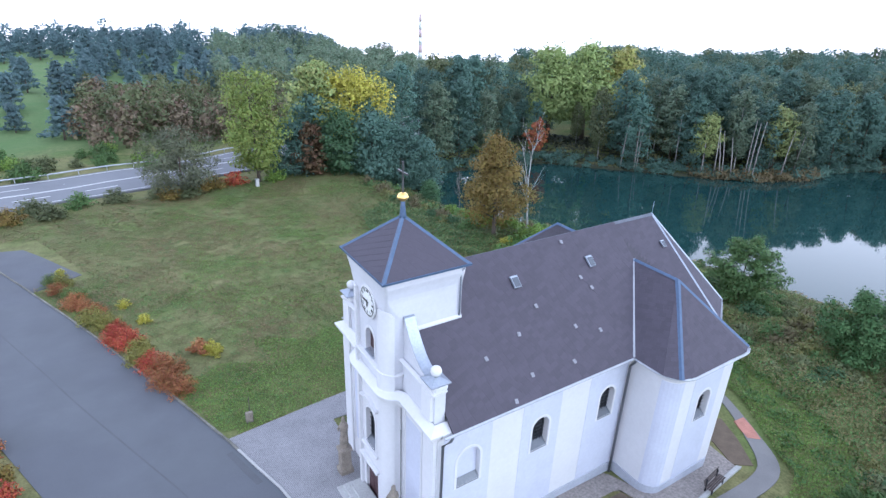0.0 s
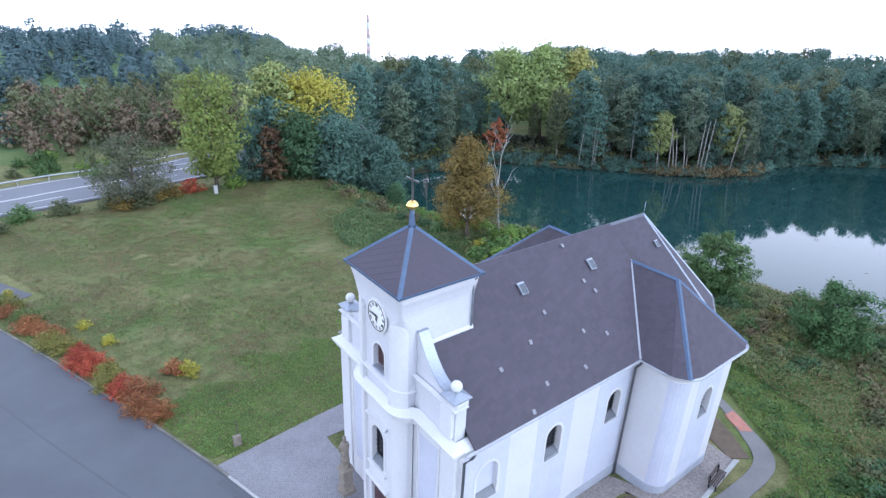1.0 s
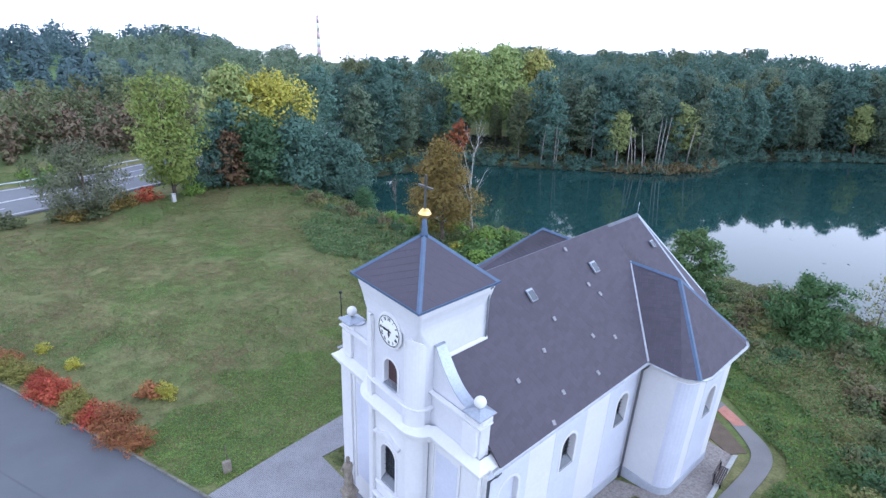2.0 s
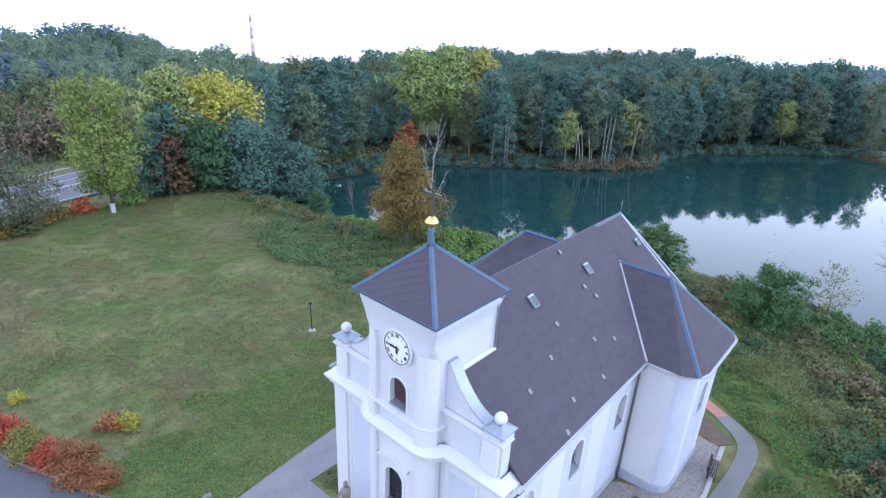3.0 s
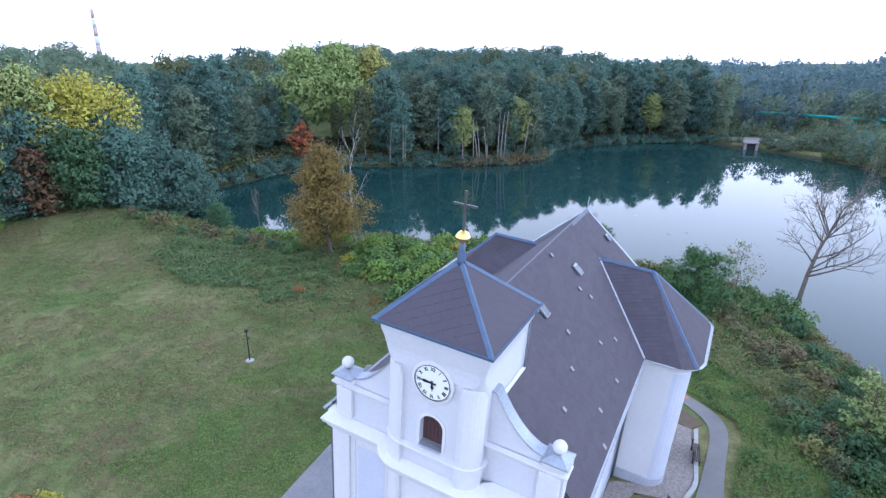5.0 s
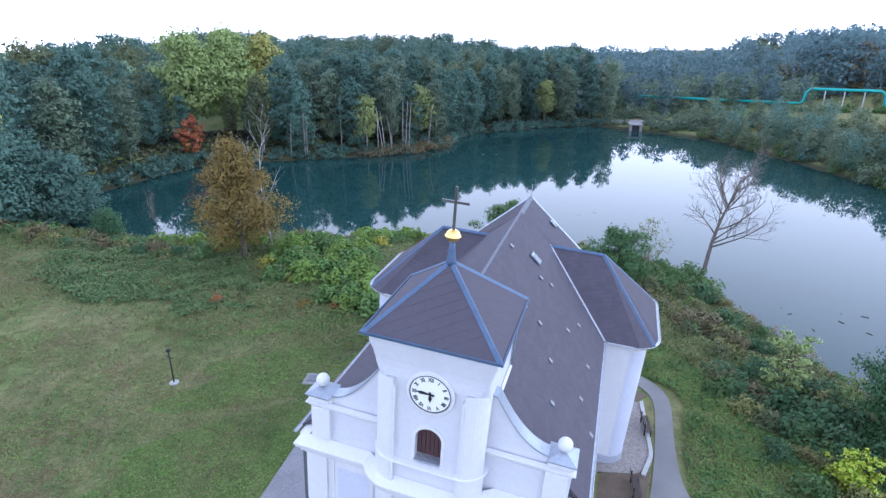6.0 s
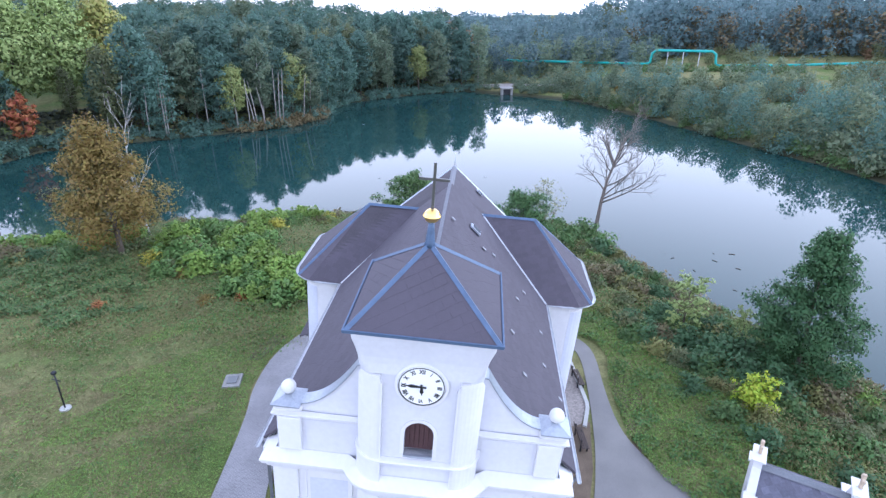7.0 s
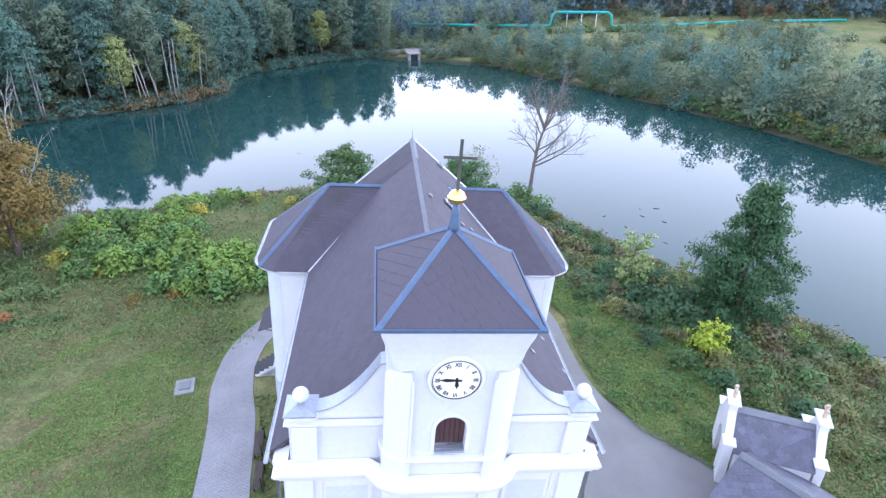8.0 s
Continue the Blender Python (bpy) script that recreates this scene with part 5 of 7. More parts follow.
# the rest of the woods, too many to count
def woods(name, label, places, kinds, seed, n_cards, size, material):
    rs_ = np.random.RandomState(seed)
    vs, fs, ns, base = [], [], [], 0
    protos = []
    for kind, h, w, foot in kinds:
        for i in range(3):
            protos.append(crown_cards(rs_, tree_blobs(rs_, h, w, foot, kind, fat=1.6)[0], n_cards, size, 0.3, inner=0.12))
    zz = height(places[:, 0], places[:, 1])
    for (x, y), z in zip(places, zz):
        v, f, nv = protos[rs_.randint(len(protos))]
        s, an = rs_.uniform(0.7, 1.1) * (1 + 0.16 * math.sin(0.071 * x + 1.3) * math.sin(0.063 * y + 0.4)), rs_.uniform(0, 6.28)
        c, q = math.cos(an) * s, math.sin(an) * s
        p = np.c_[v[:, 0] * c - v[:, 1] * q + x, v[:, 0] * q + v[:, 1] * c + y, v[:, 2] * s + z]
        vs.append(p)
        c, q = math.cos(an), math.sin(an)
        ns.append(np.c_[nv[:, 0] * c - nv[:, 1] * q, nv[:, 0] * q + nv[:, 1] * c, nv[:, 2]])
        fs.append(f + base)
        base += len(p)
    ob = new(name, cards_mesh(name, np.concatenate(vs), np.concatenate(fs), material, np.concatenate(ns)))
    return tagged(ob, label, "trees", kind="stuff")


woods("undergrowth", "dark green undergrowth at the wood's edge", scatter(rs, 240, lambda x, y, d: (y + 0.75 * (x - 60) > 70) & (y > 0) & (y + 0.9 * x > 112) & (d > -0.4) & (d < 4.5), (25, 215, 0, 130), 1.9),
      [("bush", 2.6, 4.5, 0.1), ("bush", 1.8, 3.5, 0.1)], 21, 300, 0.3, LEAF_HAZE)


def deep_wood(x, y, d):
    return (d > 24) & (y + 0.75 * (x - 60) > 105) & (y > 0) & (y - 0.8 * x < 78) & (y - 0.72 * x > -190) & (np.hypot(x - 120, y - 101) > 17)


woods("wood", "dense mixed deciduous wood rising behind the lake", scatter(rs, 370, deep_wood, (10, 420, 0, 420), 7.2), [("broad", 20, 13, 8), ("tall", 21, 11, 9)], 5, 800, 0.55, LEAF_HAZE)
woods("pale_wood", "paler mixed trees among the darker crowns", scatter(rs, 120, deep_wood, (10, 420, 0, 420), 9), [("broad", 20, 12, 8)], 6, 800, 0.55, LEAF_HAZE_MID)
woods("brown_wood", "olive-brown trees among the darker crowns", scatter(rs, 50, deep_wood, (10, 420, 0, 420), 12), [("broad", 20, 12, 8)], 16, 800, 0.55, LEAF_OLIVE)


def far_east(x, y, d):
    r, q = np.hypot(x, y), y / np.maximum(x, 1)
    return (d > 8) & (x > 205) & (q < 0.16) & (q > -0.8) & ((r > 300) | ((q > -0.015) & (r > 205)))


def dam_wood(x, y, d):
    r, q = np.hypot(x, y), y / np.maximum(x, 1)
    return (d > 10) & (x > 212) & (q < -0.01) & (q > -0.32) & (r > 222) & (r < 300)


woods("valley_wood", "wood across the valley, haze put into its bluish leaf colour", scatter(rs, 560, far_east, (190, 600, -430, 90), 8.0), [("broad", 17, 14, 1), ("tall", 18, 10, 1)], 8, 270, 0.95, LEAF_HAZE_BLUE)
woods("far_scrub", "olive and ochre trees along the valley", scatter(rs, 90, far_east, (205, 700, -420, 110), 14), [("broad", 15, 11, 1)], 18, 330, 0.8, LEAF_OLIVE)
woods("dam_wood", "low mixed trees in the hollow behind the dam", scatter(rs, 70, dam_wood, (212, 300, -95, 0), 6), [("broad", 11, 9, 0.6), ("tall", 12, 6, 0.6)], 28, 420, 0.5, LEAF_HAZE_MID)
woods("dam_scrub", "low trees in the hollow behind the dam, haze in their blue-green colour", scatter(rs, 60, dam_wood, (212, 300, -95, 0), 6), [("broad", 9, 9, 0.6), ("layers", 13, 8, 0.6)], 29, 420, 0.5, LEAF_HAZE_BLUE)


woods("dam_edge", "olive and green scrub round the dam", scatter(rs, 60, lambda x, y, d: (d > 1.5) & (d < 16) & (y > -42) & (y < 2) & (x > 186) & (np.hypot(x - 195, y + 10.5) > 6) & (np.abs(x - 204 - 0.11 * (y + 8)) > 3.5), (184, 226, -42, 2), 2.8),
      [("broad", 6, 6, 0.2), ("bush", 3.2, 5, 0.1)], 30, 420, 0.34, LEAF_HAZE_MID)


def polar(lo, hi, r0, r1):
    """Keeps places in a fan seen from the lane south of the church."""
    def keep(x, y, d):
        az, r = np.degrees(np.arctan2(y + 24, x + 11)), np.hypot(x + 11, y + 24)
        return (az > lo) & (az < hi) & (r > r0) & (r < r1)
    return keep


woods("hill_scrub", "brownish autumn scrub behind the main road", scatter(rs, 75, polar(71, 90.5, 148, 196), (-60, 130, 100, 220), 4.5), [("broad", 8, 7, 0.3), ("tall", 10, 5, 0.5)], 9, 480, 0.42, leaf("russet_scrub_leaves", (0.17, 0.135, 0.085), 0.04))
woods("hill_thicket", "olive green trees behind the main road", scatter(rs, 70, polar(69, 90, 150, 205), (-60, 130, 100, 220), 4.5), [("broad", 9, 8, 0.3), ("tall", 12, 6, 0.5)], 19, 480, 0.42, LEAF_OLIVE)
woods("slope_wood", "green trees on the slope above the road", scatter(rs, 150, polar(58, 79, 205, 360), (-60, 260, 120, 400), 7), [("broad", 13, 12, 1), ("tall", 14, 9, 1)], 11, 480, 0.62, LEAF_HAZE_MID)
woods("hilltop_wood", "line of trees on the hill's crest", scatter(rs, 170, polar(68, 108, 350, 440), (-200, 260, 260, 450), 7), [("broad", 14, 12, 1), ("tall", 13, 9, 1)], 13, 330, 0.8, LEAF_HAZE_BLUE)
for x, y in np.vstack([scatter(rs, 13, polar(89, 101, 150, 250), (-120, 30, 110, 300), 13), scatter(rs, 44, polar(72, 90, 205, 285), (-60, 120, 150, 300), 6.5), scatter(rs, 45, polar(74, 102, 290, 350), (-120, 120, 230, 340), 8)]):
    put_tree(rs.choice(["pine0", "pine1"]), x, y, "dark blue-green pine on the hill meadow", "pine_tree", "tree", "hillside pines", rs.uniform(0.65, 1.15), rs.uniform(0, 6.28), wide=1.1)
for x, y in scatter(rs, 24, polar(84, 101, 120, 146), (-60, 30, 90, 130), 3):
    put_tree(rs.choice(["bush0", "bush1", "bush3"]), x, y, "low green bush behind the main road", "bush", "bush", "roadside bushes", rs.uniform(0.7, 1.4), rs.uniform(0, 6.28))

# single trees that stand out
put_tree("yellow", 37.5, 90, "bright yellow-green maple at the wood's edge", scale=1.08, wide=1.0)
put_tree("yellow_green", 29.5, 91, "lime-green maple at the wood's edge", scale=1.1, turn=1.5)
put_tree("poplar", 14.6, 80.5, "slender lime-green poplar by the road")
put_tree("grey", 136, 271, "sparse brownish tree standing above the wood", scale=1.5, turn=2)
put_tree("grey", 0.8, 76, "sparse grey-green spreading tree by the road")
for x, y, sc in ((122, 60, 0.75), (136, 50, 0.85), (168, 50, 0.8), (195, 22, 0.8), (150, 52, 0.7)):
    put_tree("yellow_green", x, y, "olive yellowing tree at the far shore", group="yellowing shore trees", scale=sc, turn=x)
put_tree("brown", 34.6, 34.2, "ochre-brown autumn tree at the lakeside", "tree")
for x, y, sc in LIMES:
    put_tree("lime" if x < 125 else "yellow_lime", x, y, "tall pale lime-green poplar above the wood", group="lime poplars", scale=sc, turn=x)
put_tree("red", 95.5, 94.6, "rusty red autumn tree on the far shore", scale=1.25)
for x, y, sc in ((228, 6, 1.35), (235, 13, 1.45), (222, 15, 1.3)):
    put_tree("orange", x, y, "orange autumn tree crowning the wood", group="orange crowns", scale=sc, turn=x)
for x, y, sc, key in ((22.0, 84.5, 0.85, "thicket0"), (31.0, 81.0, 0.95, "thicket1"), (37.5, 79.5, 1.05, "thicket2"), (43.5, 78.5, 0.95, "thicket0"), (48.5, 79.0, 0.9, "thicket2"), (28.5, 88, 1.15, "thicket2"), (39, 86, 1.1, "thicket0"),
                      (41.5, 62.6, 0.38, "thicket1")):
    put_tree(key, x, y, "dense dark green tree at the meadow's end", group="meadow edge trees", scale=sc, turn=x)
put_tree("russet", 25.6, 82.0, "dark russet autumn tree at the meadow's end", scale=0.95)
put_tree("shore_tree", 46.5, 5.5, "leafy green tree behind the choir", scale=1.05, wide=1.2)
put_tree("maple", 43.8, -7.4, "broad dark green bushy maple on the bank", scale=1.06, wide=0.9)
put_tree("alder_near", 21.6, -26.9, "tall dark green tree on the bank", turn=1, scale=1.2, wide=0.84)
put_tree("sparse", 55.2, -11.2, "thin half-bare pale young tree on the bank")
put_tree("sapling", 27, -20.2, "thin yellow-green young tree on the bank", turn=2, scale=1.15, wide=1.25)
put_tree("sapling", 25.5, -24.5, "thin pale young tree on the bank", turn=4, scale=0.8)


def bank(x, y, d):
    north = (y > 2) & (d < 14 + 5 * np.sin(x * 0.4)) & (x > 24)
    south = (y <= 2) & (x > 8) & (d < 13 + 3 * np.sin(x * 0.3)) & ((y < -15.5) | (x > 32))
    return (d > 0.6) & (x < 64) & (y < 70) & (north | south)


def choir_bank(x, y, d):
    return (d > 1.5) & (x > 29) & (x < 58) & (y < 5) & (y > -22 + 0.1 * x) & (x + 0.55 * y > 31.5) & (np.hypot(x - 43.8, y + 7.4) > 2.5)


BRAMBLE = leaf("brownish_bramble_leaves", (0.165, 0.145, 0.070), 0.03)
for name, label, mm, n, seed in (("bank_bushes", "tangled green scrub on the lake bank", LEAF_MID, 65, 61), ("olive_bushes", "olive scrub on the lake bank", LEAF_OLIVE, 60, 62),
                                 ("dark_bushes", "dark green scrub on the lake bank", LEAF_DARK, 38, 63), ("brambles", "brownish brambles on the lake bank", BRAMBLE, 50, 64),
                                 ("willow_bushes", "yellowish willow scrub on the lake bank", WILLOW, 30, 65)):
    woods(name, label, scatter(rs, n, lambda x, y, d: (bank(x, y, d) & (d > 4)) | choir_bank(x, y, d), (6, 66, -48, 70), 1.9), [("bush", 1.9, 3.2, 0.1), ("bush", 1.4, 2.8, 0.1)], seed, 900, 0.15, mm)
woods("water_edge_scrub", "low scrub along the near water's edge", scatter(rs, 90, lambda x, y, d: bank(x, y, d) & (d < 4.5), (6, 66, -48, 70), 1.5), [("bush", 1.0, 2.2, 0.05)], 66, 420, 0.13, LEAF_OLIVE)


def opposite(x, y, d):
    return (d > 0.0) & (d < 46) & (y < -30) & (x > 30) & ~((d > 24) & (x < 115) & (x > 70)) & (np.hypot(x, y) < 222) & ~((x > 165) & (d > 22))


# the opposite bank's haze lies in this paled leaf colour
HAZY_WILLOW = leaf("haze_paled_bank_leaves", (0.205, 0.250, 0.150), 0.025, obj=0.1, isl=0.1, through_=0.5)
for name, label, n, mm, hi in (("willow_scrub", "willow scrub on the opposite bank, haze put into its grey-green colour", 90, HAZY_WILLOW, 9.5), ("bank_scrub", "dark green scrub on the opposite bank", 70, LEAF_HAZE, 12.0),
                               ("green_scrub", "fresh green scrub on the opposite bank", 70, LEAF_HAZE_MID, 11.0), ("dry_scrub", "dry ochre scrub on the opposite bank", 30, LEAF_BROWN, 3.0)):
    woods(name, label, scatter(rs, n, opposite, (30, 225, -130, -15), 4.2), [("broad", hi, hi * 0.75, 0.5), ("egg", hi * 0.9, hi * 0.7, 0.3), ("bush", hi * 0.45, hi * 0.7, 0.1)], n, 760, 0.32, mm)
woods("waterside_scrub", "low olive scrub leaning over the water", scatter(rs, 150, lambda x, y, d: (d > 0.0) & (d < 4) & (y < -30) & (x > 30), (30, 200, -100, -15), 1.9), [("bush", 2.4, 3.6, 0.0), ("bush", 1.6, 2.6, 0.0)], 91, 300, 0.22, LEAF_OLIVE)
woods("waterside_bushes", "low green bushes leaning over the water", scatter(rs, 90, lambda x, y, d: (d > 0.0) & (d < 5) & (y < -30) & (x > 30), (30, 200, -100, -15), 2.2), [("bush", 2.8, 4.0, 0.0)], 92, 300, 0.24, LEAF_MID)


def pipe_wood(x, y, d):
    r, q = np.hypot(x, y), y / np.maximum(x, 1)
    return (x > 100) & (r > 262 - 20 * np.clip(q + 0.45, -1, 0)) & (r < 330) & (q < -0.27) & (q > -1.3)


woods("south_wood", "tall wood behind the heating pipe, haze put into its blue leaf colour", scatter(rs, 190, pipe_wood, (120, 330, -290, -60), 6.5), [("broad", 23, 16, 0.3), ("tall", 24, 13, 0.3)], 93, 560, 0.66, LEAF_HAZE_BLUE)
woods("south_autumn_wood", "olive-brown trees behind the heating pipe", scatter(rs, 70, pipe_wood, (120, 330, -290, -60), 9), [("broad", 18, 13, 1)], 94, 560, 0.62, RUSSET_OLIVE)
woods("arch_hedge", "low clipped green hedge below the heating pipe", scatter(rs, 60, lambda x, y, d: (np.abs(x - 207 - 0.33 * (y + 66)) < 1.6), (185, 215, -112, -60), 1.2), [("bush", 2.6, 3.2, 0.0)], 95, 160, 0.34, LEAF_MID)
for x, y, sc in ((108, -66, 0.9), (83, -76, 0.9), (74, -77, 0.8), (90, -80, 1.1), (66, -84, 1.1), (150, -60, 1.0)):
    put_tree("bush5", x, y, "bright yellow shrub on the opposite bank", "bush", "bush", "yellow shrubs", sc, x)
put_tree("glow_bush", 16.6, -21.7, "bright yellow-green bush on the bank", "bush", "bush", scale=0.95)
for x, y, sc in ((22.3, -21.3, 0.85), (24.2, -19.6, 0.75), (20.2, -22.3, 0.8), (26.4, -21.6, 0.8), (18.8, -24.0, 0.9), (28.5, -19.0, 0.7), (23.0, -23.6, 0.9)):
    put_tree("bush2", x, y, "dark green leafy bush on the bank", "bush", "bush", "dark bank bushes", sc, x, wide=1.2)
HEDGE = (3, 2, 0, 3, 3, 0, 0, 0, 2, 2, 1, 1, 1, 2, 2, 1, 0, 0, 0)
for i, k in enumerate(HEDGE):
    t = i / (len(HEDGE) - 1)
    x, y = -16.9 + t * 8.7 + 0.5 * math.sin(i * 2.1), 44.6 - t * 27.6
    put_tree(f"hedge{k}", x, y, ("rusty orange", "bright red", "olive yellow", "green")[k] + " autumn shrub in the hedge along the lane", "shrub", "shrub", "autumn hedge",
             (0.72 + 0.2 * t) * (1 + 0.15 * math.sin(i * 1.7)), i * 1.3, wide=1.15)
put_tree("bush7", -5.9, 22.3, "orange and yellow autumn shrub in the meadow", "shrub", "shrub", scale=0.5)
put_tree("bush5", -5.0, 21.5, "orange and yellow autumn shrub in the meadow", "shrub", "shrub", scale=0.45)


def inside(x, y, ring):
    """Whether places lie within a closed line; x, y are arrays."""
    hit = np.zeros(np.shape(x), bool)
    for (ax, ay), (bx, by) in zip(ring, ring[1:] + ring[:1]):
        hit ^= ((ay > y) != (by > y)) & (x < (bx - ax) * (y - ay) / ((by - ay) or 1e-9) + ax)
    return hit


KNOTWEED = [[(36, 32), (43, 33), (46.5, 29), (43, 24.5), (40, 19.5), (36, 19.5), (32, 24), (30, 27.5)], [(27.5, 20), (32.5, 21), (36, 17), (34, 12.5), (28.5, 11.5), (27, 15)],
            [(45.5, 25.5), (51, 27), (54.5, 23.5), (49.5, 17.5)], [(37, 40), (41, 39), (39, 34.5), (35.5, 36)], [(37.5, 50), (41.5, 50), (41, 44), (37, 45)]]
for ring in KNOTWEED:
    for x, y in scatter(rs, 36, lambda x, y, d: inside(x, y, ring) & (d > 0.5), (26, 56, 10, 52), 1.4):
        put_tree(rs.choice(["knotweed0", "knotweed1"]), x, y, "dense green knotweed thicket behind the church", "bush", "bush", "knotweed thickets", rs.uniform(0.85, 1.15), rs.uniform(0, 6.28), wide=rs.uniform(1.0, 1.25))
for x, y, key, sc in ((-19.6, 15.5, "bush7", 0.5), (-20.6, 17.6, "bush4", 0.55), (-18.8, 12.6, "bush4", 0.45), (-18.4, 10.6, "bush6", 0.4)):
    put_tree(key, x, y, "russet shrub on the far side of the lane", "shrub", "shrub", "lane shrubs", sc, x)
for x, y in ((-10.8, 34.7), (-9.4, 30.3), (-16.2, 46.5)):
    put_tree("bush5", x, y, "small yellow shrub in the meadow", "shrub", "shrub", "yellow meadow shrubs", 0.33, x)
for x, y, key in ((3.5, 77.5, "bush4"), (6.5, 79, "bush4"), (10, 80.5, "bush6"), (-2.5, 77, "bush1"), (-9, 76.5, "bush1"), (-14, 75.5, "bush0"), (-20, 74.5, "bush1"), (17.5, 80, "bush3"), (-1.0, 75.2, "bush4"), (1.5, 74.8, "bush1"), (-17.5, 70.5, "bush1"), (-22.5, 69.5, "bush4")):
    put_tree(key, x, y, "low brownish scrub at the road's edge", "shrub", "shrub", "roadside scrub", 0.85, x, wide=1.3)
for x, y, key in ((27.5, 18.5, "bush7"), (26.5, 21.5, "bush4"), (29, 17, "bush1"), (46, 22, "bush5"), (51, 17, "bush5"), (24.5, 30, "bush7"), (48, 12, "bush5"), (34, 30.5, "bush5"), (31, 26, "bush4")):
    put_tree(key, x, y, "small autumn-coloured shrub among the weeds", "shrub", "shrub", "bank autumn shrubs", 0.52 if key == "bush5" else 0.32, x, wide=1.3)
for x, y in scatter(rs, 120, lambda x, y, d: (d > 1) & (d < 16) & (x > 0) & ~((x < 9) & (y > -23.5)) & (x < 46) & (y < -14 - np.clip(26 - x, 0, 12) * 0.5), (0, 46, -44, -13), 1.6):
    key = rs.choice(["bush0", "bush1", "bush2", "bush8", "bush3"], p=[0.3, 0.22, 0.16, 0.24, 0.08])
    put_tree(key, x, y, "young green scrub on the southern bank", "bush", "bush", "southern bank scrub", rs.uniform(0.28, 0.62), rs.uniform(0, 6.28), wide=rs.uniform(1.0, 1.4))
def clumps(x, y, d):
    return (d > 26) & (x > 90) & (np.hypot(x, y) < 275) & (np.sin(x * 0.075 + 1) * np.sin(y * 0.09 + 0.5) + 0.35 * np.sin(x * 0.31) * np.sin(y * 0.27) > 0.12)


woods("meadow_scrub", "clumps of olive bushes on the far meadow", scatter(rs, 110, clumps, (90, 275, -200, -60), 3.6), [("broad", 7, 7, 0.3), ("bush", 3.5, 6, 0.1)], 77, 420, 0.36, LEAF_OLIVE)
woods("autumn_scrub", "clumps of ochre bushes on the far meadow", scatter(rs, 14, clumps, (90, 275, -200, -70), 7), [("broad", 6, 5, 0.2)], 78, 420, 0.34, RUSSET)

# ---- bare trees ----
def bare_tree(name, label, x, y, h, r0, lean, seed, bark, spread=0.9, depth=4, z=None, forks=(11, 6, 5, 4, 3)):
    rs_ = np.random.RandomState(seed)
    z = ground_z(x, y) if z is None else z
    top = thing(name, label, "tree", m=Matrix.Translation((x, y, z)))
    v, f, tv, tf = [], [], [], []

    def grow(p, d, length, r, level, vv, ff):
        pts, rad, n = [p], [r], 5
        q = Vector(p)
        dd = Vector(d)
        for i in range(n):
            dd = (dd + Vector(rs_.normal(size=3)) * 0.10 + Vector((0, 0, 0.05 if level < 3 else -0.03))).normalized()
            q = q + dd * (length / n)
            pts.append(q.copy())
            rad.append(r * (1 - 0.75 * (i + 1) / n))
        tube(vv, ff, pts, rad, 7 if level == 0 else (5 if level == 1 else 3))
        if level >= depth:
            return
        for k in range(forks[level]):
            t = rs_.uniform(0.3 if level == 0 else 0.25, 0.98)
            i = min(int(t * n), n - 1)
            base = pts[i].lerp(pts[i + 1], t * n - i)
            side = Vector(rs_.normal(size=3))
            side = (side - dd * side.dot(dd)).normalized()
            nd = (dd * (1.1 - spread * 0.5) + side * spread + Vector((0, 0, 0.15))).normalized()
            grow(base, nd, length * rs_.uniform(0.35, 0.6) * (1.1 - 0.4 * t), max(rad[i] * 0.5, 0.022), level + 1, v, f)

    grow(Vector((0, 0, -0.3)), Vector((*lean, 1)).normalized(), h * 0.8, r0, 0, tv, tf)
    piece("trunk", tv, tf, bark, top, smooth=True)
    piece("bare_crown", v, f, bark, top, "bare crown of thin twigs")
    return top


bare_tree("dead_tree", "leafless grey dead tree leaning over the lake", 51.4, -17.0, 17.0, 0.30, (0.06, -0.15), 5, mat("dead_grey_bark", (0.15, 0.13, 0.115), 0.9, bump=0.3), 0.78, 3, forks=(20, 8, 5, 3))
bare_tree("birch_tree", "bare white-stemmed birch beside the brown tree", 42.5, 36.0, 16.5, 0.17, (0.0, 0.03), 8, mat("white_birch_bark", (0.50, 0.49, 0.47), 0.85, vary=(0.5, 1.15), scale=2, fine=8, bump=0.2), 0.5, 2, forks=(9, 4, 2))
bare_tree("bare_sapling", "thin bare sapling at the lake's edge", 43.4, 56.0, 8.5, 0.09, (0.02, 0.0), 9, mat("dead_grey_bark", (0.2, 0.2, 0.2)), 0.28, 2)
bare_tree("bare_snag", "broken bare stem in the shallows", 31.0, -28.5, 4.5, 0.07, (0.25, -0.2), 12, mat("dead_grey_bark", (0.2, 0.2, 0.2)), 0.3, 1, WATER_Z)
rs = np.random.RandomState(21)
for i in range(16):
    x, y = (141 - 24 * rs.rand(), 44 + 8 * rs.rand()) if i < 11 else (105 + 15 * rs.rand(), 78 - 18 * rs.rand())
    while shore(x, y) < 0.5:
        y += 1.0
    stem = thing("birch_tree", "pale bare birch stem at the far shore", "tree", "far shore birch stems", Matrix.Translation((x, y, ground_z(x, y))))
    v, f = [], []
    a, hgt = rs.normal(size=2) * 0.8, rs.uniform(9, 15)
    tube(v, f, [(0, 0, -0.3), (a[0] * 0.4, a[1] * 0.4, hgt * 0.5), (a[0], a[1], hgt)], [0.17, 0.12, 0.05], 5)
    piece("trunk", v, f, BARK_PALE, stem, smooth=True)


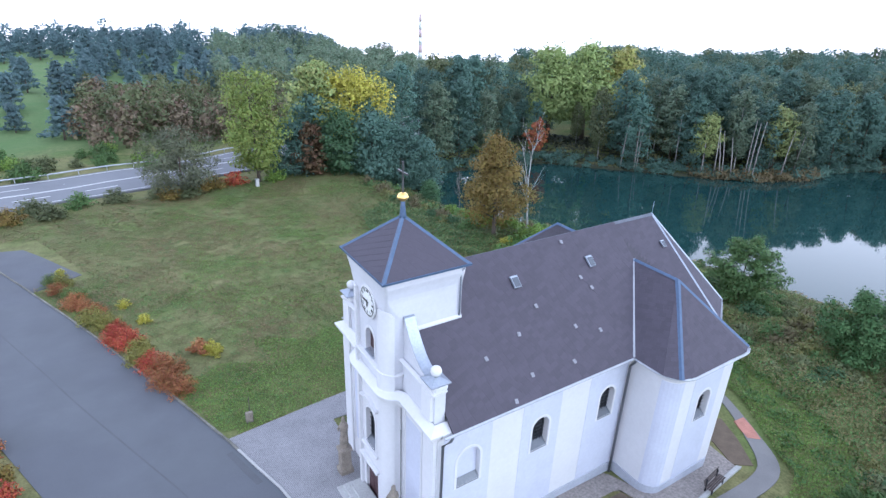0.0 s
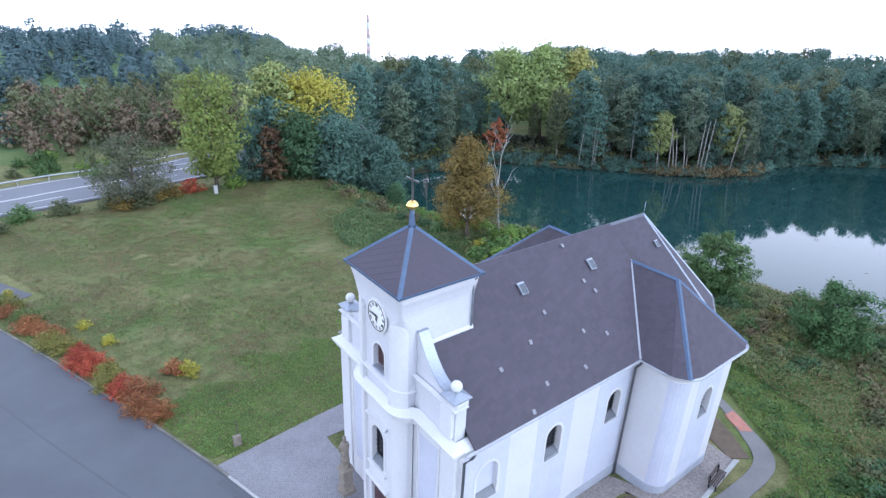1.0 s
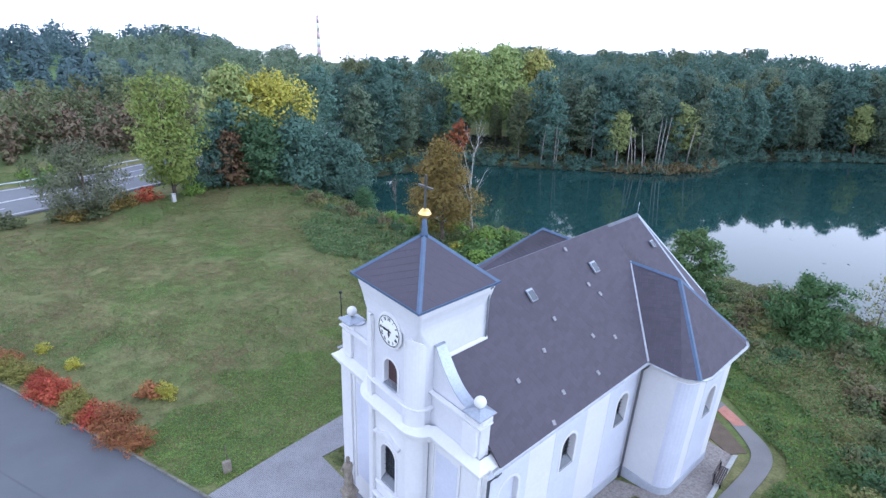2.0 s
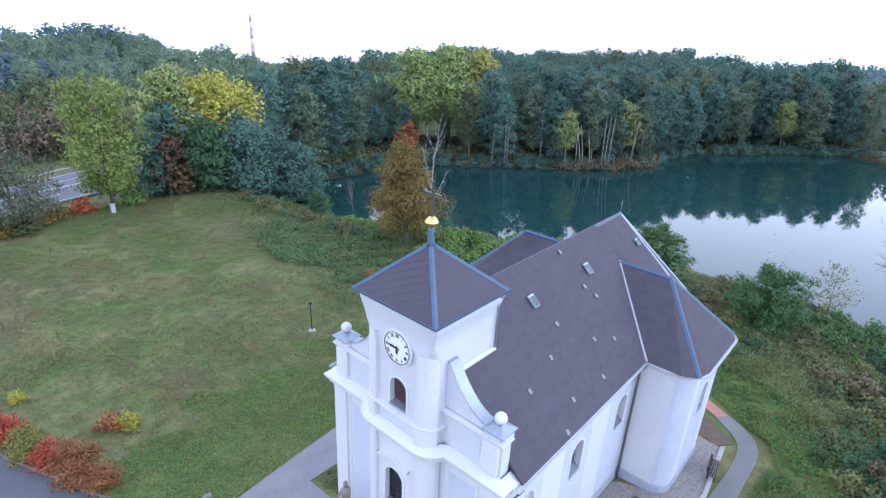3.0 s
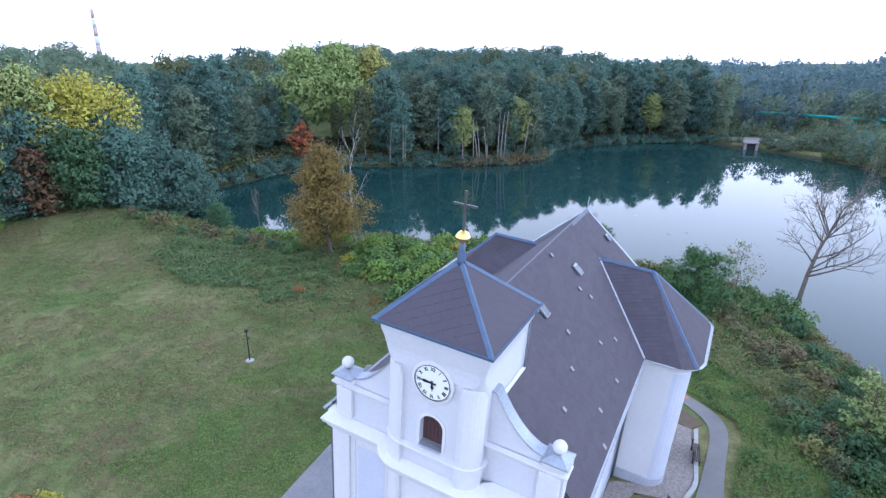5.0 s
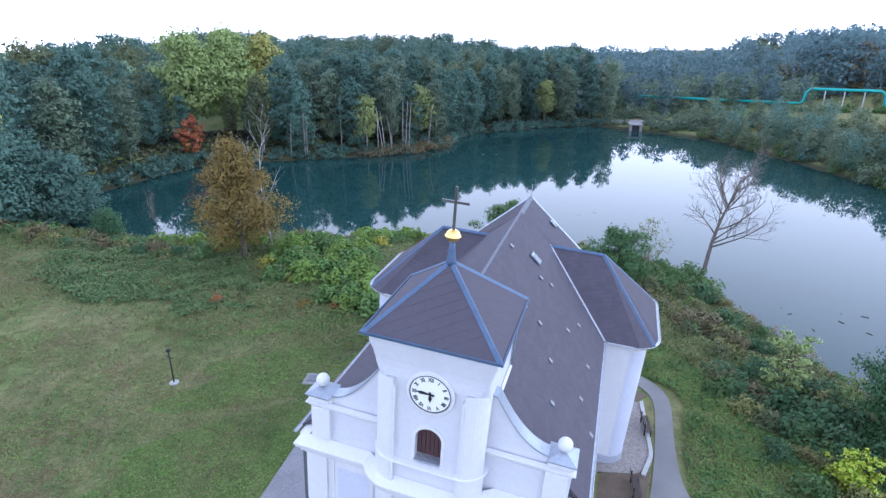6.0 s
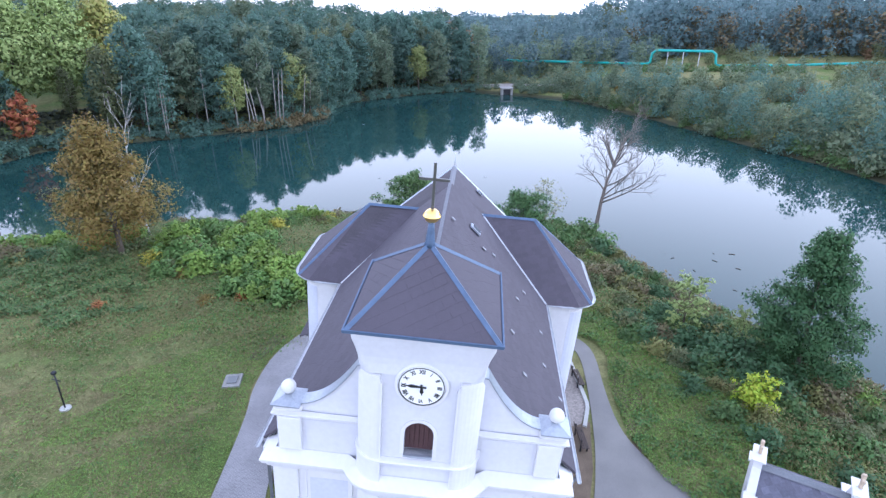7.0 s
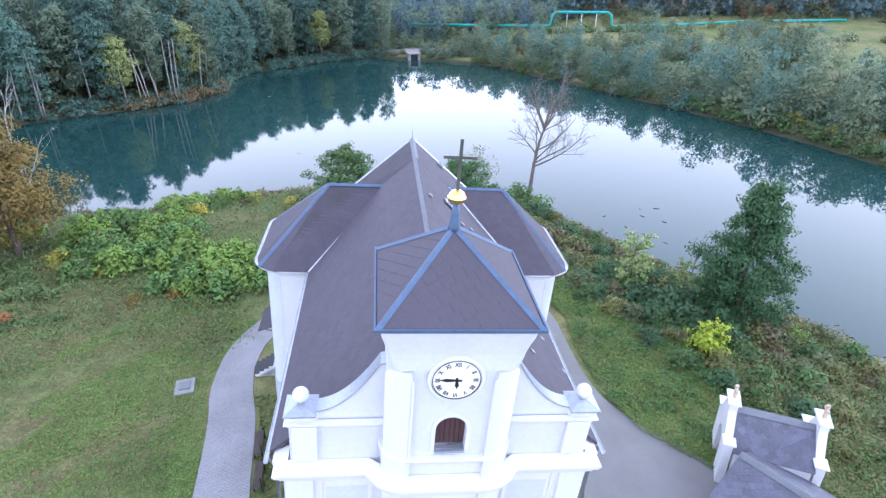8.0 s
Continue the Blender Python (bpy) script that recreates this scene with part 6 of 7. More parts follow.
# ---- low growth ----
def cover(name, label, zone, box_, n, low, high, size, material, seed, upright=0.6, lie=0.3, slim=0.5, ruffle=0.3):
    """Weeds or grass as many small blades and sprays over a zone of the ground."""
    rs_ = np.random.RandomState(seed)
    x, y = rs_.uniform(box_[0], box_[1], n * 7), rs_.uniform(box_[2], box_[3], n * 7)
    d = lake_distance(x, y)
    ok = zone(x, y, d)
    x, y = x[ok][:n], y[ok][:n]
    k = len(x)
    swell = 0.5 + 0.5 * np.sin(x * 0.9 + 2.0 * np.sin(y * 0.55)) * np.sin(y * 0.8 + 1.7 * np.sin(x * 0.43))
    hgt = low + (high - low) * swell * rs_.uniform(0.6, 1.0, k)
    z = height(x, y) + hgt * rs_.rand(k) ** 0.5 + 0.02
    c = np.stack([x, y, z], 1)
    nrm = rs_.normal(size=(k, 3))
    nrm[:, 2] = np.abs(nrm[:, 2]) * (1 - upright) + lie
    nrm /= np.linalg.norm(nrm, axis=1)[:, None]
    a = np.cross(nrm, rs_.normal(size=(k, 3)))
    a /= np.linalg.norm(a, axis=1)[:, None]
    b = np.cross(nrm, a)
    s = size * rs_.uniform(0.5, 1.5, k)[:, None]
    a, b = a * s, b * s * slim
    v = np.stack([c - a, c + a * 0.65 - b * 1.1, c + a * 0.65 + b * 1.1], 1).reshape(-1, 3)
    tilt = nrm + rs_.normal(size=(k, 3)) * 0.4
    up = tilt * ruffle + (0, 0, 1)
    up /= np.linalg.norm(up, axis=1)[:, None]
    ob = new(name, cards_mesh(name, v, np.arange(3 * k).reshape(k, 3), material, np.repeat(up, 3, 0)))
    return tagged(ob, label, "plants", kind="stuff")


def patches(x, y, size, seed):
    """Smooth uneven patches of about that size, 0 to 1; x, y are arrays."""
    table = np.random.RandomState(seed).rand(64, 64)
    total, weight = 0.0, 0.0
    for k, share in ((1.0, 1.0), (2.3, 0.6), (5.1, 0.4)):
        u, v = np.asarray(x) * k / size + 17.3 * k, np.asarray(y) * k / size + 9.1 * k
        i, j = np.floor(u).astype(int), np.floor(v).astype(int)
        a, b = u - i, v - j
        a, b = a * a * (3 - 2 * a), b * b * (3 - 2 * b)
        near = table[i % 64, j % 64] * (1 - a) + table[(i + 1) % 64, j % 64] * a
        far = table[i % 64, (j + 1) % 64] * (1 - a) + table[(i + 1) % 64, (j + 1) % 64] * a
        total, weight = total + share * (near * (1 - b) + far * b), weight + share
    return total / weight


def north_scrub(x, y, d):
    edge = 21.5 + 1.6 * np.sin(y * 0.35) + np.clip(14 - y, 0, 10) * 1.4 + np.clip(y - 42, 0, 40) * 0.25
    thin = np.sin(x * 129.9 + y * 78.2) * 4375.8
    patchy = 3.0 * np.sin(x * 0.7 + y * 0.4) * np.sin(y * 0.6 - x * 0.3)
    return (x + patchy > edge - 5 + 9 * (thin - np.floor(thin))) & (d > 0.2) & (y > 6) & (y < 75) & (x < 66)


def south_scrub(x, y, d):
    line = np.interp(x, [-2, 4, 12, 18, 21.6, 24, 26.5, 28.6, 32, 37], [-21.5, -22, -21.5, -20, -18.5, -17, -15.2, -13, -8, 5]) - 0.8 * np.sin(x * 0.9)
    return (d > 0.2) & (x > -1.5) & (x < 64) & (y < np.where(x > 37, 6, line)) & (y > -46)


def verge(x, y, d):
    edge = np.interp(x, [5.5, 9.6, 12.8, 18.3, 21.6, 23.6, 24.7, 26.5, 28.6, 32], [-17, -13.4, -12.3, -12.1, -12.7, -12.0, -10.4, -8.3, -5.7, 1])
    wide = np.interp(x, [5, 18, 24, 28, 32], [9.5, 9.0, 8.0, 9.0, 11.0]) + 0.8 * np.sin(x * 1.3) + 0.5 * np.sin(y * 2.1)
    return (x > 5.5) & (x < 38) & (y < np.where(x > 32, 9, edge - 0.1)) & (y > edge - wide) & (y < 9) & (d > 4)


def wall_strip(x, y, d):
    inner = np.interp(x, [0.6, 5.8, 7.3, 13.1, 15.2, 18.8, 22.5], [8.3, 8.35, 8.7, 9.4, 10.1, 10.6, 9.6])
    return (x > 0.9) & (x < 15) & (y > 5.6) & (y < inner - 0.1)


def meadow(x, y, d):
    lane = np.interp(y, [r[1] for r in ROAD_R[::-1]], [r[0] for r in ROAD_R[::-1]])
    return (x > lane + 0.4) & (y > np.where(x < 0.6, 10.6, 13.2)) & (x < 34) & (y < 79 + 0.2 * x) & ~((x < np.interp(y, [44, 61], [-13.2, -19.0])) & (y > 44) & (y < 61))


WEED_A = leaf("nettle_green_weeds", (0.118, 0.205, 0.058), 0.025, isl=0.25)
WEED_B = leaf("olive_weeds", (0.185, 0.195, 0.072), 0.025, isl=0.25)
WEED_C = leaf("dry_straw_weeds", (0.27, 0.215, 0.10), 0.015, isl=0.3)
TURF = leaf("turf_blades", (0.135, 0.172, 0.055), 0.02, isl=0.4)
LUSH = leaf("lush_grass_blades", (0.148, 0.228, 0.046), 0.02, isl=0.35)
STRAW = leaf("straw_blades", (0.208, 0.190, 0.084), 0.015, isl=0.3)
for tag, zone, bx, seed in (("north", north_scrub, (18, 66, 6, 75), 1), ("south", south_scrub, (-2, 64, -46, 6), 2)):
    many = tag == "north"
    cover("weeds", "rank green weeds and nettles on the bank", zone, bx, 70000 if many else 60000, 0.15, 1.3, 0.10, WEED_A, seed, 0.5, 0.7, 0.45, 1.0)
    cover("olive_weeds", "olive goldenrod and grasses on the bank", zone, bx, 60000 if many else 90000, 0.15, 1.4, 0.10, WEED_B, seed + 10, 0.5, 0.7, 0.35, 1.0)
    cover("dry_weeds", "dry straw-coloured stems on the bank", zone, bx, 34000 if many else 60000, 0.15, 1.4, 0.10, WEED_C, seed + 20, 0.5, 0.7, 0.22, 0.9)
cover("verge_grass", "long green grass beside the path", verge, (5, 38, -30, 9), 85000, 0.04, 0.6, 0.10, LUSH, 5, 0.4, 0.8, 0.24, 1.0)
cover("verge_weeds", "clumps of rank green weeds beside the path", lambda x, y, d: verge(x, y, d) & (np.sin(x * 1.6 + 1.5 * np.sin(y * 0.9)) * np.sin(y * 1.4 + 1.2 * np.sin(x * 0.7)) > 0.05), (5, 35, -30, 9), 15000, 0.1, 0.7, 0.11, WEED_A, 45, 0.5, 0.7, 0.45, 1.0)
cover("wall_grass", "short grass between the church and the path", wall_strip, (0, 16, 5, 10), 5000, 0.02, 0.14, 0.08, TURF, 15, 0.3)
cover("verge_straw", "long dry grass beside the path", verge, (5, 38, -28, 9), 32000, 0.05, 0.48, 0.095, STRAW, 6, 0.4, 0.9, 0.2, 0.8)
cover("turf", "short uneven meadow grass", meadow, (-46, 34, 10, 84), 95000, 0.02, 0.10, 0.09, TURF, 7, 0.2, 1.3, 0.28)
cover("dry_turf", "dry straw patches in the meadow", lambda x, y, d: meadow(x, y, d) & (patches(x, y, 9, 3) + 0.10 * np.sin(x * 0.16 - 0.9) * np.sin(y * 0.11) > 0.50), (-46, 34, 14, 84),
      80000, 0.02, 0.12, 0.10, STRAW, 8, 0.2, 1.3, 0.28)
cover("brown_turf", "brownish withered patches in the meadow", lambda x, y, d: meadow(x, y, d) & (patches(x, y, 5, 4) > 0.60), (-40, 34, 14, 84), 40000, 0.02, 0.14, 0.10,
      leaf("withered_brown_grass", (0.215, 0.165, 0.085), 0.02), 18, 0.2, 1.2, 0.28, 0.6)
cover("green_turf", "fresh green patches in the meadow", lambda x, y, d: meadow(x, y, d) & (patches(x, y, 7, 5) > 0.58), (-40, 34, 14, 84), 40000, 0.02, 0.16, 0.10, LUSH, 19, 0.2, 1.2, 0.28, 0.6)
NETTLES = [(19, 43), (25, 53), (31, 56), (36, 48), (37, 40), (34, 32), (25, 26), (22, 29), (22.5, 36)]
cover("nettles", "dense blue-green nettle bed at the meadow's end", lambda x, y, d: inside(x + 4 * (patches(x, y, 4, 6) - 0.5), y + 4 * (patches(x, y, 4, 7) - 0.5), NETTLES) & (patches(x, y, 3, 8) > 0.36), (18, 38, 25, 57),
      38000, 0.15, 0.9, 0.13, leaf("blue_green_nettles", (0.115, 0.178, 0.066), 0.02, isl=0.2), 27, 0.3, 0.9, 0.5, 0.9)
cover("lush_turf", "fresh green grass close to the church", lambda x, y, d: (meadow(x, y, d) | ((x > -5.6) & (y > np.interp(x, [-6, 0.6, 5, 12.7, 15.6, 20, 24], [9.9, 10.85, 11.4, 12.2, 13, 12.9, 11.2])) & (x < 24) & (y < 14))) & (y < 19.5 + 4.5 * np.sin(x * 0.33 + 0.6) * np.sin(y * 0.4 + x * 0.2) + 2.0 * np.sin(x * 1.1 + y)), (-16, 30, 10, 27), 60000, 0.02, 0.15, 0.085, LUSH, 9, 0.2, 1.2, 0.24, 0.7)
cover("tussocks", "darker green tussocks in the meadow", lambda x, y, d: meadow(x, y, d) & (np.sin(x * 2.1 + 1.6 * np.sin(y * 0.9)) * np.sin(y * 1.8 + 1.9 * np.sin(x * 0.75)) + 0.5 * np.sin(x * 0.4 + 0.5) * np.sin(y * 0.33) > 0.42), (-30, 34, 10, 80),
      36000, 0.03, 0.2, 0.085, WEED_A, 41, 0.2, 1.2, 0.3, 0.8)
cover("dry_tussocks", "tawny tufts of dead grass in the meadow", lambda x, y, d: meadow(x, y, d) & (np.sin(x * 1.5 + 2.0 * np.sin(y * 0.8) + 1) * np.sin(y * 1.3 + 1.8 * np.sin(x * 0.6) + 2) + 0.6 * np.sin(x * 0.3 + 2) * np.sin(y * 0.25 + 1) > 0.38), (-30, 34, 12, 80),
      56000, 0.03, 0.16, 0.085, leaf("tawny_dead_grass", (0.20, 0.160, 0.08), 0.02), 42, 0.2, 1.2, 0.25, 0.7)
# dark cards that put the trees' shade into the wood floor's colour
cover("leaf_litter", "dark litter cards on the wood's floor, their colour standing for tree shade", lambda x, y, d: wood_zone(x, y, d + 1.0), (25, 235, 0, 190), 24000, 0.02, 0.5, 0.5, leaf("wood_floor_shade", (0.050, 0.060, 0.042), 0.03), 33, 0.2, 1.0)
cover("reeds", "pale reeds fringing the far point", lambda x, y, d: (d > -1.5) & (d < 2.0) & (x > 118) & (x < 150) & (y > 38) & (y < 62), (118, 150, 38, 62), 5000, 0.6, 2.4, 0.28, REED, 31, 0.9)
cover("shore_reeds", "dry reeds along the near shore", lambda x, y, d: (d > -0.6) & (d < 2.2) & (x < 66) & (x > 6) & (y < 45), (6, 66, -45, 45), 13000, 0.3, 1.5, 0.16, REED, 32, 0.9)

# ---- kerb along the lane ----
kerb_line = resample([p for p in ROAD_R if -17 < p[1] < 51], 72)
kerb = thing("kerb", "weathered concrete kerb along the lane", "kerb", kind="structure")
kerb_me = bpy.data.meshes.new("kerb_stone")
bmk = bmesh.new()
add_box(bmk, -0.5, 0.5, -0.07, 0.07, -0.14, 0.11, 0.02)
bmk.to_mesh(kerb_me)
bmk.free()
kerb_me.materials.append(mat("mossy_concrete", (0.19, 0.185, 0.16), 0.95, vary=(0.6, 1.2), scale=0.8, fine=8, bump=0.3, per_object=0.2))
kerb_clean = kerb_me.copy()
kerb_clean.materials[0] = CONCRETE
for p, q in zip(kerb_line[:-1], kerb_line[1:]):
    mid, dd = (p + q) / 2, q - p
    ob = new("kerb_stone", kerb_me if mid[1] > 8.5 else kerb_clean)
    ob.parent = kerb
    ob.matrix_basis = Matrix.LocRotScale((mid[0] + 0.05, mid[1], ground_z(*mid) + 0.06), Euler((0, 0, math.atan2(dd[1], dd[0]))), (math.hypot(*dd) * 0.985, 1, 1))
# long repair seams and a drain in the asphalt
PATCH = mat("dark_asphalt_patch", (0.092, 0.096, 0.107), 0.9, vary=(0.85, 1.15), scale=1, fine=30, bump=0.1)
surface("asphalt_seam", [(-20.75, 34.3), (-13.6, 15.7), (-9.6, 6.0), (-8.2, -2)], [(-20.66, 34.3), (-13.5, 15.75), (-9.5, 6.0), (-8.1, -2)], PATCH, "dark tar seam along the lane", "road", 0.058, 40, 1)
surface("drain_channel", [(-6.75, 8.3), (-5.75, 4.6)], [(-6.35, 8.4), (-5.35, 4.7)], PATCH, "dark drainage strip beside the kerb", "road", 0.060, 6, 1)
surface("gravel_bed", [(0.8, -6.6), (13.0, -7.0), (13.6, -9.6), (15.5, -10.2), (21.2, -9.7), (22.0, -6)], [(0.8, -5.2), (13.4, -5.6), (14.0, -7.5), (15.0, -8.2), (19.8, -8.2), (20.3, -5.4)], GRAVEL,
        "pale gravel strip round the church foot", "gravel", 0.05, 50, 3)
surface("bare_bed", [(5.5, -8.6), (9.9, -9.7), (14.0, -10.2)], [(3.0, -6.8), (9.0, -7.1), (12.9, -7.3)], EARTH, "bare trodden earth between path and church", "ground", 0.045, 20, 3)
surface("bare_bed", [(22.3, -10.2), (24.0, -8.1), (25.2, -6.1)], [(21.2, -9.4), (22.2, -7.4), (23.0, -5.0)], EARTH, "bare trodden earth between path and church", "ground", 0.045, 14, 3)
surface("bare_bed", [(11.6, -12.9), (14.5, -13.7), (17.5, -14.4), (19.6, -13.9)], [(11.2, -12.6), (14.6, -12.4), (17.0, -12.4), (19.2, -12.5)], EARTH, "bare trodden earth beside the path", "ground", 0.03, 16, 3)
surface("bare_bed", [(18.6, 14.6), (20.5, 14.5), (22.6, 13.6)], [(18.9, 13.6), (20.6, 13.1), (22.2, 12.6)], EARTH, "bare trodden earth beside the path", "ground", 0.03, 12, 3)
surface("border_stones", [(13.4, -9.9), (15.5, -10.45), (21.4, -9.9)], [(13.5, -9.65), (15.5, -10.2), (21.2, -9.65)], CONCRETE, "pale stone border of the gravel strip", "kerb", 0.16, 14, 1)


# ---- statues before the front ----
def statue(x, y, z, label):
    """A plain robed stone figure on its stepped pedestal, as one body."""
    v, f = [], []
    prof = [(0.55, 0.0), (0.55, 0.25), (0.42, 0.3), (0.40, 1.55), (0.52, 1.62), (0.50, 1.75), (0.30, 1.8), (0.34, 2.3), (0.27, 2.8), (0.33, 3.25), (0.28, 3.5), (0.12, 3.58), (0.15, 3.72), (0.14, 3.9), (0.05, 3.98)]
    n = 12
    for i, (r, zz) in enumerate(prof):
        for k in range(n):
            a = 2 * math.pi * k / n + 0.26
            sq = 1.0 / max(abs(math.cos(a)), abs(math.sin(a))) if i < 6 else 1.0
            w = r * min(sq, 1.3) * (1 + (0.07 * math.sin(5 * a + i) if i >= 6 else 0))
            w *= 0.82
            v.append((w * math.cos(a), w * math.sin(a), zz))
    for i in range(len(prof) - 1):
        for k in range(n):
            f.append((i * n + k, i * n + (k + 1) % n, (i + 1) * n + (k + 1) % n, (i + 1) * n + k))
    f.append(tuple((len(prof) - 1) * n + k for k in range(n)))
    tube(v, f, [(0.0, 0.28, 3.3), (-0.25, 0.34, 2.95), (-0.32, 0.05, 3.05)], [0.09, 0.08, 0.05], 6)
    ob = piece("statue", v, f, STONE)
    ob.matrix_basis = pose(x, y, z)
    return tagged(ob, label, "statue", "portal statues")


statue(-0.65, 3.05, 0.05, "weathered sandstone statue on a pedestal beside the portal")
statue(-0.65, -3.6, 0.05, "weathered sandstone statue on a pedestal beside the portal")
box_step = thing("steps", "low stone steps before the church door", "steps", m=pose(0, 0, 0))
for i in range(3):
    box("step", (-1.7 + 0.36 * i, -0.15, -1.7 + 0.2 * i, 1.9 - 0.2 * i, -0.05, 0.12 + 0.15 * i), CONCRETE, box_step, "", 0.015)


# ---- benches ----
def bench(x, y, turn):
    top = thing("bench", "dark slatted wooden bench beside the path", "bench", "path benches", pose(x, y, ground_z(x, y) + 0.02, 0, 0, turn))
    for i in range(4):
        box("seat_slat", (-0.95, 0.95, -0.22 + 0.115 * i, -0.125 + 0.115 * i, 0.42, 0.455), BENCH_WOOD, top, "", 0.008)
    for i in range(3):
        box("back_slat", (-0.95, 0.95, 0.24 + 0.03 * i, 0.27 + 0.03 * i, 0.55 + 0.13 * i, 0.65 + 0.13 * i), BENCH_WOOD, top, "", 0.008)
    for s in (-0.7, 0.7):
        box("leg", (s - 0.04, s + 0.04, -0.2, -0.12, 0, 0.42), DARK_METAL, top, "dark metal leg", 0.006)
        box("leg", (s - 0.04, s + 0.04, 0.2, 0.28, 0, 0.9), DARK_METAL, top, "dark metal leg", 0.006)


for x, y, turn in ((10.5, 8.75, -175), (8.2, 8.35, -175), (18.2, -10.05, 8), (12.0, -9.35, 5)):
    bench(x, y, turn)

# ---- small things in the grass ----
slab_z = ground_z(16.1, 14.4)
cover_slab = thing("well_cover", "square concrete well cover in the grass", "well cover", m=pose(16.1, 14.5, slab_z, 0, 0, 12))
box("slab", (-0.75, 0.75, -0.6, 0.6, -0.1, 0.16), mat("stained_slab_concrete", (0.24, 0.24, 0.23), 0.9, vary=(0.7, 1.2), scale=2, fine=12, bump=0.2), cover_slab, "", 0.03)
box("lid", (-0.4, 0.4, -0.35, 0.35, 0.155, 0.22), mat("grey_steel_lid", (0.16, 0.17, 0.18), 0.5, 0.5), cover_slab, "grey steel lid", 0.02)
mark = thing("meadow_post", "dark metal post on a round concrete foot", "post", m=pose(12.1, 24.0, ground_z(12.1, 24.0)))
lathe("foot", [(0.36, -0.05), (0.36, 0.08), (0.32, 0.12)], CONCRETE, mark, "pale concrete foot")
pipe("post", [(0, 0, 0.1), (0, 0, 2.75)], 0.05, DARK_METAL, mark)
pipe("cross_arm", [(0, -0.28, 2.2), (0, 0.28, 2.35)], 0.03, DARK_METAL, mark)
lathe("head", [(0.06, 0), (0.16, 0.06), (0.16, 0.2), (0.05, 0.28)], DARK_METAL, mark, "", 10, (0, 0, 2.7))
mile = thing("road_marker", "pale concrete marker stone below the poplar", "marker", m=pose(13.4, 77.2, ground_z(13.4, 77.2)))
box("stone", (-0.3, 0.3, -0.3, 0.3, -0.1, 1.3), CONCRETE, mile, "", 0.04)
box("cap", (-0.36, 0.36, -0.36, 0.36, 1.3, 1.42), CONCRETE, mile, "", 0.03)
grave = thing("verge_stone", "small grey stone marker in the verge", "stone", m=pose(-4.6, 10.9, ground_z(-4.6, 10.9)))
box("stone", (-0.25, 0.25, -0.14, 0.14, -0.1, 0.85), STONE, grave, "", 0.04)
pipe("stake", [(0.1, 0.2, 0), (0.1, 0.2, 1.9)], 0.03, BARK, grave)
# guard rail posts line along the main road
rail_line = resample(between(HW_FAR, HW_NEAR, -0.05), 60)
rail = thing("guard_rail", "grey steel guard rail along the main road", "guard rail", kind="structure")
rv, rf = [], []
tube(rv, rf, [(p[0], p[1], ground_z(p[0], p[1]) + 1.05) for p in rail_line], [0.14] * 60, 4)
piece("rail", rv, rf, GALV, rail)
for p in rail_line[10:50:1]:
    box("post", (p[0] - 0.05, p[0] + 0.05, p[1] - 0.05, p[1] + 0.05, ground_z(p[0], p[1]), ground_z(p[0], p[1]) + 1.0), GALV, rail, "", 0)

# ---- side door, steps and canopy on the north transept ----
side = thing("side_steps", "white rendered steps with dark treads at the north door", "steps", m=pose(17.6, 9.55, 0.2, 0, 0, 2))
for i in range(4):
    box("step", (-0.62, 0.7, -0.95, 0.7 - 0.32 * i, -0.4, 0.18 * (i + 1)), WHITE, side, "", 0.01)
    box("tread", (-0.66, 0.74, 0.40 - 0.32 * i, 0.73 - 0.32 * i, 0.18 * (i + 1), 0.18 * (i + 1) + 0.035), DARK_METAL, side, "dark tread", 0.004)
box("doormat", (-0.5, 0.6, 0.85, 1.25, -0.08, -0.02), DARK_METAL, side, "dark grating before the steps", 0.01)
canopy = thing("canopy", "dark sloping sheet canopy over the side door", "canopy", m=LEANING @ pose(18.0, 8.42, 3.15, -20, 0, 0))
box("sheet", (-1.3, 1.3, 0.0, 1.35, -0.04, 0.04), SLATE_DECK, canopy, "", 0.01)
pipe("brace", [(-1.1, 0.0, -0.8), (-1.1, 1.1, -0.05)], 0.03, DARK_METAL, canopy)
pipe("brace", [(1.1, 0.0, -0.8), (1.1, 1.1, -0.05)], 0.03, DARK_METAL, canopy)


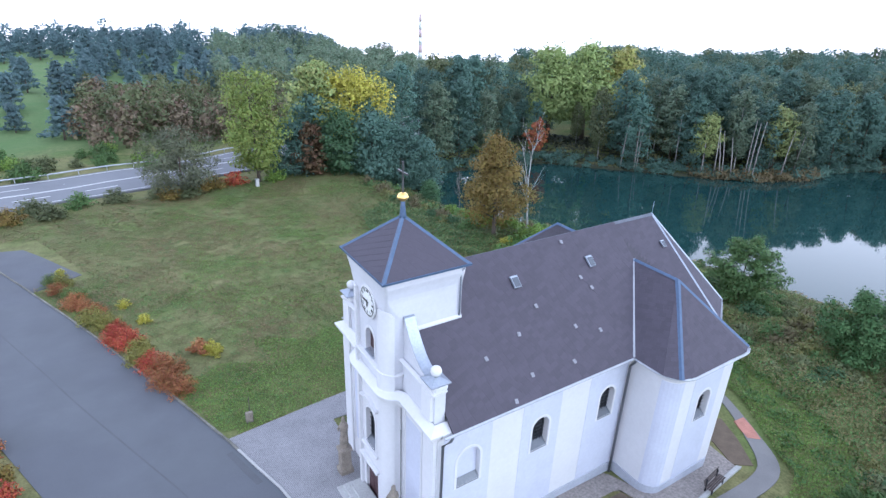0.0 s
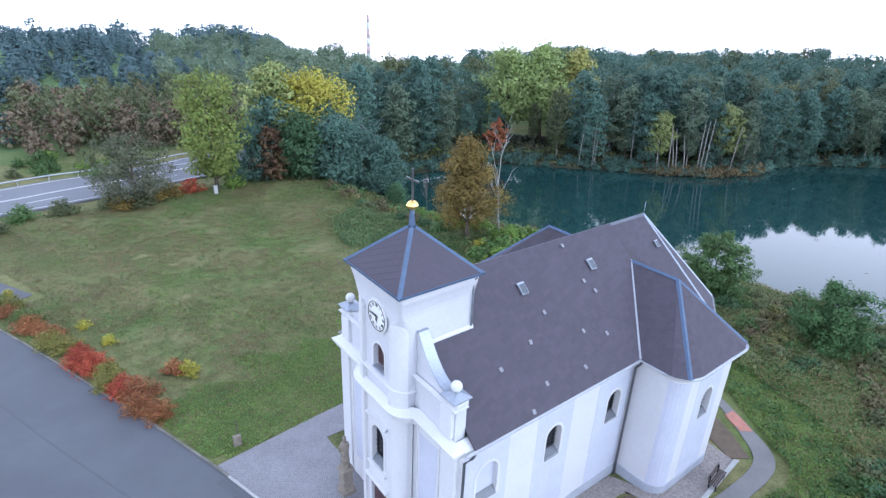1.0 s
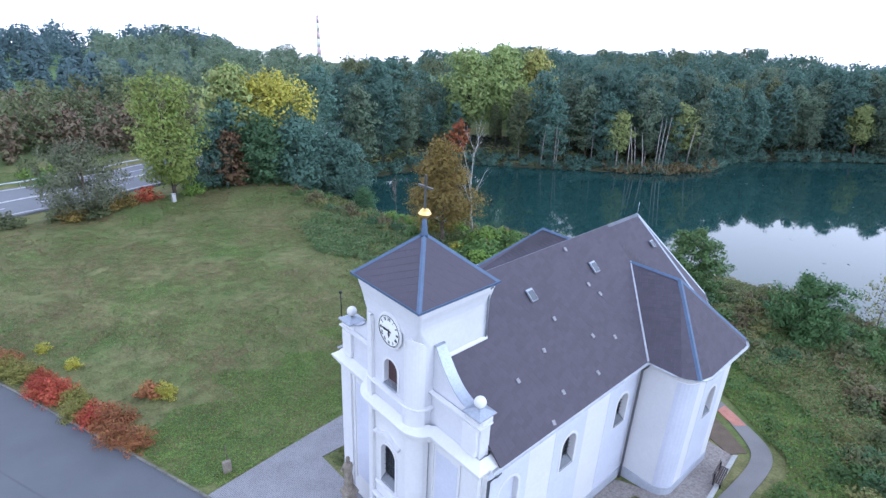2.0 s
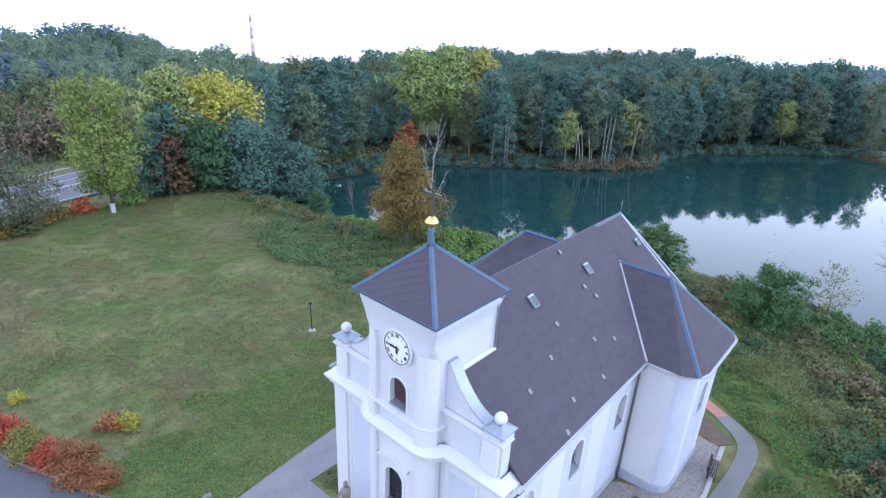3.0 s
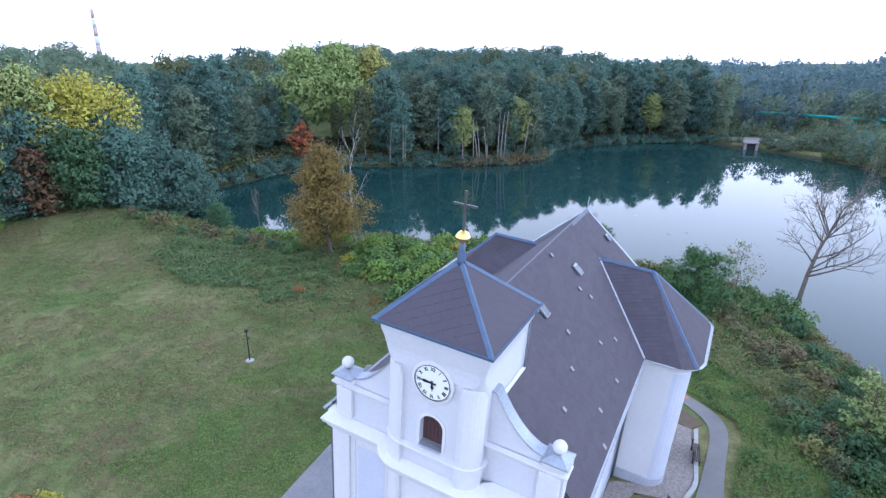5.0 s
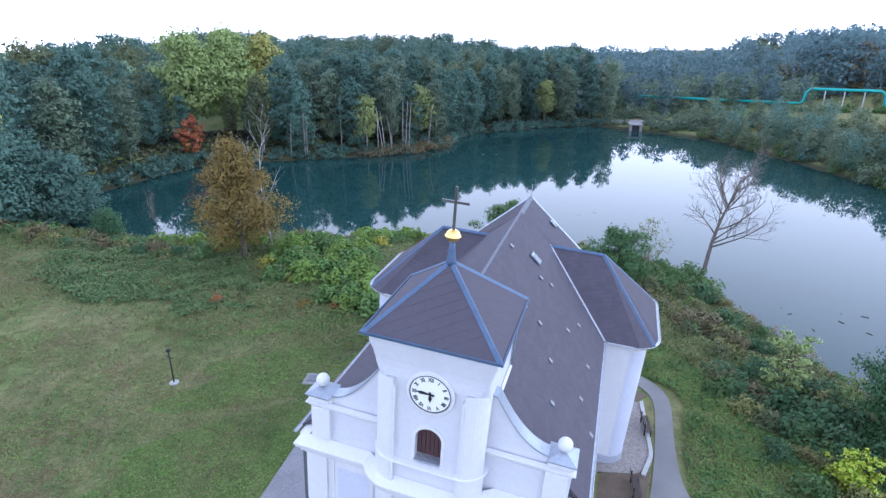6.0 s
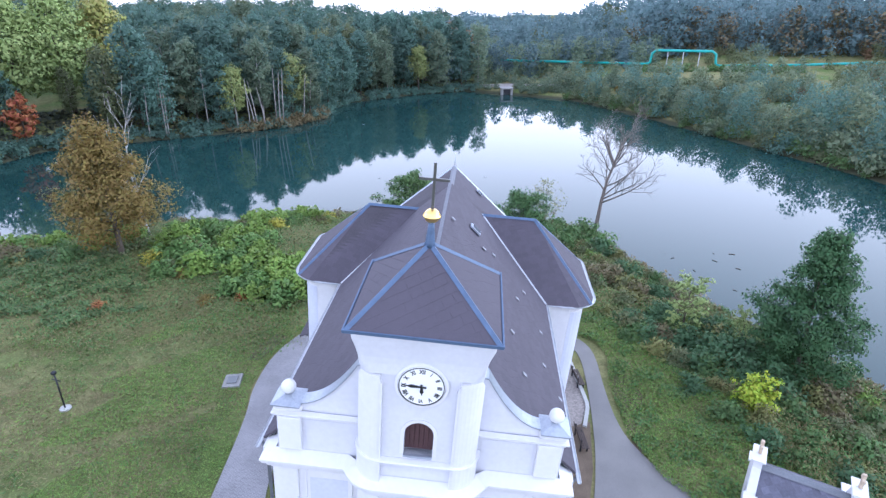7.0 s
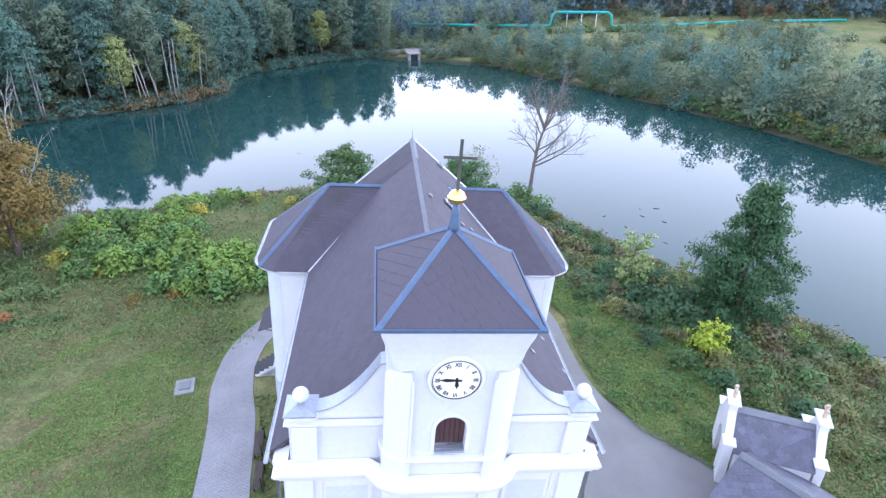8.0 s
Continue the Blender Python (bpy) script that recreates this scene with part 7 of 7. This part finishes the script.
# ---- small chapels by the lane ----
STONE_SAND = mat("pale_sandstone", (0.50, 0.41, 0.30), 0.9, vary=(0.75, 1.15), scale=3, fine=15, bump=0.3)
def chapel(x, y, z, turn, length, width, wall_h, rise, label, stepped):
    top = thing("chapel", label, "chapel", "small chapels", pose(x, y, z, 0, 0, turn))
    l, w = length / 2, width / 2
    e = l - 0.2 if stepped else l + 0.3
    rot = Matrix(((0, 1, 0, 0), (1, 0, 0, 0), (0, 0, 1, 0), (0, 0, 0, 1)))
    for s in (-1, 1):
        box("side_wall", (-l + 0.3, l - 0.3, s * w - 0.15, s * w + 0.15, -0.8, wall_h), WHITE, top, "", 0.01)
        gx = s * l
        out = [(-w - 0.15, -0.8), (w + 0.15, -0.8), (w + 0.15, wall_h + 0.35), (w - 0.45, wall_h + 0.35), (0.55, wall_h + rise + 0.15), (0.55, wall_h + rise + 0.55), (-0.55, wall_h + rise + 0.55),
               (-0.55, wall_h + rise + 0.15), (-w + 0.45, wall_h + 0.35), (-w - 0.15, wall_h + 0.35)]
        if not stepped:
            out = [(-w - 0.1, -0.8), (w + 0.1, -0.8), (w + 0.1, wall_h - 0.1), (0, wall_h + rise - 0.12), (-w - 0.1, wall_h - 0.1)]
        m = Matrix(((0, 1 if s < 0 else -1, 0, gx - 0.2 * (-s)), (1, 0, 0, 0), (0, 0, 1, 0), (0, 0, 0, 1)))
        panel("gable", out, [arch(0.0, -0.3, wall_h - 0.1, 1.25, 10)], 0.4, m, WHITE, top, "white stepped gable with an arched opening")
        for a, b, zz in () if not stepped else ((-w - 0.25, -w + 0.55, wall_h + 0.35), (w - 0.55, w + 0.25, wall_h + 0.35), (-0.65, 0.65, wall_h + rise + 0.55)):
            box("coping", (gx - 0.32, gx + 0.32, a, b, zz, zz + 0.1), WHITE, top, "", 0.02)
        if stepped:
            pole = box("stone_cross", (gx - 0.08, gx + 0.08, -0.09, 0.09, wall_h + rise + 0.65, wall_h + rise + 1.45), STONE_SAND, top, "pale stone cross", 0.02)
            box("arm", (gx - 0.07, gx + 0.07, -0.3, 0.3, wall_h + rise + 1.08, wall_h + rise + 1.25), STONE_SAND, pole, "", 0.02)
        # slated slope
        c = [(-e, s * (w + 0.25), wall_h), (e, s * (w + 0.25), wall_h), (e, 0, wall_h + rise), (-e, 0, wall_h + rise)]
        if s > 0:
            c = [c[1], c[0], c[3], c[2]]
        nrm = (Vector(c[1]) - Vector(c[0])).cross(Vector(c[2]) - Vector(c[0])).normalized()
        v = [Vector(p) - nrm * 0.004 for p in c] + [Vector(p) - nrm * 0.08 for p in c]
        deck = piece("roof_deck", v, [(0, 1, 2, 3), (7, 6, 5, 4), (0, 4, 5, 1), (1, 5, 6, 2), (2, 6, 7, 3), (3, 7, 4, 0)], SLATE_DECK, top, "slated roof slope")
        for sv1, sf1 in slates(c, 0.36, 0.32, rng, 38):
            piece("slate", sv1, sf1, SLATE_BLUE, deck)
    strip("ridge_cap", (-e, 0, wall_h + rise), (e, 0, wall_h + rise), 0.5, SILL, 0.05, "grey ridge sheet", top, drop=0.14)
    return top


SLATE_BLUE = mat("blue_grey_slate", (0.10, 0.10, 0.135), 0.6, vary=(0.8, 1.2), scale=1, fine=8, bump=0.15, per_object=0.22, per_island=0.05)
chapel(6.3, -18.8, -0.3, 62, 4.1, 3.5, 2.5, 1.35, "small white gabled chapel with slate roof and stone crosses", True)
chapel(2.1, -17.6, -0.3, 30, 5.4, 4.4, 1.9, 1.35, "low white slate-roofed annexe of the chapel", False)

# ---- far things ----
STONE_PALE = mat("stained_concrete", (0.26, 0.255, 0.25), 0.9, vary=(0.7, 1.15), scale=0.8, fine=6, bump=0.2)
spill = thing("spillway", "pale concrete spillway tower at the lake's end", "spillway", m=pose(193, -10.5, WATER_Z, 0, 0, 5))
for s in (-1.7, 1.7):
    box("pier", (-1.5, 1.5, s - 0.4, s + 0.4, -1, 2.0), STONE_PALE, spill, "", 0.05)
box("deck", (-1.8, 5.0, -2.3, 2.3, 2.0, 2.4), STONE_PALE, spill, "", 0.05)
box("sluice", (-0.2, 0.2, -1.4, 1.4, -1, 2.2), DARK_METAL, spill, "dark sluice gate", 0.02)
surface("dam_path", [(200, -30), (203, -8), (205, 10), (215, 40)], [(204, -30), (207, -8), (209, 9), (220, 38)], mat("pale_gravel_track", (0.27, 0.25, 0.24), 0.95), "pale gravel track along the dam", "path", 0.08, 20, 2)
pz = 4.2
heat = thing("heating_pipe", "turquoise overground heating pipe with a raised arch", "pipe", m=pose(0, 0, 0))
arch_l, arch_r = Vector((213, -66, pz)), Vector((206, -87, pz))
run = (arch_r - arch_l).normalized()
for off in (0.0,):
    pts = [arch_l - run * 60 + Vector((0, 0, 2.4)), arch_l - run * 2 + Vector((0, 0, 2.4)), arch_l - run * 0.4 + Vector((0, 0, 3.0)), arch_l + Vector((0, 0, 6.3)), arch_l + run * 1.3 + Vector((0, 0, 7.4)),
           arch_r - run * 1.3 + Vector((0, 0, 7.4)), arch_r + Vector((0, 0, 6.3)), arch_r + run * 0.4 + Vector((0, 0, 3.0)), arch_r + run * 2 + Vector((0, 0, 2.4)), Vector((203, -116, 7.2)), Vector((205, -141, 7.8)), Vector((196, -176, 8.4))]
    pipe("pipe", pts, 0.48, PIPE, heat, "", 10)
for i in range(3):
    p = arch_l.lerp(arch_r, 0.25 * (i + 1))
    box("trestle", (p.x - 0.15, p.x + 0.15, p.y - 0.15, p.y + 0.15, -2, pz + 7.0), GALV, heat, "grey steel trestle", 0.01)
for i in range(10):
    p = Vector((205.4, -89, 6.6)).lerp(Vector((203, -116, 7.2)), i / 3) if i < 3 else Vector((203, -116, 7.2)).lerp(Vector((205, -141, 7.8)), (i - 3) / 3) if i < 6 else Vector((205, -141, 7.8)).lerp(Vector((196, -176, 8.4)), (i - 6) / 4)
    box("support", (p.x - 0.3, p.x + 0.3, p.y - 0.3, p.y + 0.3, -2, p.z - 0.3), CONCRETE, heat, "", 0.02)
# haze before the chimney is put into the pale band colours
stack = thing("chimney", "tall red and white banded chimney on the skyline", "chimney", m=pose(450 - 11, 780 - 24, 0))
for i in range(6):
    z0 = 88 - 11 * (i + 1)
    lathe("band", [(2.0 + 0.25 * (i + 1), z0), (2.0 + 0.25 * i, z0 + 11)], mat("hazy_red_band", (0.46, 0.36, 0.38), 0.9) if i % 2 == 0 else mat("hazy_white_band", (0.6, 0.6, 0.62), 0.9), stack, "", 12)
lathe("shaft", [(4.6, 0), (3.5, 22)], CONCRETE, stack, "", 12)
# driftwood and floating leaves on the lake
for i in range(22):
    x, y = (rs.uniform(30, 50), rs.uniform(-34, -22)) if i < 12 else (rs.uniform(70, 150), rs.uniform(-10, 40))
    if shore(x, y) > -1:
        continue
    ob = box("driftwood", (-0.5, 0.5, -0.06, 0.06, -0.05, 0.05), BARK if i < 12 else CONCRETE, None, "", 0.02)
    ob.matrix_basis = pose(x, y, WATER_Z + 0.03, 0, 0, i * 37) @ Matrix.Scale(rs.uniform(0.3, 0.8), 4)
    tagged(ob, "small piece of driftwood floating on the lake", "driftwood", "floating driftwood")
